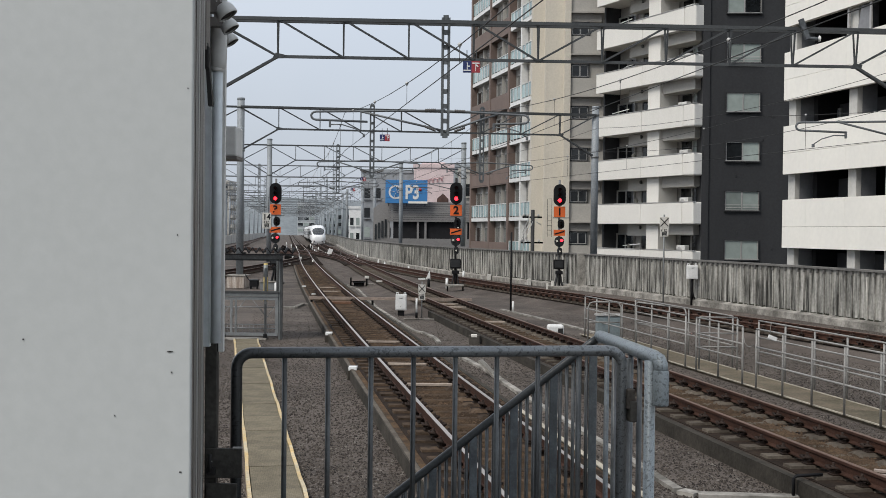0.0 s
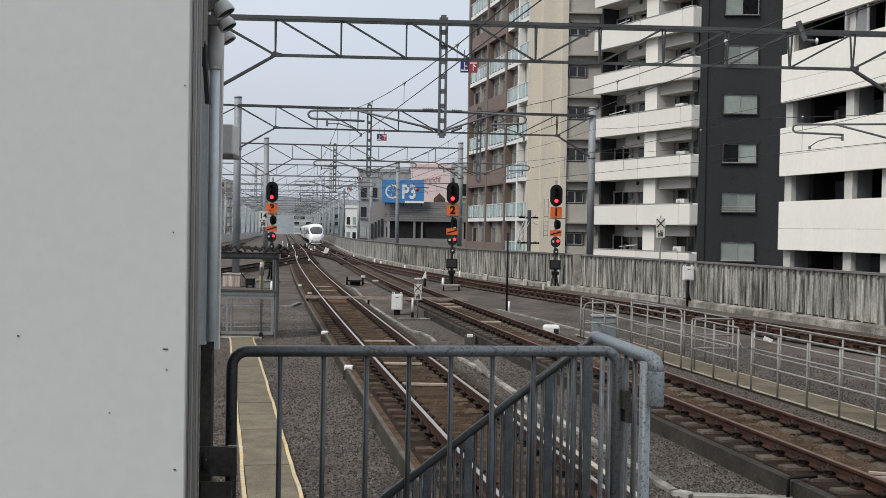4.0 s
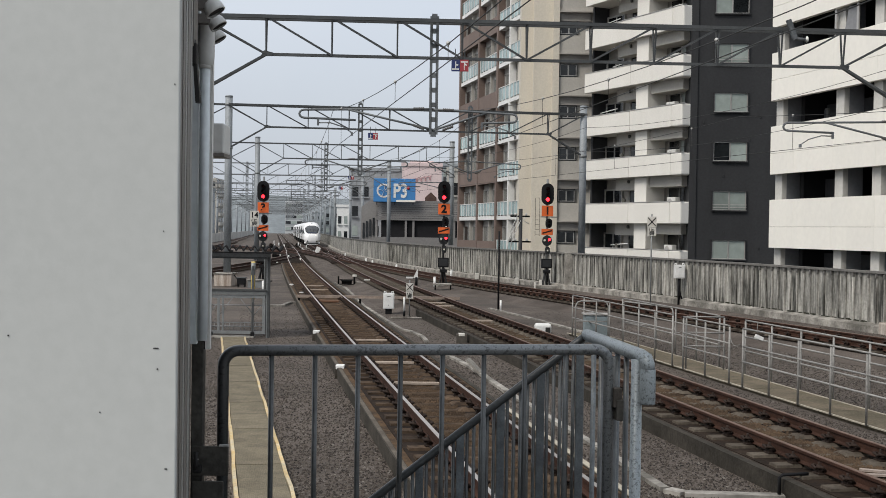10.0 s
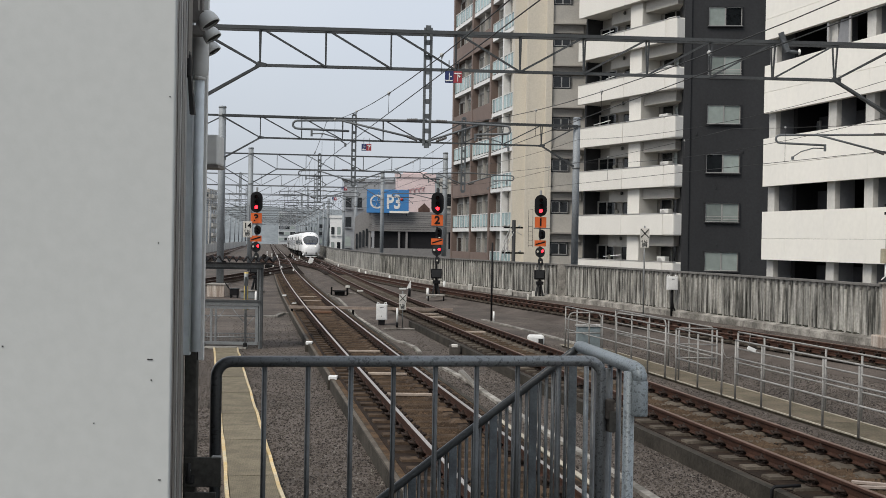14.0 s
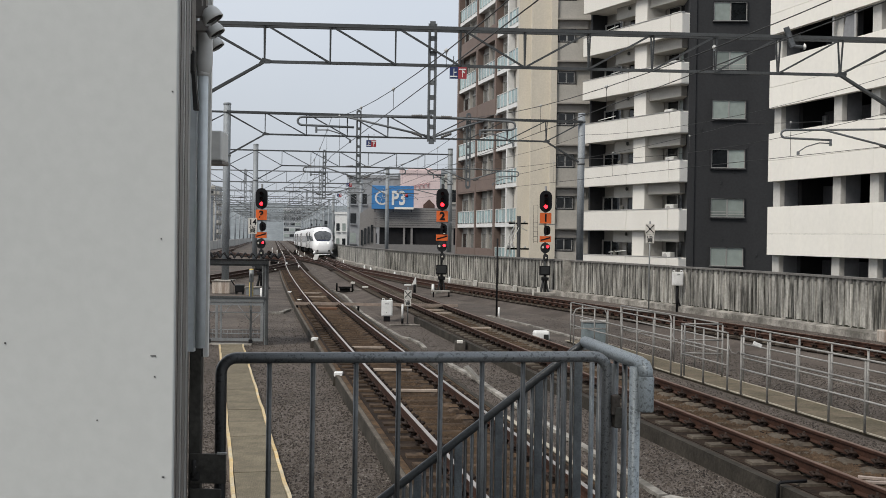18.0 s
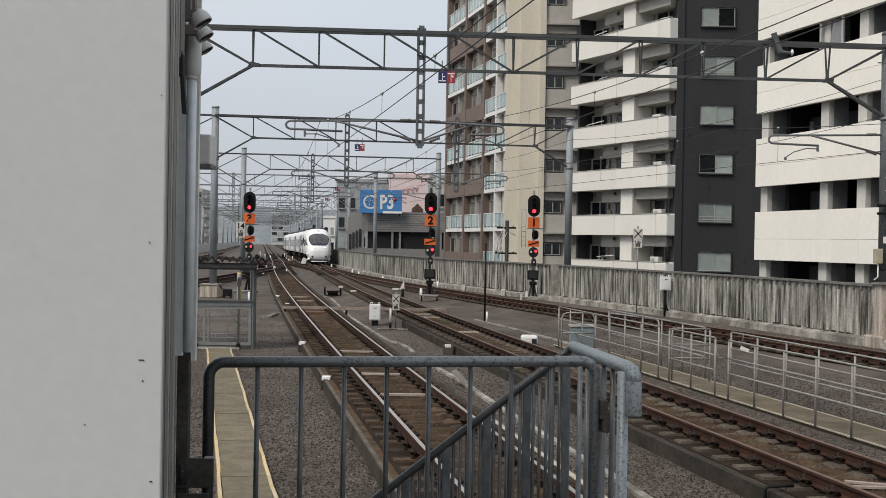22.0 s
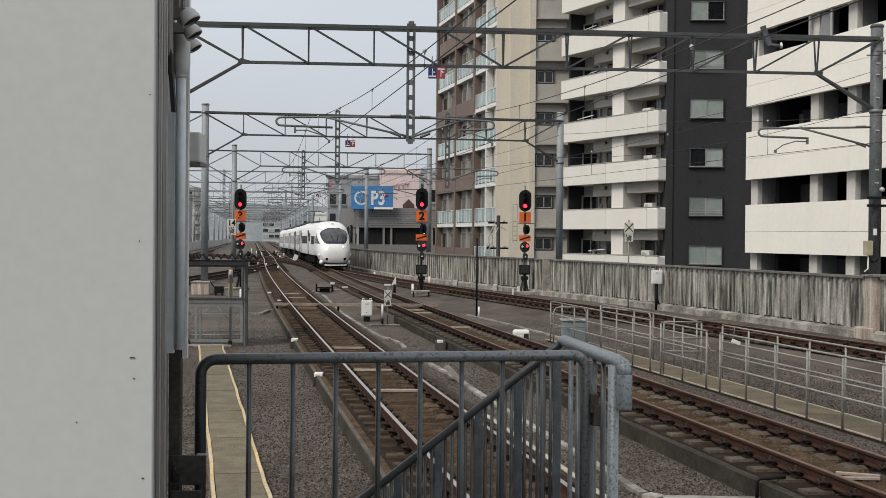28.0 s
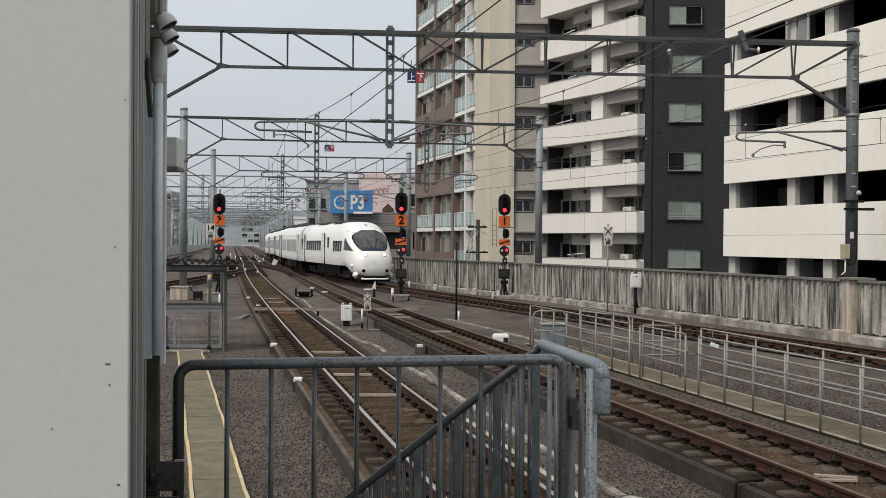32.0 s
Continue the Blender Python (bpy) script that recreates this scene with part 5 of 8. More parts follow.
def skin(s, a):
    """A point of the lead car's shell: a from -1 (low on one side) over 0 (roof) to 1."""
    top, low, w, mid, e = section(s)
    side, q = (1 if a >= 0 else -1), abs(a)
    if q > 0.68:
        t = (q - 0.68) / 0.32
        if s > 3.6:
            return Vector((side * w * (1 - 0.04 * t * t), s, mid + (low - mid) * t))
        k = max(0, 1 - s / 3.6)
        th = t * math.pi / 2 * (0.6 + 0.4 * k)
        f = 1 - 0.6 * k
        return Vector((side * w * ((1 - f) * math.cos(th) + f * (1 - 0.06 * t * t)), s, mid + (low - mid) * math.sin(th) / math.sin(math.pi / 2 * (0.6 + 0.4 * k))))
    th = (1 - q / 0.68) * math.pi / 2
    return Vector((side * w * math.cos(th) ** (2 / e), s, mid + (top - mid) * math.sin(th) ** (2 / e)))


def face(x, z, lift=0.0):
    """The place of the shell's front over a width x and a height z."""
    a, b = 0.0, 5.0 if z > 1.05 else 1.2
    for _ in range(28):
        s = (a + b) / 2
        top, low, w, mid, e = section(s)
        if z >= mid:
            inside = top > z and w > 0 and (abs(x) / w) ** e + ((z - mid) / (top - mid)) ** e < 1
        else:
            k = max(0, 1 - s / 3.6)
            full = math.pi / 2 * (0.6 + 0.4 * k)
            q = (mid - z) / (mid - low) * math.sin(full) if mid > low else 2
            th = math.asin(min(1, q))
            f = 1 - 0.6 * k
            inside = q < math.sin(full) and abs(x) < w * ((1 - f) * math.cos(th) + f * (1 - 0.06 * (th / full) ** 2))
        a, b = (a, s) if inside else (s, b)
    d = Vector((x, -2.2, z - 1.5)).normalized()
    return Vector((x, b, z)) + d * lift


def face_patch(lines, nx, lift):
    """A piece of the front: rows of (height, from x, to x)."""
    m = Mesh()
    n = nx + 1
    m.add([face(x0 + (x1 - x0) * j / nx, z, lift) for z, x0, x1 in lines for j in range(n)],
          [(i * n + j, i * n + j + 1, (i + 1) * n + j + 1, (i + 1) * n + j) for i in range(len(lines) - 1) for j in range(nx)], True)
    return m


def face_disc(x, z, rx, rz, lift, n=6):
    rows = [(z + rz * math.sin(t), x - rx * math.cos(t), x + rx * math.cos(t)) for t in [-math.pi / 2 + math.pi * i / n for i in range(n + 1)]]
    return face_patch(rows, 6, lift)


def side_patch(corners, s_side, lift=0.012, n=6):
    """A piece of the shell's flank between four corners of (s, z)."""
    m = Mesh()
    vs = []
    for i in range(n + 1):
        for j in range(n + 1):
            u, v = i / n, j / n
            s = (corners[0][0] * (1 - u) + corners[1][0] * u) * (1 - v) + (corners[3][0] * (1 - u) + corners[2][0] * u) * v
            z = (corners[0][1] * (1 - u) + corners[1][1] * u) * (1 - v) + (corners[3][1] * (1 - u) + corners[2][1] * u) * v
            top, low, w, mid, e = section(s)
            q = max(0.0, min(1, (z - mid) / (top - mid)))
            vs.append(((w * (1 - q ** e) ** (1 / e) + lift) * s_side, s, z))
    m.add(vs, [(i * (n + 1) + j, i * (n + 1) + j + 1, (i + 1) * (n + 1) + j + 1, (i + 1) * (n + 1) + j) for i in range(n) for j in range(n)], True)
    return m


def bogie(parent, y):
    b = part("bogie", Mesh().box(-1.1, y - 1.5, 0.42, -0.85, y + 1.5, 0.72).box(0.85, y - 1.5, 0.42, 1.1, y + 1.5, 0.72).box(-1.0, y - 0.3, 0.45, 1.0, y + 0.3, 0.8), UNDER, parent)
    for q in (-1.05, 1.05):
        for s in (-0.56, 0.56):
            part("wheel", Mesh().lathe([(0, -0.06), (0.43, -0.06), (0.43, 0.06), (0, 0.06)], (s, y + q, 0.43), "x", 18), RUST_DARK, b)


def underfloor(parent, y0, y1, seed):
    rng = random.Random(seed)
    y = y0
    while y < y1 - 1.0:
        w = rng.uniform(0.8, 2.0)
        w = min(w, y1 - y)
        part("equipment_case", Mesh().soft_box(-1.22, y, 0.3 + rng.uniform(0, 0.15), 1.22, y + w - 0.12, 1.04, 0.03), rng.choice((UNDER, UNDER, CASE)), parent)
        y += w


def side_windows(car, s, y0, count, pitch, w, z0=1.75, z1=2.62):
    for i in range(count):
        y = y0 + i * pitch
        part("window", Mesh().box(s * HALF - 0.03, y, z0, s * HALF + 0.03, y + w, z1), TGLASS, car)


def door(car, s, y):
    d = part("door", Mesh().soft_box(s * HALF - 0.03, y, 1.02, s * HALF + 0.02, y + 0.85, 3.05, 0.015), BODY, car)
    part("door_window", Mesh().box(s * HALF - 0.02, y + 0.25, 1.85, s * HALF + 0.028, y + 0.6, 2.75), TGLASS, d)
    part("door_gap", Mesh().box(s * HALF - 0.04, y - 0.035, 1.0, s * HALF + 0.012, y, 3.08).box(s * HALF - 0.04, y + 0.85, 1.0, s * HALF + 0.012, y + 0.885, 3.08), UNDER, d)


def lead_car():
    c = thing("train_car", pose(0, 0, 0), "white streamlined leading car of an express train", "train car", group="express train")
    m = Mesh()
    S = [0.0, 0.006, 0.02, 0.05, 0.09, 0.15, 0.23, 0.34, 0.48, 0.66, 0.88, 1.15, 1.45, 1.8, 2.2, 2.65, 3.1, 3.6, 4.2, 5.0, 5.8, 8, 12, 16, CAR]
    A = [-1 + 2 * i / 44 for i in range(45)]
    n = len(A)
    vs = [skin(s, a) for s in S for a in A]
    m.add(vs, [(i * n + j, i * n + j + 1, (i + 1) * n + j + 1, (i + 1) * n + j) for i in range(len(S) - 1) for j in range(n - 1)], True)
    m.add(vs[-n:], [tuple(range(n))])
    m.add([vs[i * n] for i in range(len(S))] + [vs[i * n + n - 1] for i in range(len(S))], [(i, i + 1, len(S) + i + 1, len(S) + i) for i in range(len(S) - 1)], True)
    part("body", m, BODY, c, "glossy white egg-shaped shell")
    half = [(2.0, 0.64), (2.06, 0.77), (2.2, 0.87), (2.4, 0.96), (2.6, 1.0), (2.78, 1.0), (2.92, 0.93), (3.04, 0.78), (3.12, 0.6), (3.18, 0.36)]
    part("windscreen", face_patch([(z, -w, w) for z, w in half], 24, 0.02), SCREEN, c, "large dark curved windscreen")
    part("windscreen_seal", face_patch([(z - 0.035 if i == 0 else (z + 0.04 if i == len(half) - 1 else z), -w - 0.07, w + 0.07) for i, (z, w) in enumerate(half)], 24, 0.01), UNDER, c)
    part("windscreen_strip", face_patch([(2.03, -0.6, 0.6), (2.08, -0.68, 0.68), (2.13, -0.7, 0.7)], 12, 0.028), surf("navy_strip", (0.03, 0.04, 0.09), 0.3, bump=0), c, "navy strip under the windscreen")
    part("dashboard", face_patch([(2.2, -0.62, 0.62), (2.4, -0.5, 0.5), (2.44, -0.3, 0.3)], 10, 0.026), surf("cab_desk_grey", (0.09, 0.095, 0.1), 0.3, bump=0), c, "grey desk behind the windscreen")
    for s in (-1, 1):
        part("wiper", Mesh().tube([face(s * 0.1, 2.1, 0.05), face(s * 0.2, 2.4, 0.05), face(s * 0.3, 2.66, 0.05)], 0.016, 5), UNDER, c)
        part("headlamp_rim", face_disc(s * 0.58, 1.74, 0.135, 0.105, 0.024), LAMP_RIM, c)
        part("headlamp", face_disc(s * 0.58, 1.74, 0.12, 0.09, 0.036), LAMP, c, "clear headlamp")
        part("side_lamp_pod", Mesh().lathe([(0, -0.3), (0.1, -0.26), (0.17, -0.12), (0.2, 0.1), (0.14, 0.4), (0.05, 0.7)], (s * 1.04, 0.75, 0.5), "y", 14), BODY, c, "white bulb beside the nose")
        part("side_lamp_pod", Mesh().lathe([(0, -0.2), (0.08, -0.17), (0.14, -0.05), (0.12, 0.2), (0.03, 0.4)], (s * 1.2, 1.05, 1.05), "y", 12), BODY, c)
        part("fog_lamp", face_disc(s * 0.7, 0.78, 0.105, 0.1, 0.03), UNDER, c, "round dark lamp recess")
        part("cab_window", side_patch([(1.05, 1.96), (3.0, 1.98), (3.0, 2.76), (1.35, 2.06)], s), TGLASS, c, "dark triangular cab window")
        part("shell_crease", side_patch([(1.9, 3.02), (3.5, 3.2), (3.5, 3.225), (1.9, 3.04)], s, 0.008), GREYBAND, c)
        side_windows(c, s, 3.7, 4, 0.8, 0.46, 1.9, 2.56)
        part("window", Mesh().box(s * HALF - 0.03, 8.35, 2.1, s * HALF + 0.03, 8.7, 2.78), TGLASS, c)
        door(c, s, 9.9)
        side_windows(c, s, 11.6, 7, 0.94, 0.56, 1.9, 2.56)
        part("window", Mesh().box(s * HALF - 0.03, 19.95, 1.9, s * HALF + 0.03, 20.2, 2.7), TGLASS, c)
        door(c, s, 18.7)
    part("roof_lamp", face_patch([(3.5, -0.1, 0.1), (3.58, -0.09, 0.09)], 3, 0.03), GREYBAND, c)
    part("nose_seam", Mesh().tube([face(0, z, 0.001) for z in (1.1, 1.3, 1.5, 1.8)], 0.003, 4), GREYBAND, c)
    part("front_bar", Mesh().tube([(-0.9, 0.42, 0.34), (-0.82, 0.14, 0.3), (-0.66, 0.02, 0.28), (0.66, 0.02, 0.28), (0.82, 0.14, 0.3), (0.9, 0.42, 0.34)], 0.06, 8), BODY, c, "white bumper bar")
    part("snow_plough", Mesh().soft_box(-0.95, 0.12, 0.12, 0.95, 0.6, 0.42, 0.04), UNDER, c)
    part("coupler_mark", Mesh().tube([face(-0.07, 1.3, 0.004), face(0.0, 1.26, 0.004), face(0.07, 1.3, 0.004)], 0.008, 4), GREYBAND, c)
    bogie(c, 3.4)
    bogie(c, 17.0)
    underfloor(c, 5.4, 14.8, 1)
    part("roof_unit", Mesh().soft_box(-0.85, 7.0, 3.72, 0.85, 10.0, 3.86, 0.06), ROOFEQ, c)
    part("roof_unit", Mesh().soft_box(-0.85, 12.5, 3.72, 0.85, 16.5, 3.86, 0.06), ROOFEQ, c)
    return c


def middle_car(seed, banded):
    c = thing("train_car", pose(0, 0, 0), "white middle car of an express train with dark windows", "train car", group="express train")
    m = Mesh()
    ring = [(-HALF * 0.96, 1.0), (-HALF, 1.2), (-HALF, 2.6), (-HALF * 0.96, 3.05), (-HALF * 0.85, 3.38), (-HALF * 0.62, 3.65), (-HALF * 0.3, 3.76), (0, 3.78)]
    ring += [(-x, z) for x, z in reversed(ring[:-1])]
    m.prism(ring, 0.35, CAR - 0.3)
    part("body", m, BODY, c, "glossy white shell")
    part("gangway", Mesh().soft_box(-0.9, -0.35, 1.0, 0.9, 0.4, 3.3, 0.05), UNDER, c)
    for s in (-1, 1):
        door(c, s, 1.6)
        if banded:
            for i in range(3):
                part("window_band", Mesh().box(s * HALF - 0.03, 3.4 + i * 4.9, 1.72, s * HALF + 0.02, 7.6 + i * 4.9, 2.66), GREYBAND, c, "long grey glazed band")
        else:
            side_windows(c, s, 3.6, 18, 0.8, 0.48)
        door(c, s, 18.3)
    bogie(c, 3.4)
    bogie(c, 17.0)
    underfloor(c, 5.2, 15.0, seed)
    part("roof_unit", Mesh().soft_box(-0.85, 4.0, 3.72, 0.85, 8.0, 3.88, 0.06), ROOFEQ, c)
    part("roof_unit", Mesh().soft_box(-0.85, 11.0, 3.72, 0.85, 16.0, 3.88, 0.06), ROOFEQ, c)
    for s in (-0.55, 0.55):
        part("roof_cable", Mesh().tube([(s, 0.5, 3.86), (s, 4.0, 3.95), (s, 10.0, 3.92), (s, CAR - 0.5, 3.9)], 0.04, 6), ROOFEQ, c)
    for y in (1.2, 8.6, 9.6, 10.4, 16.8, 18.2, 19.4):
        part("roof_insulator", Mesh().lathe([(0.05, 0), (0.09, 0.05), (0.05, 0.1), (0.09, 0.15), (0.05, 0.2), (0.04, 0.32)], (0.5 if y % 2 > 1 else -0.4, y, 3.7), "z", 8), ROOFEQ, c)
    if seed == 2:
        p = part("pantograph", Mesh().bar((-0.5, 2.2, 3.9), (-0.5, 3.4, 4.4), 0.05, 0.05).bar((0.5, 2.2, 3.9), (0.5, 3.4, 4.4), 0.05, 0.05), ROOFEQ, c)
        part("upper_arm", Mesh().bar((0, 3.4, 4.4), (0, 2.3, 4.95), 0.06, 0.06), ROOFEQ, p)
        part("collector_head", Mesh().tube([(-0.9, 2.3, 4.85), (-0.6, 2.3, 4.98), (0.6, 2.3, 4.98), (0.9, 2.3, 4.85)], 0.03, 6), ROOFEQ, p)
    return c


TRAIN = [lead_car(), middle_car(2, True), middle_car(3, True), middle_car(4, True), middle_car(5, True)]

# distance of the nose along y at each time
NOSE_AT = [(0, 216), (3, 208), (6, 199.5), (9, 189.5), (12, 178.5), (14.5, 167), (17, 153), (20, 136.5), (22.5, 122.8), (25, 109.5), (28, 93), (30, 82.1), (32, 71.2)]
# the line dips slightly towards the far bend
DIP = [(60, 0.0), (110, -0.03), (140, -0.1), (170, -0.24), (200, -0.32), (320, -0.45)]


def train_path(s):
    """A place on the train's line, by its y."""
    return track_three(s)


def motions():
    """The express rolls in along the curve, each car following the rails."""
    times = [i * 1.0 for i in range(33)]
    for k, car in enumerate(TRAIN):
        rows = []
        for t in times:
            y = smooth_through(NOSE_AT, t)
            # walk back along the line by whole cars
            dist, yy = CAR * k, y
            while dist > 1e-6:
                step = min(1.0, dist)
                dx = train_path(yy + 0.5) - train_path(yy - 0.5)
                yy += step / math.hypot(1, dx)
                dist -= step
            a, b = yy + 3.3, yy + 16.6
            turn = math.degrees(math.atan2(-(train_path(b) - train_path(a)), b - a))
            x = train_path(a) - math.sin(-radians(turn)) * 3.4
            rows.append((t, pose(x, yy, smooth_through(DIP, max(60, yy)), 0, 0, turn)))
        walk(car, rows)


# ---- the platform end: cabin wall, gate and stair rail ----
PLATFORM = 1.08
PAINT = surf("worn_blue_grey_tube", (0.1, 0.108, 0.109), 0.36, 0.0, var=0.25, scale=9, fine=90, bump=0.1, dirt=(0.04, 0.041, 0.039), dirt_amount=0.8, rnd=0.35, spec=0.7)
PAINT_L = surf("worn_pale_tube", (0.27, 0.305, 0.318), 0.4, 0.1, var=0.3, scale=75, fine=190, bump=0.08, dirt=(0.085, 0.097, 0.102), dirt_amount=0.7, rnd=0.1, spec=0.5, crisp=0.42)
PAINT_F = surf("flaking_dark_tube", (0.19, 0.202, 0.206), 0.3, 0.5, var=0.3, scale=75, fine=190, bump=0.08, dirt=(0.06, 0.065, 0.065), dirt_amount=0.75, rnd=0.05, spec=0.8, crisp=0.405)


def darken_along(mat, x0, x1, low):
    """The base colour darkens along the thing's own x axis, from x1 down to x0."""
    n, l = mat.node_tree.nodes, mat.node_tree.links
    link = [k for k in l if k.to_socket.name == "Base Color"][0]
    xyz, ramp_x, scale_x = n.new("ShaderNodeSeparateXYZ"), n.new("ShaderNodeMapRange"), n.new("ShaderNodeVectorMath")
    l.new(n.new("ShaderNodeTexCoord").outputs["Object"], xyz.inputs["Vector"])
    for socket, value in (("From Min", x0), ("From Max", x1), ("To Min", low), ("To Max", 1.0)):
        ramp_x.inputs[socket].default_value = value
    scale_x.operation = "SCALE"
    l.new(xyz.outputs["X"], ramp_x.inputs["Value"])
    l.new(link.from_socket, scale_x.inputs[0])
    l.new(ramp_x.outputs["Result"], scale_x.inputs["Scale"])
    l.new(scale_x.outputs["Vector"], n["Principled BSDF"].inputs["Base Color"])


darken_along(PAINT_F, 0.1, 0.75, 0.3)
PAINT_B = surf("worn_blue_flat_bar", (0.165, 0.188, 0.2), 0.42, 0.1, var=0.3, scale=14, fine=110, bump=0.12, dirt=(0.09, 0.1, 0.106), dirt_amount=0.8, rnd=0.2, spec=0.5)
PAINT_D = surf("dark_worn_tube", (0.045, 0.049, 0.049), 0.32, 0.0, var=0.3, scale=12, fine=90, bump=0.1, spec=0.4)
PANEL = surf("cabin_panel_grey", (0.455, 0.468, 0.455), 0.45, var=0.05, scale=0.8, fine=50, bump=0.02)
EDGE = surf("anodised_edge", (0.19, 0.175, 0.16), 0.5, 0.15, var=0.15, scale=5, fine=40, bump=0.02)
EDGE_L = surf("pale_edge_metal", (0.3, 0.295, 0.28), 0.5, 0.15, var=0.15, scale=5, fine=40, bump=0.02)
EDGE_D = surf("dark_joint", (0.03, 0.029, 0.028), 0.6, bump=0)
CONDUIT = surf("painted_conduit", (0.7, 0.745, 0.75), 0.5, 0.1, var=0.12, scale=4, fine=30, bump=0.03)
PLASTIC = surf("pale_plastic", (0.66, 0.655, 0.62), 0.5, var=0.1, scale=6, fine=40, bump=0.02)
TOPPING = surf("platform_concrete", (0.3, 0.29, 0.27), 0.9, var=0.3, scale=1.2, fine=20, bump=0.25)

pf = thing("platform", pose(0, 0, GROUND), "concrete railway platform end", "platform", kind="structure")
part("platform_slab", Mesh().sweep([(-4.5, 0.0), (0.95, 0.0), (0.95, PLATFORM - GROUND), (-4.5, PLATFORM - GROUND)], [(0.72, -12, 0), (0.0, 4.35, 0)]), TOPPING, pf)

# cabin whose corner is close to the eye
cab = thing("platform_cabin", pose(-0.379, 1.7, PLATFORM), "pale grey panelled platform cabin with a metal corner edge", "cabin")
SIDE = -0.2


def on_side(y, out=0.0):
    """A place on the cabin's long side, y metres behind its corner."""
    return SIDE * y + out


part("front_panel", Mesh().soft_box(-3.2, 0, 0.0, 0.0, 0.01, 3.4, 0.002), PANEL, cab, "smooth pale grey panel with small scratches")
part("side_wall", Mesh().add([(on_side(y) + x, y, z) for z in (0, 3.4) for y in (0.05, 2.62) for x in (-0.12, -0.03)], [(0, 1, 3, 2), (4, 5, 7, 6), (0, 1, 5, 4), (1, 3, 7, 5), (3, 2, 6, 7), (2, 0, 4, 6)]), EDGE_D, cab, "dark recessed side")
part("back_wall", Mesh().box(-3.2, 2.5, 0, on_side(2.62) - 0.06, 2.62, 3.4), PANEL, cab)
part("roof", Mesh().add([(x, y, z) for z in (3.4, 3.5) for x, y in ((-3.3, -0.1), (0.0, -0.1), (on_side(2.7), 2.7), (-3.3, 2.7))], [(3, 2, 1, 0), (4, 5, 6, 7), (0, 1, 5, 4), (1, 2, 6, 5), (2, 3, 7, 6), (3, 0, 4, 7)]), EDGE, cab)
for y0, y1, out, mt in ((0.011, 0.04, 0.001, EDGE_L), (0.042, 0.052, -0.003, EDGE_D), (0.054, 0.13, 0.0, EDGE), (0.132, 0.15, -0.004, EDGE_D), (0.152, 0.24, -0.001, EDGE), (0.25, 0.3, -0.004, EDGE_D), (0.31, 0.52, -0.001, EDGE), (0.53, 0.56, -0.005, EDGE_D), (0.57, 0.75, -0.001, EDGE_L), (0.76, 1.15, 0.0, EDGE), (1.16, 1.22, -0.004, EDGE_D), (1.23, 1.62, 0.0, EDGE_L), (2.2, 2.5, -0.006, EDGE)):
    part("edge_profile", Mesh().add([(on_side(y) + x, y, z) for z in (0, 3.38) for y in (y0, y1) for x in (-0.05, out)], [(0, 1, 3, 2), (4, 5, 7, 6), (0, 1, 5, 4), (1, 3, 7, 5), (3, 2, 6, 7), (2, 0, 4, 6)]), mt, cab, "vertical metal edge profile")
marks = ((-0.026, 1.293, 0.0075, 0.0014), (-0.0265, 1.263, 0.0018, 0.0018), (-0.108, 1.2, 0.0015, 0.0015), (-0.24, 1.308, 0.002, 0.002), (-0.012, 1.12, 0.0035, 0.0015), (-0.006, 1.67, 0.0015, 0.0015), (-0.02, 1.46, 0.001, 0.002))
for x, z, w, h in marks:
    part("scratch", Mesh().box(x - w, -0.0012, z, x, 0.0, z + h), EDGE_D, cab, "small dark scratch")

# conduit, covers and fittings on the cabin's side
cd = thing("wall_conduit", pose(-0.785, 3.9, 2.14), "blue-grey vertical cable conduit on the cabin side", "conduit")
part("pipe", Mesh().tube([(0, 0, 0.034), (0, 0, 0.98)], 0.0165, 12), CONDUIT, cd)
part("channel", Mesh().box(-0.049, -0.005, 0.022, -0.02, 0.025, 1.2), CONDUIT, cd)
part("channel_gap", Mesh().box(-0.055, 0.002, 0.022, -0.0495, 0.025, 1.2), EDGE_D, cd)
part("cover", Mesh().lathe([(0.0, 0.15), (0.012, 0.149), (0.022, 0.142), (0.0265, 0.128), (0.027, 0.03), (0.024, 0.008), (0.018, 0.0)], (0.003, 0, 0.935), "z", 20), PLASTIC, cd, "rounded grey conduit cover")
part("collar", Mesh().lathe([(0.0165, 0), (0.02, 0), (0.02, 0.018), (0.0165, 0.018)], (0, 0, 0.925), "z", 12), PLASTIC, cd)
arm = thing("shutter_stay", pose(-0.668, 3.2, 2.88), "black folding stay on the cabin side", "stay")
part("blade", Mesh().prism([(-0.012, 0.17), (-0.004, 0.17), (0.012, 0.0), (0.0, 0.0)], -0.01, 0.01), EDGE_D, arm)
part("joint", Mesh().soft_box(-0.016, -0.015, 0.1, 0.002, 0.015, 0.16, 0.004), EDGE_D, arm)
part("frame", Mesh().box(-0.03, -0.02, 0.15, -0.004, 0.03, 0.9), EDGE, arm)
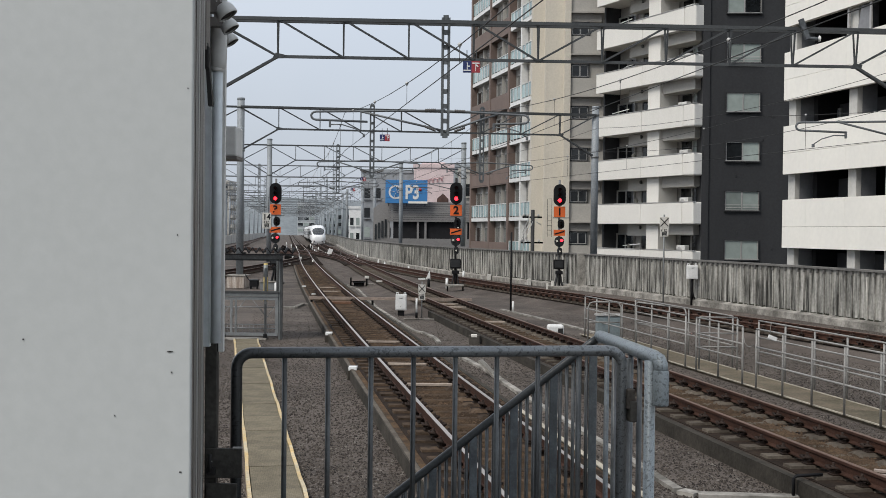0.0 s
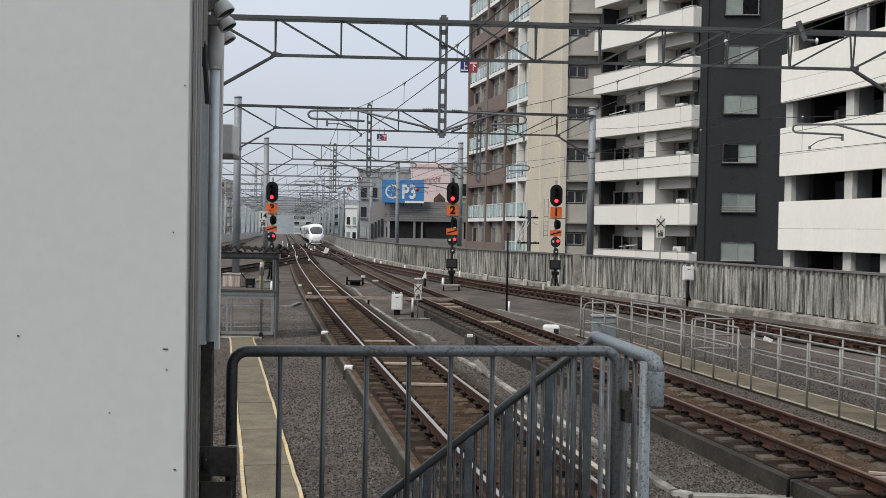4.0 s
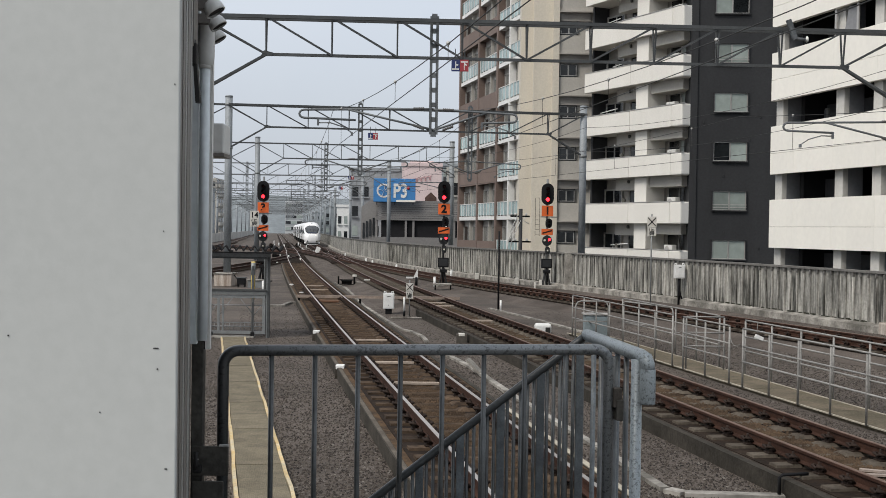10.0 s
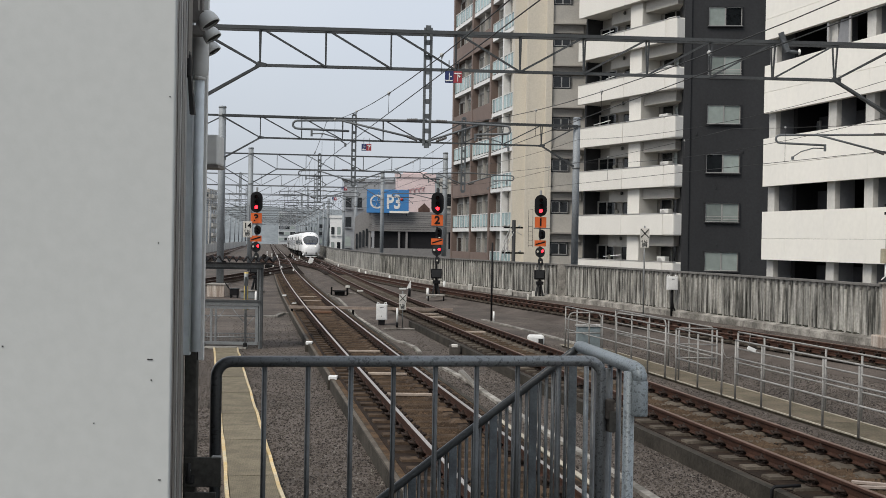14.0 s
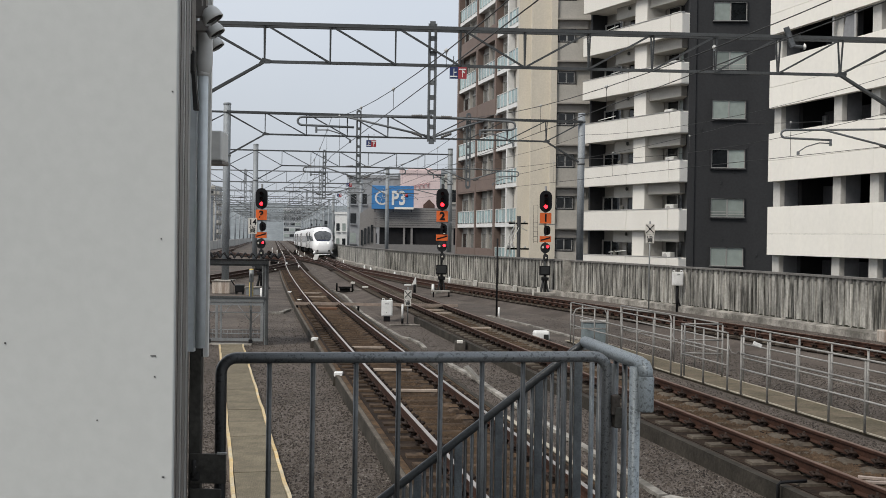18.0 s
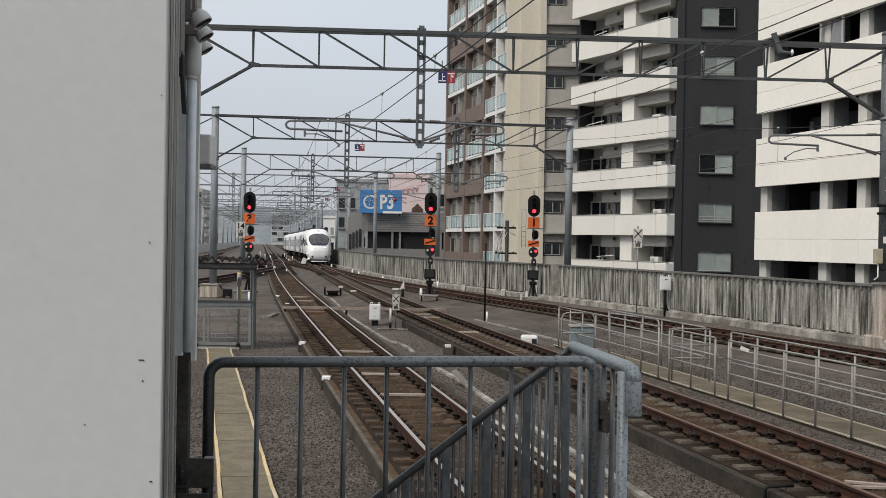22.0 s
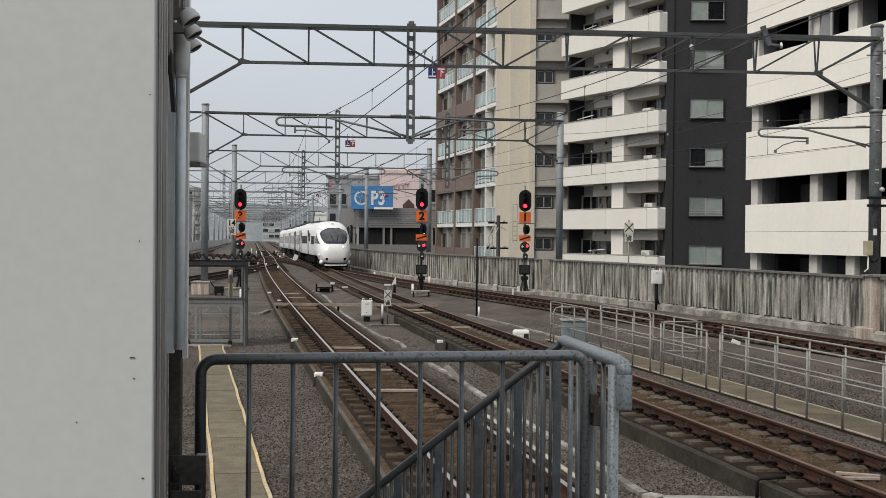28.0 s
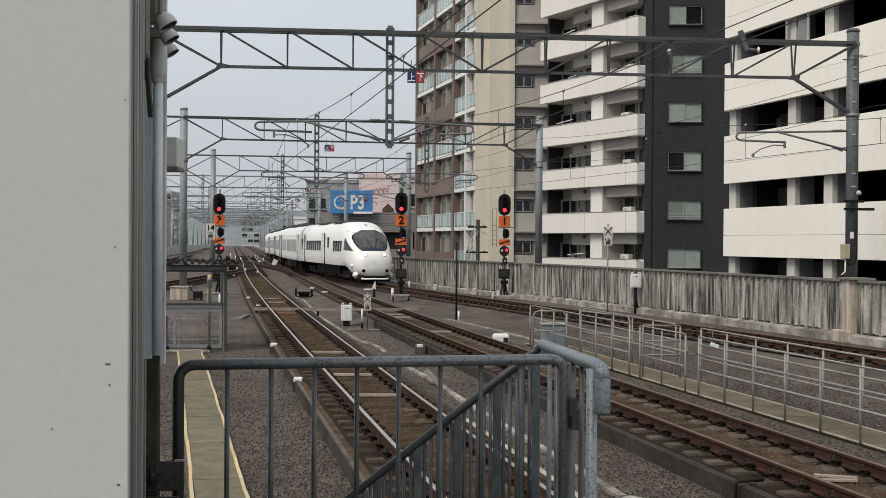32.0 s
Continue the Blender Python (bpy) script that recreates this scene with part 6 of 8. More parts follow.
for x, y, z, r in ((-0.7, 3.6, 3.203, 0.04), (-0.733, 3.83, 3.199, 0.036), (-0.772, 4.05, 3.19, 0.033)):
    h = thing("hooded_lamp", pose(x, y, z), "grey hooded lamp on the cabin's eave", "lamp", group="hooded lamps")
    tilt = pose(0, 0, 0, -2, -34, 0)
    k = r / 0.05
    part("hood", Mesh().lathe([(0.0, 0.046 * k), (0.016 * k, 0.043 * k), (0.029 * k, 0.033 * k), (0.037 * k, 0.018 * k), (0.04 * k, 0.0), (0.04 * k, -0.014 * k), (0.036 * k, -0.014 * k)], (0.0, 0, 0), "z", 16), PLASTIC, h, "", tilt)
    part("lens", Mesh().lathe([(0.0, -0.008 * k), (0.02 * k, -0.008 * k), (0.036 * k, -0.006 * k)], (0, 0, 0), "z", 14), EDGE_D, h, "", tilt)
    part("mount", Mesh().box(-0.1, -0.02, 0.0, -0.01, 0.02, 0.03), EDGE, h)
    part("eave_stem", Mesh().box(-0.05, -0.012, 0.02, -0.03, 0.012, 1.36 - (z - 3.2)), EDGE, h)
sp = thing("speaker_box", pose(-0.858, 4.3, 2.80), "pale box-shaped platform loudspeaker", "loudspeaker")
part("box", Mesh().soft_box(-0.02, -0.03, 0.012, 0.068, 0.1, 0.12, 0.006), PLASTIC, sp)
part("base_plate", Mesh().box(-0.022, -0.035, 0.0, 0.07, 0.1, 0.012), EDGE, sp)
part("bracket", Mesh().box(-0.06, 0.0, 0.03, -0.02, 0.05, 0.07), EDGE, sp)
LATCH = surf("black_brown_latch_steel", (0.078, 0.074, 0.065), 0.5, 0.1, var=0.4, scale=12, fine=60, bump=0.1)
gp = thing("gate_latch_post", pose(-0.862, 4.22, PLATFORM), "dark steel latch post at the cabin corner", "post")
part("post", Mesh().soft_box(-0.02, -0.02, 0, 0.022, 0.02, 1.08, 0.003), LATCH, gp)
part("latch_plate", Mesh().soft_box(-0.012, -0.045, 0.59, 0.118, -0.035, 0.695, 0.003), LATCH, gp, "dark latch plate")
part("latch_pin", Mesh().tube([(0.008, -0.058, 0.675), (0.008, -0.066, 0.66), (0.01, -0.066, 0.635), (0.004, -0.06, 0.618)], 0.0075, 8), EDGE_D, gp, "black latch pin")
part("latch_slot", Mesh().soft_box(-0.006, -0.05, 0.6, 0.026, -0.044, 0.632, 0.006), EDGE_D, gp)
part("latch_clip", Mesh().tube([(0.0, -0.06, 0.655), (0.016, -0.066, 0.652)], 0.003, 6), EDGE_L, gp)
part("plate_lip", Mesh().soft_box(0.085, -0.05, 0.693, 0.118, -0.03, 0.7, 0.002), EDGE_L, gp)
part("lower_plate", Mesh().soft_box(-0.01, -0.04, 0.3, 0.1, -0.03, 0.57, 0.003), LATCH, gp)

trim = thing("corner_trim", pose(-0.7965, 4.05, PLATFORM), "slim grey metal trim at the cabin's rear corner", "trim", kind="structure")
part("strip", Mesh().box(-0.008, -0.004, 1.05, 0.008, 0.02, 2.3), PLASTIC, trim)
part("joint", Mesh().box(-0.014, 0.0, 1.05, -0.009, 0.02, 2.3), EDGE_D, trim)

# ---- the gate ----
ga, gb = Vector((-0.788, 4.3, 0)), Vector((0.645, 4.553, 0))
gate = thing("platform_gate", pose(ga.x, ga.y, PLATFORM, 0, 0, math.degrees(math.atan2(gb.y - ga.y, gb.x - ga.x))), "closed blue-grey tubular steel platform-end gate", "gate")
GL, GH = (gb - ga).length, 1.02
R = 0.055
arc = lambda cx, cz, a0, a1: [(cx + R * math.cos(radians(a0 + (a1 - a0) * i / 6)), 0, cz + R * math.sin(radians(a0 + (a1 - a0) * i / 6))) for i in range(7)]
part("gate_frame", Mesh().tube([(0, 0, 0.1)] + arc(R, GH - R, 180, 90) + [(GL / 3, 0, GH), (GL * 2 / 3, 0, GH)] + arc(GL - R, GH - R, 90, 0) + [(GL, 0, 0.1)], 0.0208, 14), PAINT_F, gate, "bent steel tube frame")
part("bottom_rail", Mesh().tube([(0, 0, 0.14), (GL, 0, 0.14)], 0.018, 10), PAINT, gate)
for i in range(1, 9):
    part("baluster", Mesh().tube([(i * 0.1585 + 0.0145, 0, 0.14), (i * 0.1585 + 0.0145, 0, GH - 0.01)], 0.0095, 8), PAINT, gate)
HINGE = surf("brown_hinge_steel", (0.105, 0.092, 0.08), 0.55, 0.1, var=0.4, scale=14, fine=80, bump=0.1)
part("hinge", Mesh().soft_box(GL + 0.012, -0.035, 0.8, GL + 0.045, 0.01, 0.875, 0.004), HINGE, gate, "brown hinge block")
part("hinge", Mesh().soft_box(GL + 0.022, -0.04, 0.75, GL + 0.05, 0.01, 0.83, 0.004), LATCH, gate, "dark hinge block")
part("hinge", Mesh().soft_box(GL + 0.015, -0.035, 0.2, GL + 0.045, 0.01, 0.28, 0.004), EDGE, gate, "dark hinge block")

# ---- stair rail beside it ----
sr = thing("stair_railing", pose(0.652, 5.3, GROUND), "worn blue-grey stair railing that slopes down from the platform", "railing")
Z = 2.089 - GROUND
near = (0.756 - 0.652, 4.37 - 5.3)
down = lambda x: (x, 0.176 * x, Z + 0.76 * x)
part("top_rail", Mesh().tube([(0.0, 0.0, Z), (near[0] * 0.5, near[1] * 0.5, Z), (near[0] * 0.93, near[1] * 0.93, Z), (near[0], near[1], Z - 0.005), (near[0] + 0.004, near[1] - 0.012, Z - 0.022), (near[0] + 0.005, near[1] - 0.014, Z - 0.05)], 0.0265, 16), PAINT_L, sr, "flaking pale blue-grey handrail")
part("end_sleeve", Mesh().lathe([(0.0, -0.17), (0.028, -0.17), (0.0295, -0.165), (0.0295, -0.045), (0.027, -0.04)], (near[0] + 0.005, near[1] - 0.014, Z), "z", 16), PAINT_L, sr, "pale sleeve on the rail end")
part("sloping_rail", Mesh().tube([(0.0, 0.0, Z), down(-0.04), down(-0.5), down(-1.2), down(-1.95)], 0.018, 14), PAINT_D, sr, "dark sloping handrail")
part("stringer", Mesh().bar(tuple(Vector(down(0.0)) - Vector((0, 0, 1.05))), tuple(Vector(down(-1.95)) - Vector((0, 0, 1.05))), 0.05, 0.2), PAINT, sr)
i = 0
x = -0.03
while x > -1.9:
    p = down(x)
    foot = max(0.0, p[2] - 1.05)
    if i % 6 == 0:
        part("post", Mesh().soft_box(x - 0.018, p[1] - 0.012, foot, x + 0.018, p[1] + 0.012, p[2] - 0.01, 0.004), PAINT_B, sr)
    else:
        part("baluster", Mesh().tube([(x, p[1], foot), (x, p[1], p[2] - 0.01)], 0.008, 6), PAINT, sr)
    if x < -0.8:
        part("rear_baluster", Mesh().tube([(x - 0.014, p[1] + 0.045, foot), (x - 0.014, p[1] + 0.045, p[2] - 0.03)], 0.0065, 6), PAINT_D, sr)
    x -= 0.0295
    i += 1
for k in range(1, 7):
    t = k / 7
    part("baluster", Mesh().tube([(near[0] * t, near[1] * t, 0.5), (near[0] * t, near[1] * t, Z)], 0.011, 8), PAINT_B if k % 3 == 1 else PAINT, sr)
part("end_post", Mesh().tube([(near[0] - 0.032, near[1] + 0.02, 0), (near[0] - 0.03, near[1] + 0.02, Z - 0.01)], 0.021, 12), PAINT_L, sr, "pale worn end post")
part("gate_post", Mesh().tube([(near[0] - 0.075, near[1] + 0.3, 0), (near[0] - 0.075, near[1] + 0.3, Z - 0.03)], 0.017, 12), PAINT, sr)


# ---- walkways ----
def plank_walk(name, a, b, w, label, edge=YELLOW, board=1.0):
    """Boards from a to b with painted edge strips."""
    L = math.hypot(b[0] - a[0], b[1] - a[1])
    t = thing(name, pose(a[0], a[1], GROUND, 0, 0, math.degrees(math.atan2(b[1] - a[1], b[0] - a[0])) - 90), label, "walkway", kind="structure")
    n = round(L / board)
    rng = random.Random(4)
    wave = {s: [rng.uniform(-0.009, 0.009) for _ in range(2 * n + 2)] for s in (-1, 1)}
    for i in range(n):
        part("board", Mesh().box(-w / 2, i * L / n + 0.006, 0.0, w / 2, (i + 1) * L / n - 0.006, 0.05 + 0.004 * (i % 2)), BOARD, t)
        for s in (-1, 1):
            line = [(s * (w / 2 + 0.026) + wave[s][2 * i + k], (i + k / 2) * L / n - 0.002 * (k == 2), 0.0) for k in range(3)]
            part("edge_strip", Mesh().sweep([(-0.023, 0.0), (0.023, 0.0), (0.021, 0.064), (-0.021, 0.064)], line), edge, t, "worn yellow edge strip")
    return t


plank_walk("walkway_1", (-0.45, 5.5), (-5.5, 31.4), 0.55, "narrow boarded walkway with worn yellow edges", board=1.3)
PATH_C = surf("pale_path_concrete", (0.155, 0.126, 0.09), 0.9, var=0.45, scale=1.6, fine=26, bump=0.3, dirt=(0.085, 0.075, 0.05), dirt_amount=0.8, spec=0.2)


def row_x(y):
    return 9.86 - 0.185 * y


path = thing("walkway_2", pose(row_x(8), 8, GROUND), "pale concrete walkway between two pipe railings", "walkway", kind="structure")
for i in range(20):
    y = 8 + i * 1.3
    part("path_slab", Mesh().add([(row_x(yy) - row_x(8) + d, yy - 8, z) for z in (0.0, 0.07) for yy, d in ((y + 0.008, 0.1), (y + 0.008, 0.92), (y + 1.292, 0.92), (y + 1.292, 0.1))], [(4, 5, 6, 7), (0, 1, 5, 4), (1, 2, 6, 5), (2, 3, 7, 6), (3, 0, 4, 7)]), PATH_C, path)
for d in (0.06, 0.95):
    part("path_edge", Mesh().bar((d, 0, 0.067), (row_x(34) - row_x(8) + d, 26, 0.067), 0.035, 0.02), PALE_EDGE, path)


def pipe_railing(pts, label, heights=(1.12, 0.78, 0.49)):
    """Posts at pts joined by level pipes."""
    t = thing("pipe_railing", pose(pts[0][0], pts[0][1], GROUND), label, "railing", group="pipe railings")
    o = Vector((pts[0][0], pts[0][1], 0))
    loc = [Vector((x, y, 0.07)) - o for x, y in pts]
    for p in loc:
        part("post", Mesh().tube([p, p + Vector((0, 0, 1.1))], 0.02, 8), PIPE, t)
    for h in heights:
        part("rail", Mesh().tube([p + Vector((0, 0, h)) for p in loc], 0.017, 8), PIPE, t)
    return t


pipe_railing([(row_x(y), y) for y in [22.4 - 1.08 * i for i in range(9)]], "galvanised pipe railing along the pale walkway")
pipe_railing([(row_x(y), y) for y in (23.0, 24.15, 25.3)], "short length of galvanised pipe railing by the walkway")
pipe_railing([(row_x(y), y) for y in [25.9 + 1.06 * i for i in range(8)]], "galvanised pipe railing along the pale walkway")
pipe_railing([(row_x(y) + 0.98, y) for y in [13.9 + 1.18 * i for i in range(10)]], "galvanised pipe railing along the pale walkway")
pipe_railing([(row_x(y) + 0.98, y) for y in [25.8 + 1.25 * i for i in range(6)]], "galvanised pipe railing along the pale walkway")
pipe_railing([(row_x(25.4) + 0.1, 25.4), (row_x(25.4) + 0.9, 25.35)], "short galvanised pipe gate across the walkway")
for x0, y, x1, y1 in ((3.54, 31.2, 4.4, 31.2), (4.82, 31.4, 5.66, 28.9)):
    h = thing("hoop_rail", pose(x0, y, GROUND), "bent galvanised hoop rail by the walkway", "railing", group="hoop rails")
    w, a = math.hypot(x1 - x0, y1 - y), pose(0, 0, 0, 0, 0, math.degrees(math.atan2(y1 - y, x1 - x0)))
    part("hoop", Mesh().tube([(0, 0, 0), (0, 0, 1.02), (0.05, 0, 1.12), (0.14, 0, 1.15), (w - 0.14, 0, 1.15), (w - 0.05, 0, 1.12), (w, 0, 1.02), (w, 0, 0)], 0.02, 8), PIPE, h, "", a)
    part("cross_rail", Mesh().tube([(0, 0, 0.62), (w, 0, 0.62)], 0.017, 8), PIPE, h, "", a)
for y0 in (25.9, 23.0):
    c = thing("safety_chain", pose(row_x(y0), y0, 0.62), "pale slack chain hung from the pipe railing", "chain", group="safety chains")
    part("chain", Mesh().tube([(0, 0, 0), (0.02, -0.08, -0.16), (0.05, -0.16, -0.22), (0.09, -0.28, -0.22), (0.11, -0.38, -0.17)], 0.008, 5), PIPE, c)
cb = thing("equipment_cabinet", pose(3.86, 31.8, GROUND), "blue-grey steel equipment cabinet by the walkway", "cabinet")
part("body", Mesh().soft_box(0, 0, 0, 0.64, 0.45, 0.74, 0.02), surf("cabinet_blue_grey", (0.2, 0.24, 0.25), 0.5, var=0.2, scale=3, fine=25, bump=0.03), cb)
part("door", Mesh().soft_box(0.03, -0.015, 0.05, 0.31, 0.0, 0.69, 0.006), MATS["cabinet_blue_grey"], cb)
part("door", Mesh().soft_box(0.33, -0.015, 0.05, 0.61, 0.0, 0.69, 0.006), MATS["cabinet_blue_grey"], cb)
part("lid", Mesh().box(-0.03, -0.03, 0.74, 0.67, 0.48, 0.78), FRAME, cb)

# ---- shelter at the end of the boarded walk ----
DARKST = surf("dark_shelter_steel", (0.075, 0.078, 0.078), 0.6, 0.2, var=0.25, scale=3, fine=25, bump=0.05)
GREYST = surf("grey_shelter_steel", (0.19, 0.2, 0.2), 0.6, 0.2, var=0.25, scale=3, fine=25, bump=0.05)
st = thing("trackside_shelter", pose(-4.66, 31.9, GROUND), "grey steel track-side stair shelter with a dark corrugated roof", "shelter")
for x, y in ((0.01, 0), (-2.6, 0), (-0.42, 2.4), (-3.0, 2.4)):
    p = part("post", Mesh().soft_box(x - 0.045, y - 0.045, 0, x + 0.045, y + 0.045, 2.24, 0.01), DARKST, st)
    part("post_edge", Mesh().box(x - 0.05, y - 0.05, 0, x - 0.02, y - 0.044, 2.24), GREYST, p)
roofm = Mesh()
k = 108
wave = lambda i: (0.06, 0.035, -0.025, -0.06, -0.025, 0.035)[i % 6]
roofm.add([(-3.1 + 3.5 * i / k - 0.17 * y, y, 2.41 + wave(i) + dz) for y in (-0.35, 1.5) for dz in (0, -0.035) for i in range(k + 1)],
          [(i, i + 1, 2 * (k + 1) + i + 1, 2 * (k + 1) + i) for i in range(k)] + [((k + 1) + i, (k + 1) + i + 1, 3 * (k + 1) + i + 1, 3 * (k + 1) + i) for i in range(k)] + [(i, i + 1, (k + 1) + i + 1, (k + 1) + i) for i in range(k)], True)
part("roof", roofm, BLACK, st, "dark corrugated roof sheet")
part("roof_edge", Mesh().box(-3.1, -0.36, 2.27, 0.36, -0.33, 2.31), BLACK, st)
part("roof_beam", Mesh().box(-3.0, -0.07, 2.17, 0.06, 0.05, 2.26), GREYST, st, "light grey beam")
part("roof_beam_foot", Mesh().box(-3.0, -0.05, 2.12, 0.0, 0.05, 2.168), DARKST, st)
part("middle_beam", Mesh().box(-3.0, -0.07, 1.15, -0.05, 0.05, 1.25), GREYST, st, "light grey beam")
part("middle_beam_cap", Mesh().box(-3.0, -0.09, 1.254, -0.03, 0.07, 1.3), DARKST, st)
part("bracket", Mesh().box(-1.05, -0.04, 2.26, -0.95, 0.04, 2.34), DARKST, st)
part("side_beam", Mesh().bar((0, 0, 2.2), (-0.42, 2.4, 2.2), 0.06, 0.12), DARKST, st)
part("rear_beam", Mesh().box(-3.0, 2.36, 2.14, -0.4, 2.44, 2.24), DARKST, st)
cage = part("cage_gate", Mesh().box(-1.72, -0.05, 0.1, -0.07, -0.01, 0.18), GALV, st, "low galvanised mesh gate")
part("top_bar", Mesh().box(-1.72, -0.05, 1.06, -0.07, -0.01, 1.14), GALV, cage)
for x, w in ((-1.68, 0.035), (-1.32, 0.03), (-1.2, 0.025), (-0.1, 0.04)):
    part("stile", Mesh().box(x - w, -0.05, 0.18, x + w, -0.01, 1.06), GALV, cage)
for x in (-1.52, -0.4):
    part("latch_stile", Mesh().box(x - 0.022, -0.07, 0.1, x + 0.022, -0.052, 0.95), DARKST, cage)
    part("foot_block", Mesh().soft_box(x - 0.05, -0.09, 0.04, x + 0.05, 0.0, 0.15, 0.01), BLACK, cage)
for z, r in ((0.87, 0.014), (0.4, 0.012), (0.3, 0.016)):
    part("bar", Mesh().tube([(-1.7, -0.03, z), (-0.1, -0.03, z)], r, 6), GALV, cage)
for x in [-1.62 + 0.1 * i for i in range(16)]:
    part("mesh_wire", Mesh().tube([(x, -0.03, 0.18), (x, -0.03, 0.4)], 0.006, 4), GALV, cage)
for a, b in (((-1.28, 0.62), (-0.95, 1.06)), ((-0.75, 1.06), (-0.42, 0.66)), ((-1.62, 0.55), (-1.36, 0.9)), ((-0.36, 0.6), (-0.14, 0.9))):
    part("brace", Mesh().tube([(a[0], -0.03, a[1]), (b[0], -0.03, b[1])], 0.01, 5), GALV, cage)
part("back_post", Mesh().box(-0.52, 0.5, 0, -0.46, 0.56, 1.9), GALV, st)
part("threshold", Mesh().box(-1.9, -0.2, 0.0, -0.35, 0.12, 0.045), PLINTH, st)
yp = thing("marker_post", pose(-7.78, 49.0, GROUND), "yellow striped marker post beside the shelter", "post")
part("post", Mesh().tube([(0, 0, 0), (0, 0, 1.55)], 0.085, 12), surf("yellow_marker", (0.55, 0.42, 0.12), 0.6, var=0.2, bump=0.02), yp)
part("band", Mesh().lathe([(0.087, 0), (0.093, 0), (0.093, 0.5), (0.087, 0.5)], (0, 0, 1.0), "z", 12), GALV, yp)


# ---- signals ----
SIG_RED = glow("signal_red", (1.0, 0.012, 0.02), 8.0)
DARK_LENS = surf("dark_lens", (0.03, 0.012, 0.012), 0.2, bump=0)
SIGPLATE = surf("dark_signal_grey", (0.03, 0.031, 0.032), 0.5, var=0.2, bump=0.02)


def oval(w, h, y0, y1, n=24):
    r = w / 2
    pts = [(r * math.cos(a), h / 2 - r + r * math.sin(a)) for a in [math.pi * i / (n // 2) for i in range(n // 2 + 1)]]
    pts += [(-x, -z) for x, z in pts]
    return Mesh().prism(pts, y0, y1)


def text_part(body, size, material, parent, at, bold=0.02):
    cu = bpy.data.curves.new("text", "FONT")
    cu.body, cu.size, cu.extrude, cu.offset, cu.align_x, cu.align_y = body, size, 0.006, bold * size, "CENTER", "CENTER"
    ob = new("text", cu)
    me = bpy.data.meshes.new_from_object(ob)
    bpy.data.objects.remove(ob)
    return part("numeral", me, material, parent, "", at)


def freight_mark(w):
    """The freight sign: strokes of the character, within a square of w."""
    m = Mesh()
    b = lambda x0, z0, x1, z1, t=0.07: m.bar((x0 * w, 0, z0 * w), (x1 * w, 0, z1 * w), t * w, 0.008, (0, 1, 0))
    for q in ((-0.3, 0.48, -0.45, 0.25), (-0.36, 0.36, -0.36, 0.1), (-0.02, 0.48, -0.02, 0.16), (-0.02, 0.16, 0.4, 0.16), (0.35, 0.44, 0.0, 0.3),
              (-0.3, 0.04, 0.3, 0.04), (-0.3, 0.04, -0.3, -0.32), (0.3, 0.04, 0.3, -0.32), (-0.3, -0.08, 0.3, -0.08), (-0.3, -0.2, 0.3, -0.2), (-0.3, -0.32, 0.3, -0.32),
              (-0.12, -0.34, -0.34, -0.5), (0.12, -0.34, 0.34, -0.5)):
        b(*q)
    return m


SIG_WHITE = glow("signal_white", (1.0, 0.94, 0.82), 0.3)


def lamp_unit(parent, x, z, r, lit, y=-0.1, white=False):
    h = part("hood", Mesh().lathe([(r * 1.12, 0.0), (r * 1.18, -0.16), (r * 1.1, -0.16), (r * 1.05, 0.0)], (x, y, z), "y", 14), BLACK, parent)
    part("lens", Mesh().lathe([(0, -0.03), (r * 0.6, -0.022), (r, 0.0)], (x, y, z), "y", 14), SIG_RED if lit else (SIG_WHITE if white else DARK_LENS), h, "lit red lens" if lit else "")


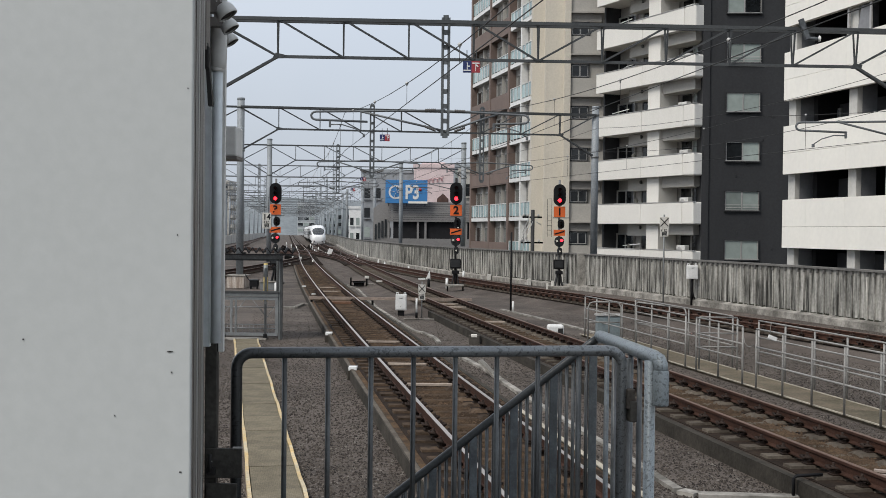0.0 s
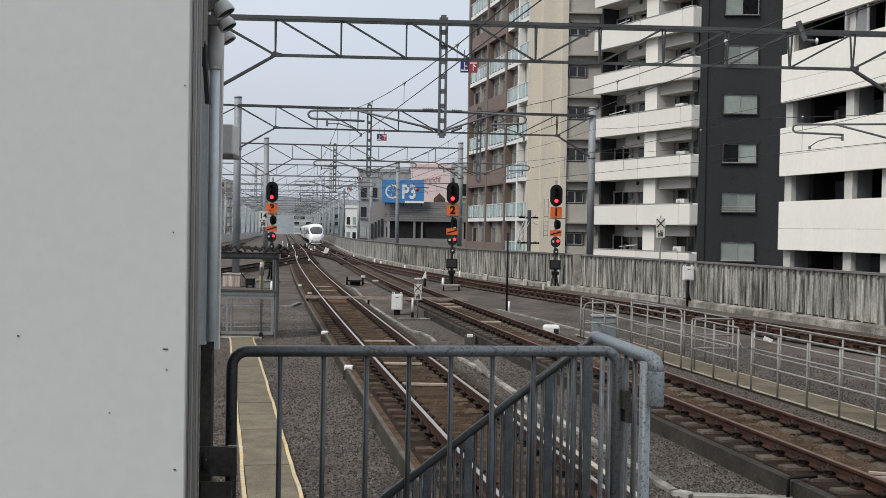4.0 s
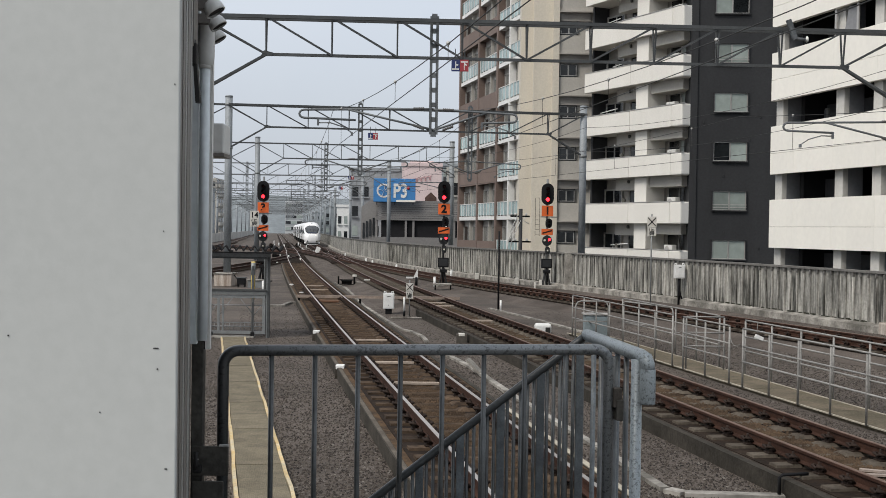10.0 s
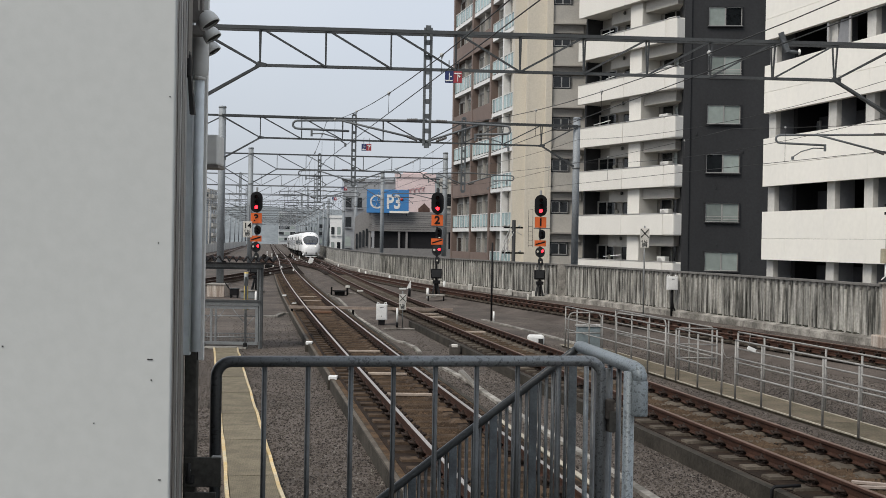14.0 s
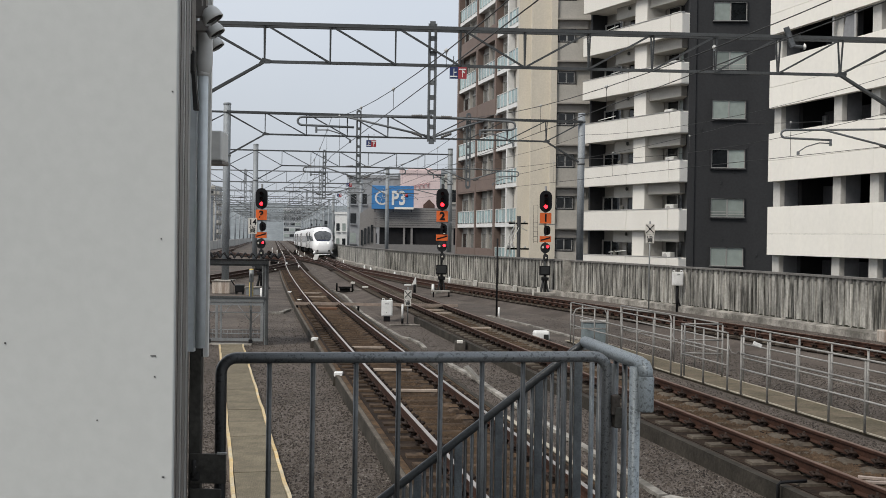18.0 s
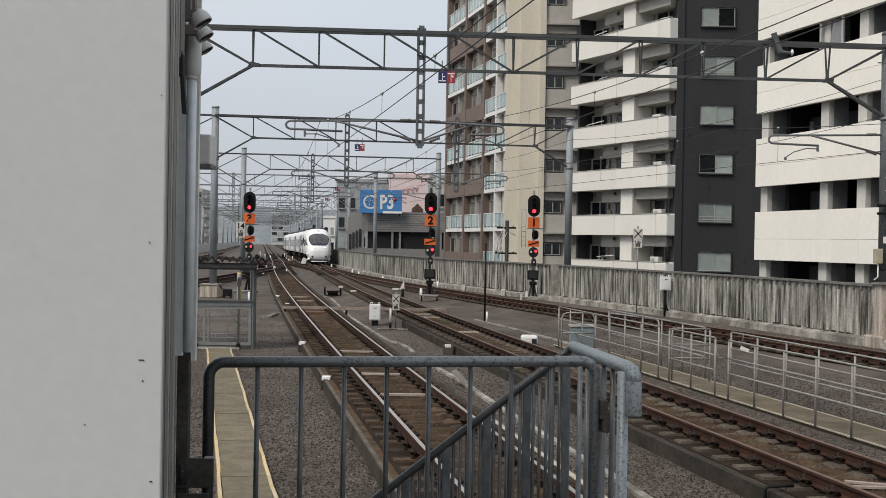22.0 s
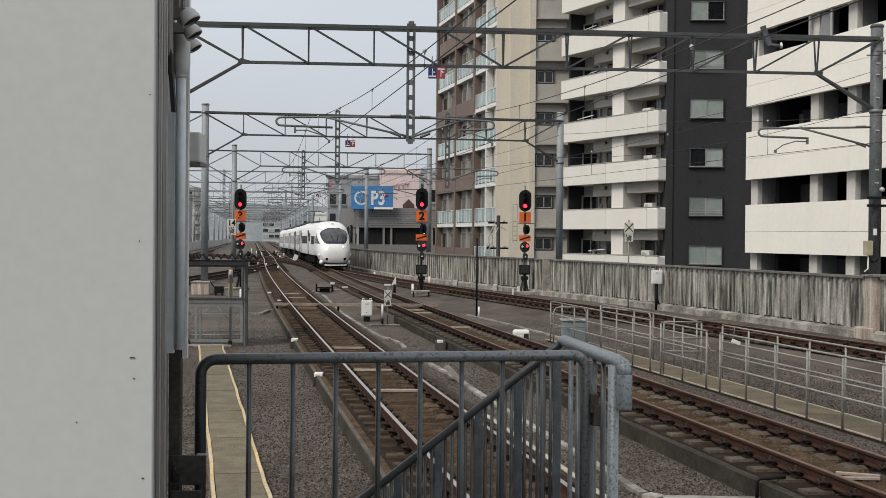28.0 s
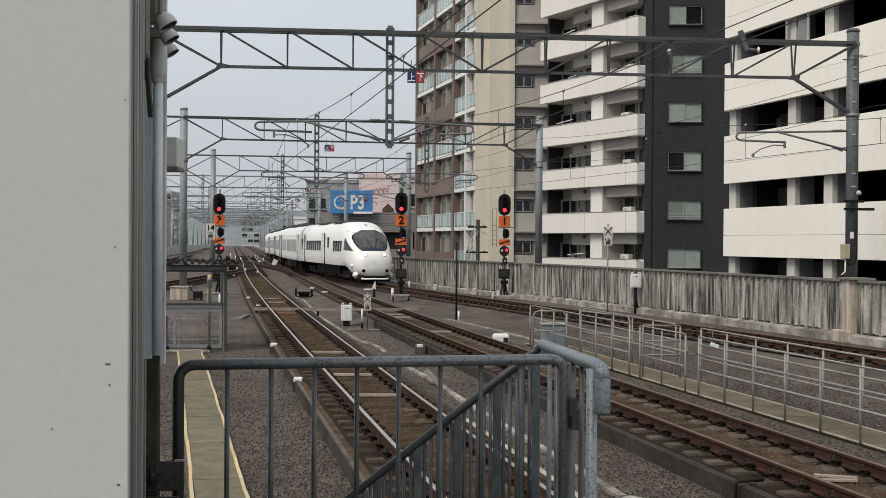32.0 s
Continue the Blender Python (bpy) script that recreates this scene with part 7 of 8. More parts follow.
def signal(x, y, number, extra):
    s = thing("railway_signal", pose(x, y, GROUND), "railway colour-light signal showing red, with orange number %s" % number, "signal", group="railway signals")
    zg = -GROUND
    part("mast", Mesh().tube([(0, 0.12, 0), (0, 0.12, 5.3 + zg)], 0.06, 10), GALV if number != "2" else SIGPLATE, s)
    head = part("signal_head", oval(0.64, 1.13, -0.1, 0.05), BLACK, s, "black oval backboard", pose(0, 0, 4.5 + zg))
    part("rear_case", Mesh().soft_box(-0.2, 0.05, -0.5, 0.2, 0.28, 0.5, 0.04), BLACK, head)
    for i, z in enumerate((0.28, 0.0, -0.28)):
        lamp_unit(head, 0, z, 0.095, i == 2)
    plate = part("number_plate", Mesh().soft_box(-0.3, -0.06, -0.28, 0.3, -0.03, 0.28, 0.01), ORANGE, s, "orange number plate", pose(0.0, 0, 3.62 + zg))
    text_part(number, 0.56, BLACK, plate, pose(0, -0.068, -0.01, 90), {"1": 0.03, "2": 0.04, "3": 0.036}[number])
    part("bracket", Mesh().box(-0.35, 0.0, 3.28 + zg, 0.5, 0.06, 3.33 + zg), GALV, s)
    for i in range(5 if number != "2" else 0):
        part("ladder_rung", Mesh().tube([(-0.62, 0.1, 2.4 + zg + i * 0.25), (-0.4, 0.1, 2.4 + zg + i * 0.25)], 0.009, 5), SIGPLATE, s)
    if number != "2":
        part("ladder_rail", Mesh().tube([(-0.62, 0.1, 2.3 + zg), (-0.62, 0.1, 4.3 + zg), (-0.4, 0.1, 4.3 + zg)], 0.01, 5), SIGPLATE, s)
        part("ladder_rail", Mesh().tube([(-0.4, 0.1, 2.3 + zg), (-0.4, 0.1, 4.3 + zg)], 0.01, 5), SIGPLATE, s)
    # the indicator below: two small lamps, a plate with a slanting bar, and the shunting lamps
    ind = part("route_indicator", oval(0.34, 0.5, -0.12, 0.0), BLACK, s, "", pose(0.08, 0, 2.98 + zg))
    lamp_unit(ind, 0, 0.09, 0.05, False, -0.12)
    lamp_unit(ind, 0, -0.09, 0.05, False, -0.12)
    d = part("diagonal_plate", Mesh().soft_box(-0.3, -0.06, -0.16, 0.3, -0.03, 0.16, 0.008), ORANGE, s, "orange plate with a slanting bar", pose(0.0, 0, 2.52 + zg))
    part("slant_bar", Mesh().bar((-0.25, -0.066, -0.07), (0.25, -0.066, 0.08), 0.07, 0.008, (0, 1, 0)), BLACK, d)
    sh = part("shunt_signal", oval(0.5, 0.55, -0.1, 0.02), SIGPLATE, s, "", pose(0.0, 0, 2.06 + zg))
    lamp_unit(sh, 0.12, 0.06, 0.07, True, -0.1)
    lamp_unit(sh, -0.13, 0.03, 0.06, False, -0.1, True)
    lo = part("low_lamp", oval(0.26, 0.4, -0.1, 0.02), SIGPLATE, s, "", pose(0.03, 0, 1.55 + zg))
    lamp_unit(lo, 0, 0.0, 0.045, False, -0.1, True)
    box = part("junction_box", Mesh().soft_box(-0.28, -0.15, 0.62 + zg, 0.28, 0.1, 1.12 + zg, 0.03), BLACK, s, "black junction box")
    part("box_lid", Mesh().soft_box(-0.22, -0.17, 0.7 + zg, 0.22, -0.15, 1.05 + zg, 0.01), SIGPLATE, box)
    part("cable", Mesh().tube([(0.0, -0.05, 0.62 + zg), (0.1, -0.08, 0.45 + zg), (0.02, -0.06, 0.2 + zg), (0.05, 0.0, 0.0)], 0.045, 8), BLACK, s)
    part("cable_box", Mesh().soft_box(-0.18, -0.15, 0.35 + zg, 0.2, 0.1, 0.52 + zg, 0.02), BLACK, s)
    part("base", Mesh().soft_box(-0.4, -0.35, -0.02, 0.45, 0.4, 0.12, 0.02), PLINTH, s)
    # flared foot of angle steel
    for fx, fy in ((-0.2, -0.16), (0.2, -0.16), (0.2, 0.34), (-0.2, 0.34)):
        part("foot_leg", Mesh().bar((fx, fy, 0.1), (fx * 0.35, 0.09 + (fy - 0.09) * 0.35, 0.78), 0.06, 0.05), SIGPLATE, s)
    part("foot_plate", Mesh().soft_box(-0.26, -0.22, 0.11, 0.26, 0.38, 0.15, 0.008), SIGPLATE, s)
    if number == "2":
        deck = part("stand_deck", Mesh().soft_box(-0.5, -2.9, 0.26, 0.42, -2.3, 0.33, 0.015), PLINTH, s, "pale concrete slab on dark legs")
        for fx, fy in ((-0.42, -2.85), (0.34, -2.85), (-0.42, -2.36), (0.34, -2.36)):
            part("stand_leg", Mesh().box(fx, fy, -0.01, fx + 0.07, fy + 0.06, 0.262), UNDER, deck)
        part("pit_kerb", Mesh().soft_box(0.5, -1.9, -0.02, 1.25, -1.2, 0.1, 0.02), PLINTH, s)
    if number == "1":
        for fx, w, h in ((-0.62, 0.05, 0.3), (-0.34, 0.075, 0.44)):
            part("cable_cabinet", Mesh().soft_box(fx - w, -0.5, -0.01, fx + w, -0.3, h, 0.015), OFFWHITE, s, "small white terminal box")
        part("stand_plinth", Mesh().soft_box(-0.6, -0.62, -0.02, 0.75, 0.45, 0.17, 0.03), PLINTH, s)
    if extra:
        p = part("track_number_plate", Mesh().soft_box(-0.7, -0.085, 2.58 + zg, -0.22, -0.065, 3.44 + zg, 0.008), OFFWHITE, s, "white plate with 14 and a freight mark")
        text_part("14", 0.42, BLACK, p, pose(-0.46, -0.09, 3.2 + zg, 90), 0.02)
        fm = part("freight_mark", freight_mark(0.36), BLACK, p, "", pose(-0.46, -0.09, 2.82 + zg))
    return s


signal(5.5, 62.25, "1", False)
signal(0.08, 61.2, "2", False)
signal(-9.72, 64.4, "3", True)


# ---- signs and boxes ----
def cross_sign(x, y, top, w, label, pole_r=0.03, foot=GROUND):
    s = thing("freight_stop_sign", pose(x, y, foot), label, "sign", group="freight stop signs")
    z = top - foot
    part("pole", Mesh().tube([(0, 0.03, 0), (0, 0.03, z + 0.1)], pole_r, 8), GALV, s)
    b = part("upper_board", Mesh().box(-w / 2, -0.01, z - w * 1.15, w / 2, 0.01, z), OFFWHITE, s, "pale board with a black cross")
    part("cross", Mesh().bar((-w * 0.42, -0.016, z - w * 1.0), (w * 0.42, -0.016, z - w * 0.12), w * 0.1, 0.008, (0, 1, 0)), BLACK, b)
    part("cross", Mesh().bar((-w * 0.42, -0.0175, z - w * 0.12), (w * 0.42, -0.0175, z - w * 1.0), w * 0.1, 0.008, (0, 1, 0)), BLACK, b)
    c = part("lower_board", Mesh().box(-w * 0.45, -0.01, z - w * 2.1, w * 0.45, 0.01, z - w * 1.18), OFFWHITE, s, "pale board with a black freight mark")
    part("freight_mark", freight_mark(w * 0.75), BLACK, c, "", pose(0, -0.016, z - w * 1.64))
    return s


cross_sign(8.35, 47.3, 3.2, 0.37, "pale freight stop sign with a black cross on a tall pole")
cross_sign(-1.08, 40.4, 0.72, 0.25, "pale freight stop sign with a black cross on a short pole", 0.02)

wb = thing("relay_box", pose(-1.83, 41.4, GROUND), "white steel relay box on a black foot between the tracks", "box")
part("foot", Mesh().soft_box(-0.1131, -0.087, 0, 0.1131, 0.1044, 0.2175, 0.0174), BLACK, wb)
part("body", Mesh().soft_box(-0.1914, -0.1392, 0.1914, 0.1914, 0.1392, 0.7395, 0.013), WHITE, wb)
part("door", Mesh().soft_box(-0.1653, -0.1496, 0.2262, 0.1653, -0.1392, 0.7047, 0.0052), WHITE, wb)
part("label_bar", Mesh().box(-0.0609, -0.1531, 0.609, 0.0696, -0.1496, 0.6308), EDGE_D, wb)
part("keyhole", Mesh().box(-0.013, -0.1531, 0.3132, 0.013, -0.1496, 0.3393), EDGE_D, wb)
for x in (-0.1305, 0.1305):
    part("lifting_eye", Mesh().tube([(x - 0.0348, 0, 0.7395), (x - 0.0261, 0, 0.8004), (x + 0.0261, 0, 0.8004), (x + 0.0348, 0, 0.7395)], 0.0157, 6), WHITE, wb)

jx, jy = 9.88, 49.3
jb = thing("wall_box", pose(jx, jy, GROUND), "pale blue-white junction box on a stand by the wall", "box")
part("body", Mesh().soft_box(-0.215, -0.15, 1.1, 0.215, 0.12, 1.66, 0.015), WHITE, jb)
part("door", Mesh().soft_box(-0.18, -0.162, 1.14, 0.18, -0.15, 1.62, 0.006), WHITE, jb)
part("label_bar", Mesh().box(-0.05, -0.167, 1.54, 0.06, -0.162, 1.565), EDGE_D, jb)
part("foot", Mesh().tube([(0, 0, 0), (0, 0, 1.12)], 0.06, 8), BLACK, jb)
part("cable", Mesh().tube([(0, -0.05, 1.1), (-0.02, -0.08, 0.7), (0.05, -0.06, 0.4), (0.2, 0, 0.05)], 0.035, 6), BLACK, jb)
for x in (-0.16, 0.16):
    part("lifting_eye", Mesh().tube([(x - 0.04, 0, 1.66), (x - 0.03, 0, 1.72), (x + 0.03, 0, 1.72), (x + 0.04, 0, 1.66)], 0.018, 6), WHITE, jb)

sk = thing("marker_stake", pose(-1.26, 40.45, GROUND), "short white marker stake with a black foot by the relay box", "marker", group="marker stakes")
part("stake", Mesh().tube([(0, 0, 0.18), (0, 0, 0.66)], 0.035, 10), WHITE, sk)
part("foot", Mesh().tube([(0, 0, 0), (0, 0, 0.18)], 0.042, 10), BLACK, sk)
gc = thing("ground_cable", pose(-1.65, 39.4, GROUND), "thin pale cable duct lying across the gravel", "cable duct")
part("duct", Mesh().tube([(0, 0, 0.03), (0.6, -0.02, 0.035), (1.3, 0.03, 0.03), (2.2, 0.0, 0.03)], 0.022, 6), PLINTH, gc)
hp = thing("hung_plate", pose(5.74, 21.66, 0.7, 0, 22, 0), "small white plate hung on the pipe railing", "plate")
part("plate", Mesh().soft_box(0.0, -0.01, -0.035, 0.17, 0.01, 0.035, 0.006), WHITE, hp)
part("chain", Mesh().tube([(0.02, 0, 0.05), (-0.02, 0, 0.16), (-0.05, 0, 0.26)], 0.006, 5), PIPE, hp)

bp = thing("thin_pole", pose(2.12, 44.0, GROUND), "thin black pole standing in the gravel", "pole")
part("pole", Mesh().tube([(0, 0, 0), (0, 0, 2.95)], 0.035, 8), BLACK, bp)
part("white_foot", Mesh().tube([(0.07, -0.4, 0), (0.07, -0.4, 0.42)], 0.035, 8), WHITE, bp)

# concrete stump with a dark patch on its face, between the tracks
ws = thing("cable_stump", pose(2.96, 34.4, GROUND), "white rounded cable stump with a dark patch on its face", "cable cover")
part("shell", Mesh().soft_box(-0.24, -0.2, 0, 0.24, 0.2, 0.3, 0.07), WHITE, ws)
part("mouth", Mesh().box(0.06, -0.212, 0.02, 0.2, -0.19, 0.2), EDGE_D, ws)

# white point marker like an arrow head
am = thing("point_marker", pose(-1.38, 62.8, GROUND), "white point marker with a triangular top on a black foot", "marker")
part("arrow", Mesh().prism([(-0.12, 0.4), (0.14, 0.4), (0.12, 0.84), (0.09, 0.86)], -0.02, 0.02), WHITE, am)
part("foot", Mesh().tube([(0.05, 0, 0), (0.05, 0, 0.45)], 0.07, 8), BLACK, am)
part("arm", Mesh().box(-0.5, -0.04, 0.38, -0.13, 0.04, 0.46), WHITE, am)
for x, y, h in ((-0.35, 61.0, 0.52), (0.6, 73.0, 0.5), (-3.2, 84.0, 0.45), (-6.4, 100.5, 0.45), (-5.6, 96.0, 0.4), (-9.6, 118.0, 0.5), (-7.95, 53.0, 0.55), (-17.2, 146.0, 0.5), (-21.8, 164.0, 0.6), (-25.0, 182.0, 0.6), (-19.2, 168.0, 0.5), (-29.0, 205.0, 0.7), (-23.0, 190.0, 0.6), (-14.2, 110.0, 0.4), (-11.9, 100.0, 0.4)):
    m = thing("marker_stake", pose(x, y, GROUND), "short white marker stake in the gravel", "marker", group="marker stakes")
    part("stake", Mesh().tube([(0, 0, 0), (0, 0, h)], 0.07, 10), WHITE, m)
    part("cap", Mesh().lathe([(0.0, 0.04), (0.05, 0.03), (0.072, 0.0), (0.072, -0.03)], (0, 0, h), "z", 10), WHITE, m)
ib = thing("impedance_bond", pose(-5.35, 62.0, GROUND), "dark steel bond case in a frame between the rails", "track equipment")
part("case", Mesh().soft_box(0.15, -0.2, 0.05, 0.65, 0.3, 0.24, 0.03), UNDER, ib)
for x in (0.0, 0.8):
    part("frame_post", Mesh().box(x - 0.025, -0.3, 0, x + 0.025, -0.24, 0.32), UNDER, ib)
part("frame_bar", Mesh().box(-0.025, -0.3, 0.28, 0.825, -0.24, 0.32), UNDER, ib)
part("lid", Mesh().soft_box(0.1, -0.25, 0.22, 0.7, 0.32, 0.3, 0.02), DARKST, ib)
part("frame_bar", Mesh().box(-0.025, -0.3, 0.05, 0.825, -0.25, 0.09), UNDER, ib)
part("frame_post", Mesh().tube([(0.0, -0.34, 0), (0.0, -0.34, 0.5)], 0.045, 8), UNDER, ib)
part("frame_post", Mesh().tube([(0.82, -0.34, 0), (0.82, -0.34, 0.46)], 0.05, 8), UNDER, ib)
part("post_cap", Mesh().soft_box(0.72, -0.42, 0.46, 0.94, -0.26, 0.58, 0.02), OFFWHITE, ib, "white cap block")
part("terminal_box", Mesh().soft_box(1.32, -0.1, 0.0, 1.6, 0.15, 0.26, 0.02), UNDER, ib)
part("terminal_lid", Mesh().soft_box(1.3, -0.12, 0.26, 1.62, 0.17, 0.34, 0.02), OFFWHITE, ib, "white terminal lid")
for pts in ([(0.8, -0.2, 0.12), (1.0, -0.34, 0.2), (1.25, -0.3, 0.14), (1.6, -0.1, 0.06)], [(0.8, -0.34, 0.05), (1.1, -0.5, 0.06), (1.5, -0.45, 0.05), (1.75, -0.2, 0.04)], [(0.0, -0.3, 0.08), (-0.3, -0.1, 0.14), (-0.65, 0.5, 0.1), (-1.0, 0.9, 0.05)], [(0.0, -0.36, 0.05), (-0.4, -0.5, 0.06), (-0.9, -0.3, 0.05)]):
    part("cable", Mesh().tube(pts, 0.035, 6), PLINTH, ib, "pale bond cable")
tb = thing("point_indicator", pose(-13.2, 126, GROUND), "tilted white indicator board on a stand", "sign")
part("board", Mesh().bar((-0.1, 0, 0.35), (0.14, 0, 0.95), 0.06, 0.46, (0.9, 0, -0.3)), WHITE, tb)
part("stand", Mesh().soft_box(-0.5, -0.2, 0, 0.4, 0.2, 0.3, 0.03), UNDER, tb)

# ---- cable troughs, covers and ties ----
def trough(pts, w, label, lift=0.05, n=1.0):
    t = thing("cable_trough", pose(pts[0][0], pts[0][1], GROUND), label, "cable trough", group="cable troughs")
    o = Vector((*pts[0], 0))
    for a, b in zip(pts[:-1], pts[1:]):
        a, b = Vector((*a, 0)) - o, Vector((*b, 0)) - o
        k = max(1, round((b - a).length / n))
        for i in range(k):
            p, q = a + (b - a) * (i / k), a + (b - a) * ((i + 0.985) / k)
            part("cover", Mesh().bar(p + Vector((0, 0, lift / 2)), q + Vector((0, 0, lift / 2)), w, lift + 0.01 * (i % 2)), PLINTH, t)
    return t


trough([(-6.05, 64.6), (-4.73, 58.8), (-2.92, 45.1), (-1.87, 38.9), (-1.14, 34.8), (-0.84, 34.2), (-0.52, 32.7), (-0.36, 31.2)], 0.11, "line of pale concrete trough covers beside the track")
trough([(0.0, 28.6), (0.67, 25.5), (1.25, 21.5), (2.17, 16.2), (2.6, 13.6)], 0.115, "line of pale concrete trough covers beside the track")
trough([(2.62, 13.55), (2.78, 13.38), (3.9, 13.3)], 0.17, "bent line of pale concrete trough covers")
trough([(1.85, 45.0), (3.0, 40.5), (4.4, 34.0)], 0.14, "narrow concrete trough that runs to the walkway", 0.04)
trough([(-6.5, 44.4), (-5.95, 44.5), (-5.9, 46.3), (-5.6, 46.4)], 0.16, "stepped end of a pale concrete cable trough", 0.08, 0.6)
for x, y in ((-12.6, 122.0), (-13.3, 128.5), (-9.1, 104.0), (-15.6, 140.0), (-13.6, 138.0), (-16.5, 118.0), (-13.2, 92.0), (-21.2, 152.0), (-19.0, 158.0), (-24.5, 170.0), (-21.5, 176.0), (-27.0, 188.0), (-23.8, 196.0), (-20.6, 160.0), (-17.9, 150.0)):
    pm = thing("point_machine", pose(x, y, GROUND), "low dark point machine beside the turnout", "point machine", group="point machines")
    part("case", Mesh().soft_box(-0.35, -0.25, 0, 0.35, 0.25, 0.3, 0.04), UNDER, pm)
    part("motor", Mesh().soft_box(-0.3, -0.2, 0.28, 0.05, 0.2, 0.45, 0.04), RUST_DARK, pm)
    part("rod", Mesh().tube([(0.35, 0, 0.15), (1.1, 0.05, 0.2)], 0.03, 6), RUST, pm)
    part("label_stub", Mesh().soft_box(0.38, -0.1, 0.0, 0.52, 0.05, 0.3, 0.01), WHITE, pm)
dl = thing("lifted_cover", pose(0.68, 24.4, GROUND), "loose concrete cover tilted on the trough", "cable cover")
part("cover", Mesh().bar((-0.12, 0.05, 0.31), (0.17, -0.08, 0.03), 0.2, 0.045), PLINTH, dl)
DUCT = surf("dull_brown_duct", (0.29, 0.228, 0.185), 0.8, var=0.3, scale=4, fine=30, bump=0.1)
dc = thing("cross_duct", pose(-5.5, 45.08, GROUND), "slim dull brown cable duct laid across the tracks", "cable duct")
for i in range(6):
    part("duct", Mesh().box(i * 1.035, -0.07, 0.325, i * 1.035 + 1.025, 0.07, 0.425), DUCT, dc)
for x in (0.1, 0.62, 1.62, 2.42, 4.35, 6.05):
    part("support", Mesh().box(x - 0.04, -0.04, 0, x + 0.04, 0.04, 0.3), UNDER, dc)
PALE_TIE = surf("pale_tie_board", (0.4, 0.33, 0.27), 0.85, var=0.3, scale=4, fine=30, bump=0.1)
for fx, ys, mt in ((track_one, (21.0, 24.2, 29.0, 52.5, 56.0), KERB), (track_two, (35.8, 42.5, 44.2), KERB)):
    for y in ys:
        t = thing("tie_bar", pose(fx(y), y, -0.2), "pale cross board between the rails", "cross board", group="cross boards")
        part("bar", Mesh().soft_box(-0.46, -0.035, 0.0, 0.46, 0.035, 0.05, 0.008), PALE_TIE, t)
for x, y in ((-3.28, 31.3), (-1.98, 23.5), (-5.9, 50.0), (-7.2, 57.0)):
    t = thing("kerb_block", pose(x, y, GROUND), "white-topped concrete block on the track kerb", "kerb block", group="kerb blocks")
    part("block", Mesh().soft_box(-0.1, -0.12, 0, 0.1, 0.12, 0.23, 0.01), BEDEDGE, t)
    part("white_top", Mesh().soft_box(-0.085, -0.125, 0.19, 0.085, 0.1, 0.27, 0.01), WHITE, t)
for x, y in ((0.55, 31.2),):
    t = thing("kerb_block", pose(x, y, GROUND), "white-topped concrete block on the track kerb", "kerb block", group="kerb blocks")
    part("block", Mesh().soft_box(-0.14, -0.12, 0, 0.14, 0.12, 0.24, 0.01), KERB, t)
    part("white_top", Mesh().soft_box(-0.08, -0.125, 0.19, 0.08, 0.1, 0.26, 0.01), OFFWHITE, t)
wd = thing("timber_boards", pose(track_one(44.0), 44.0, -0.2), "brown timber boards lying between the rails", "timber")
for i in range(2):
    part("board", Mesh().box(-0.4, i * 0.3, 0, 0.35, i * 0.3 + 0.24, 0.07), surf("old_timber", (0.17, 0.095, 0.06), 0.9, var=0.3, scale=4, fine=30), wd)
pb = thing("loose_boards", pose(track_two(13.45) + 0.02, 13.45, -0.2, 0, 0, -8), "pale flat boards lying between the rusty rails", "boards")
for i in range(2):
    part("board", Mesh().bar((-0.3 + 0.1 * i, i * 0.2, 0.03 + 0.02 * i), (0.24 + 0.04 * i, i * 0.15, 0.035), 0.075, 0.025), surf("pale_timber", (0.33, 0.27, 0.23), 0.8, var=0.2, scale=4, fine=30), pb)
dp = thing("drain_pipe", pose(3.83, 13.3, GROUND), "thin black bent drain pipe at the track kerb", "pipe")
part("pipe", Mesh().tube([(0, 0, 0), (0, 0, 0.24), (0.03, 0, 0.27), (0.35, 0.1, 0.27)], 0.02, 6), BLACK, dp)

# pole with wires behind the wall
up = thing("utility_pole", pose(4.78, 72.5, -9.0), "dark utility pole with insulators and slack pale cables", "utility pole")
part("pole", Mesh().tube([(0, 0, 0), (0, 0, 12.9)], 0.12, 10), SIGPLATE, up)
for z, w in ((12.45, 0.62), (10.9, 0.7), (10.2, 0.6)):
    part("cross_arm", Mesh().box(-w, -0.06, z - 0.05, w * 0.9, 0.06, z + 0.05), UNDER, up)
    for x in (-w * 0.9, -0.3, 0.55 * w):
        part("insulator", Mesh().lathe([(0.02, 0), (0.07, 0.03), (0.07, 0.1), (0.03, 0.16)], (x, 0, z + 0.04), "z", 8), CERAMIC, up)
for x0, z0, x1, z1 in ((-0.1, 12.3, -0.85, 9.7), (-0.2, 12.5, -0.5, 10.6), (0.0, 12.2, -0.65, 9.5), (0.3, 12.4, 0.5, 12.0)):
    part("cable", Mesh().tube([(x0, -0.1, z0), ((x0 + x1) / 2 - 0.25, -0.1, (z0 + z1) / 2), (x1, -0.1, z1)], 0.025, 5), CERAMIC, up)
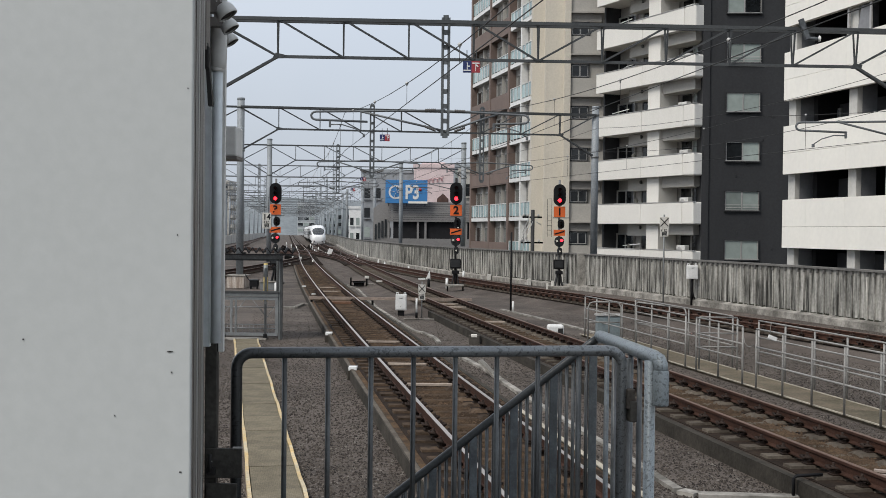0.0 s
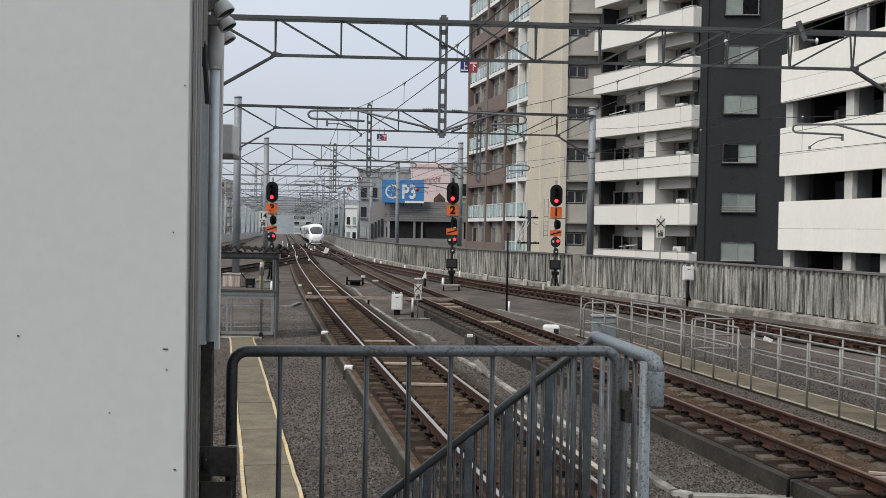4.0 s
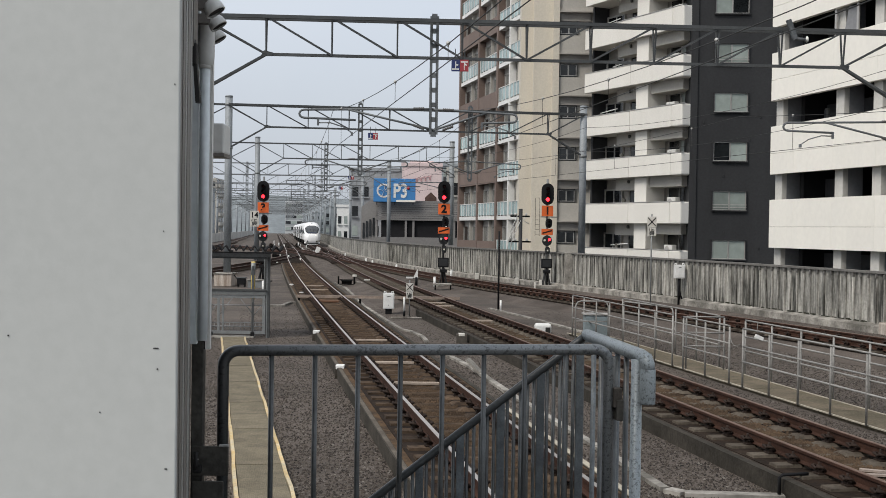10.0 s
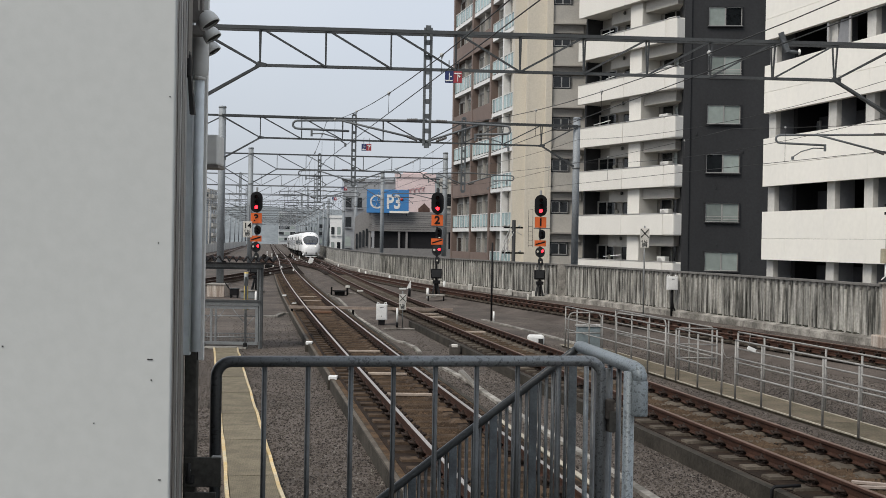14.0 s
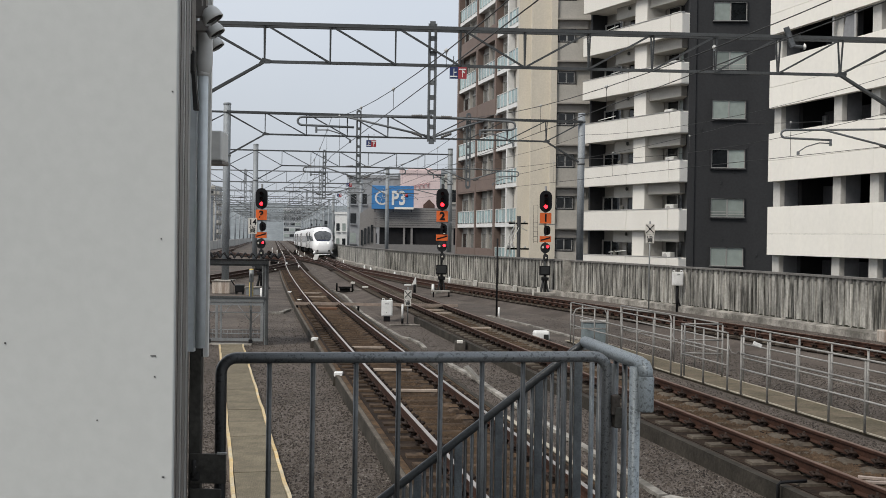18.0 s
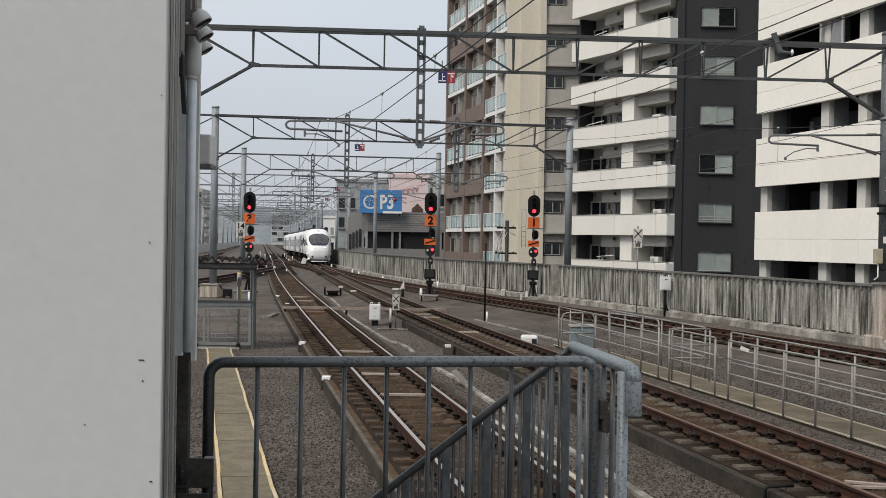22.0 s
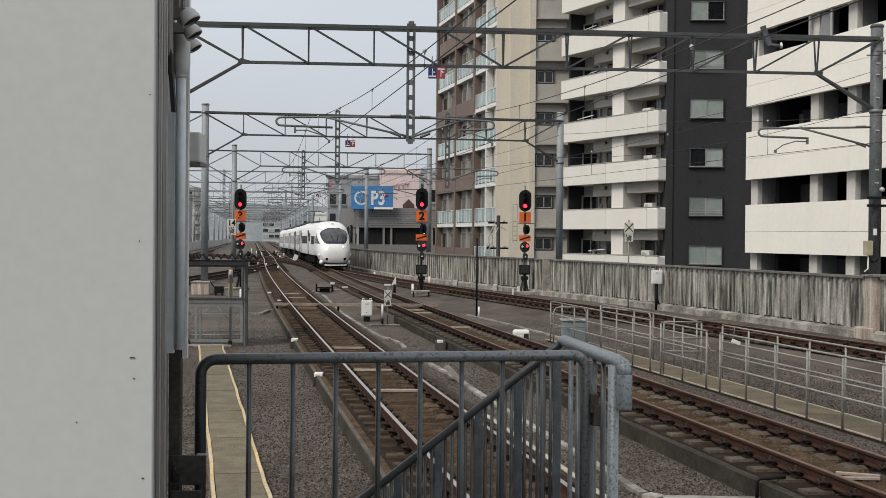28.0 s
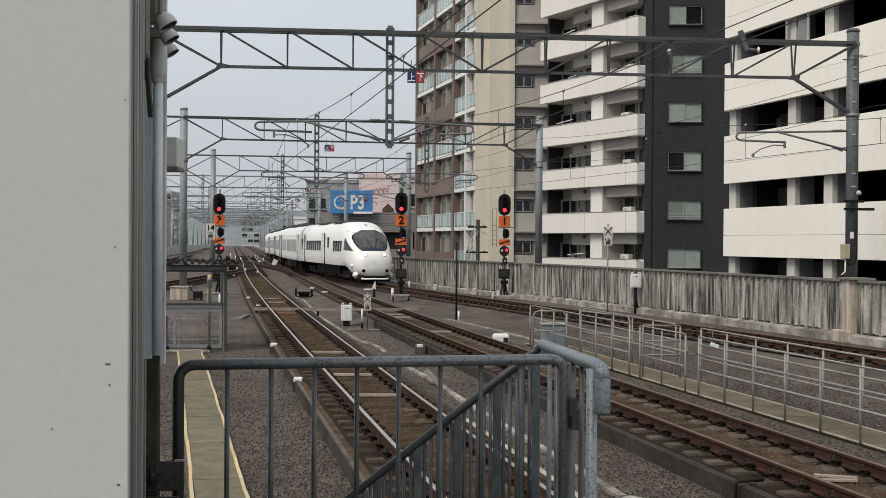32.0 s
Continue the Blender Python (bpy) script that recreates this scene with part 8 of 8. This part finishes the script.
# pier with a pale block in the wall, and small fittings on the nearer gantry pole
pr = thing("wall_pier", pose(wall_x(35.4) - 0.12, 35.4, GROUND), "pale concrete pier in the side wall under a gantry pole", "pier")
part("pier", Mesh().soft_box(-0.06, -0.3, 0, 0.5, 0.3, 1.9, 0.02), RUSTC, pr)
part("cap", Mesh().box(-0.14, -0.42, 1.9, 0.7, 0.42, 1.95), PLINTH, pr)
part("foot_block", Mesh().soft_box(-0.34, -0.45, 0.0, -0.05, 0.4, 0.37, 0.03), RUSTC, pr, "pale concrete foot block")
pr2 = thing("wall_pier", pose(wall_x(61.2) - 0.1, 61.2, GROUND), "pale concrete pier in the side wall under a gantry pole", "pier")
part("pier", Mesh().soft_box(-0.05, -0.5, 0, 0.4, 0.5, 1.9, 0.02), PLINTH, pr2)
for y in (72.3, 66.2):
    t = thing("wall_block", pose(wall_x(y) - 0.43, y, GROUND), "white painted block at the foot of the side wall", "block", group="wall foot blocks")
    part("block", Mesh().soft_box(-0.1, -0.2, 0, 0.12, 0.2, 0.36, 0.02), OFFWHITE, t)


# ---- pieces of tracks and wall ----
for t, fx, o, y0, y1, clips in PIECES:
    y = y0
    while y < y1:
        turn = math.degrees(math.atan2(-(fx(y + 0.5) - fx(y - 0.5)), 1.0))
        m = Matrix.Translation(Vector((fx(y), y, 0)) - o) @ pose(0, 0, 0, 0, 0, turn)
        part("sleeper", DUSTY_SLEEPER if t in (TRACK_2, TRACK_3) else SLEEPER_MESH, None, t, at=m)
        if y < clips:
            for s in (-0.566, 0.566):
                part("fastening", FASTENING, None, t, at=m @ pose(s, 0, 0))
        y += 0.62
rib = Mesh()
rib.box(-0.05, -0.026, -2.2, 0.01, 0.026, WALL_TOP - 0.1 - GROUND)
RIB = rib.mesh("rib")
RIB.materials.append(WALLC)
notch = Mesh()
notch.box(-0.075, -0.036, WALL_TOP - 0.17, 0.01, 0.036, WALL_TOP - 0.04)
NOTCH = notch.mesh("rib_head")
NOTCH.materials.append(WALLD)
y = 26.0
while y < 100:
    turn = math.degrees(math.atan2(-(wall_x(y + 0.5) - wall_x(y - 0.5)), 1.0))
    m = Matrix.Translation(Vector((wall_x(y), y, GROUND)) - wo) @ pose(0, 0, 0, 0, 0, turn)
    part("rib", RIB, None, wall, at=m)
    part("rib_head", NOTCH, None, wall, at=Matrix.Translation(Vector((wall_x(y), y, 0)) - wo) @ pose(0, 0, 0, 0, 0, turn))
    y += 0.42

# dark moss along the top of the wall's plinth
moss = Mesh()
rm = random.Random(12)
y = 26.0
while y < 96:
    w = rm.uniform(0.04, 0.5)
    if rm.random() < 0.72:
        h, d = rm.uniform(0.0, 0.05), rm.uniform(0.03, 0.12)
        a = Vector((wall_x(y) - d, y, -0.155 - 0.22 * d)) - wo
        b = Vector((wall_x(y + w) - d * 0.7, y + w, -0.155 - 0.22 * d)) - wo
        c, e = Vector((wall_x(y) + 0.01, y, h - 0.11)) - wo, Vector((wall_x(y + w) + 0.01, y + w, h * 0.6 - 0.11)) - wo
        low = Vector((0, 0, -0.12))
        moss.add([a, b, e, c, a + low, b + low, e + low, c + low], [(0, 1, 2, 3), (0, 1, 5, 4), (1, 2, 6, 5), (3, 0, 4, 7)])
    y += w
MOSS = surf("dark_moss", (0.035, 0.036, 0.026), 0.95, var=0.5, scale=6, fine=40, bump=0.3, spec=0.1)
tagged(part("moss", moss, MOSS, wall, "dark moss and dirt along the plinth"), kind="stuff")

# loose stones on the gravel near the platform, one joined sheet
def scatter_stones(count, y0, y1, size, seed, between=None):
    rs = np.random.RandomState(seed)
    u = rs.rand(count)
    y = y0 * (y1 / y0) ** (u ** 1.35)
    x = -7.5 + rs.rand(count) * (wall_x(y0) + 6.5)
    x += -0.17 * (y - y0)
    keep = np.ones(count, bool)
    for fx, half in ((track_one, 1.06), (track_two, 1.16), (track_three, 1.12)):
        c = np.array([fx(v) for v in y])
        keep &= np.abs(x - c) > half
    keep &= np.abs(x - (-0.45 - 0.195 * (y - 5.5))) > 0.36
    keep &= ~((x > 9.86 - 0.185 * y - 0.02) & (x < 9.86 - 0.185 * y + 1.02))
    keep &= rs.rand(count) < np.clip((48 - y) / 26, 0.12, 1.0)
    if between:
        c = np.array([between(v) for v in y])
        x = c + (rs.rand(count) - 0.5) * 0.92
        keep = rs.rand(count) < 0.35 + 0.65 * (np.abs(x - c) < 0.3)
    x, y = x[keep], y[keep]
    n = len(x)
    floor = -0.212 if between else GROUND
    base = np.array([(1, 0, 0), (0, 1, 0), (-1, 0, 0), (0, -1, 0), (0, 0, 0.8)])
    v = base[None] * (size * (0.5 + rs.rand(n, 1, 1))) * (0.65 + 0.7 * rs.rand(n, 5, 1))
    a = rs.rand(n) * 6.28
    ca, sa = np.cos(a)[:, None], np.sin(a)[:, None]
    vx, vy = v[..., 0] * ca - v[..., 1] * sa, v[..., 0] * sa + v[..., 1] * ca
    pts = np.stack([vx + x[:, None], vy + y[:, None], v[..., 2] + floor + size * 0.1], 2).reshape(-1, 3)
    tri = np.array([(0, 1, 4), (1, 2, 4), (2, 3, 4), (3, 0, 4)])
    faces = (tri[None] + 5 * np.arange(n)[:, None, None]).reshape(-1, 3)
    me = bpy.data.meshes.new("gravel_stones")
    me.vertices.add(len(pts))
    me.vertices.foreach_set("co", pts.ravel())
    me.loops.add(faces.size)
    me.loops.foreach_set("vertex_index", faces.ravel())
    me.polygons.add(len(faces))
    me.polygons.foreach_set("loop_start", np.arange(0, faces.size, 3))
    me.polygons.foreach_set("loop_total", np.full(len(faces), 3))
    me.update(calc_edges=True)
    me.materials.append(RUBBLE if between else STONE)
    return tagged(new("gravel_stones", me), "rust-brown rubble lying between the rails" if between else "loose dark grey gravel stones between the tracks", "gravel", kind="stuff")


STONE = bpy.data.materials.new("gravel_stone")
STONE.use_nodes = True
sn, sl = STONE.node_tree.nodes, STONE.node_tree.links
geo, srp = sn.new("ShaderNodeNewGeometry"), sn.new("ShaderNodeValToRGB")
srp.color_ramp.elements[0].color, srp.color_ramp.elements[1].color = (0.014, 0.012, 0.011, 1), (0.17, 0.155, 0.138, 1)
for at, c in ((0.5, (0.049, 0.04, 0.033, 1)), (0.9, (0.09, 0.076, 0.064, 1))):
    srp.color_ramp.elements.new(at).color = c
sl.new(geo.outputs["Random Per Island"], srp.inputs["Fac"])
sl.new(srp.outputs["Color"], sn["Principled BSDF"].inputs["Base Color"])
sn["Principled BSDF"].inputs["Roughness"].default_value, sn["Principled BSDF"].inputs["Specular IOR Level"].default_value = 0.95, 0.2
RUBBLE = surf("brown_rubble", (0.085, 0.057, 0.036), 0.95, var=0.6, scale=2.5, fine=30, bump=0.2, dirt=(0.035, 0.024, 0.016), dirt_amount=0.9, spec=0.1)
scatter_stones(400000, 9.0, 46.0, 0.0155, 5)
scatter_stones(26000, 10.0, 46.0, 0.024, 6, track_two)
scatter_stones(16000, 12.0, 40.0, 0.016, 7, track_one)
motions()
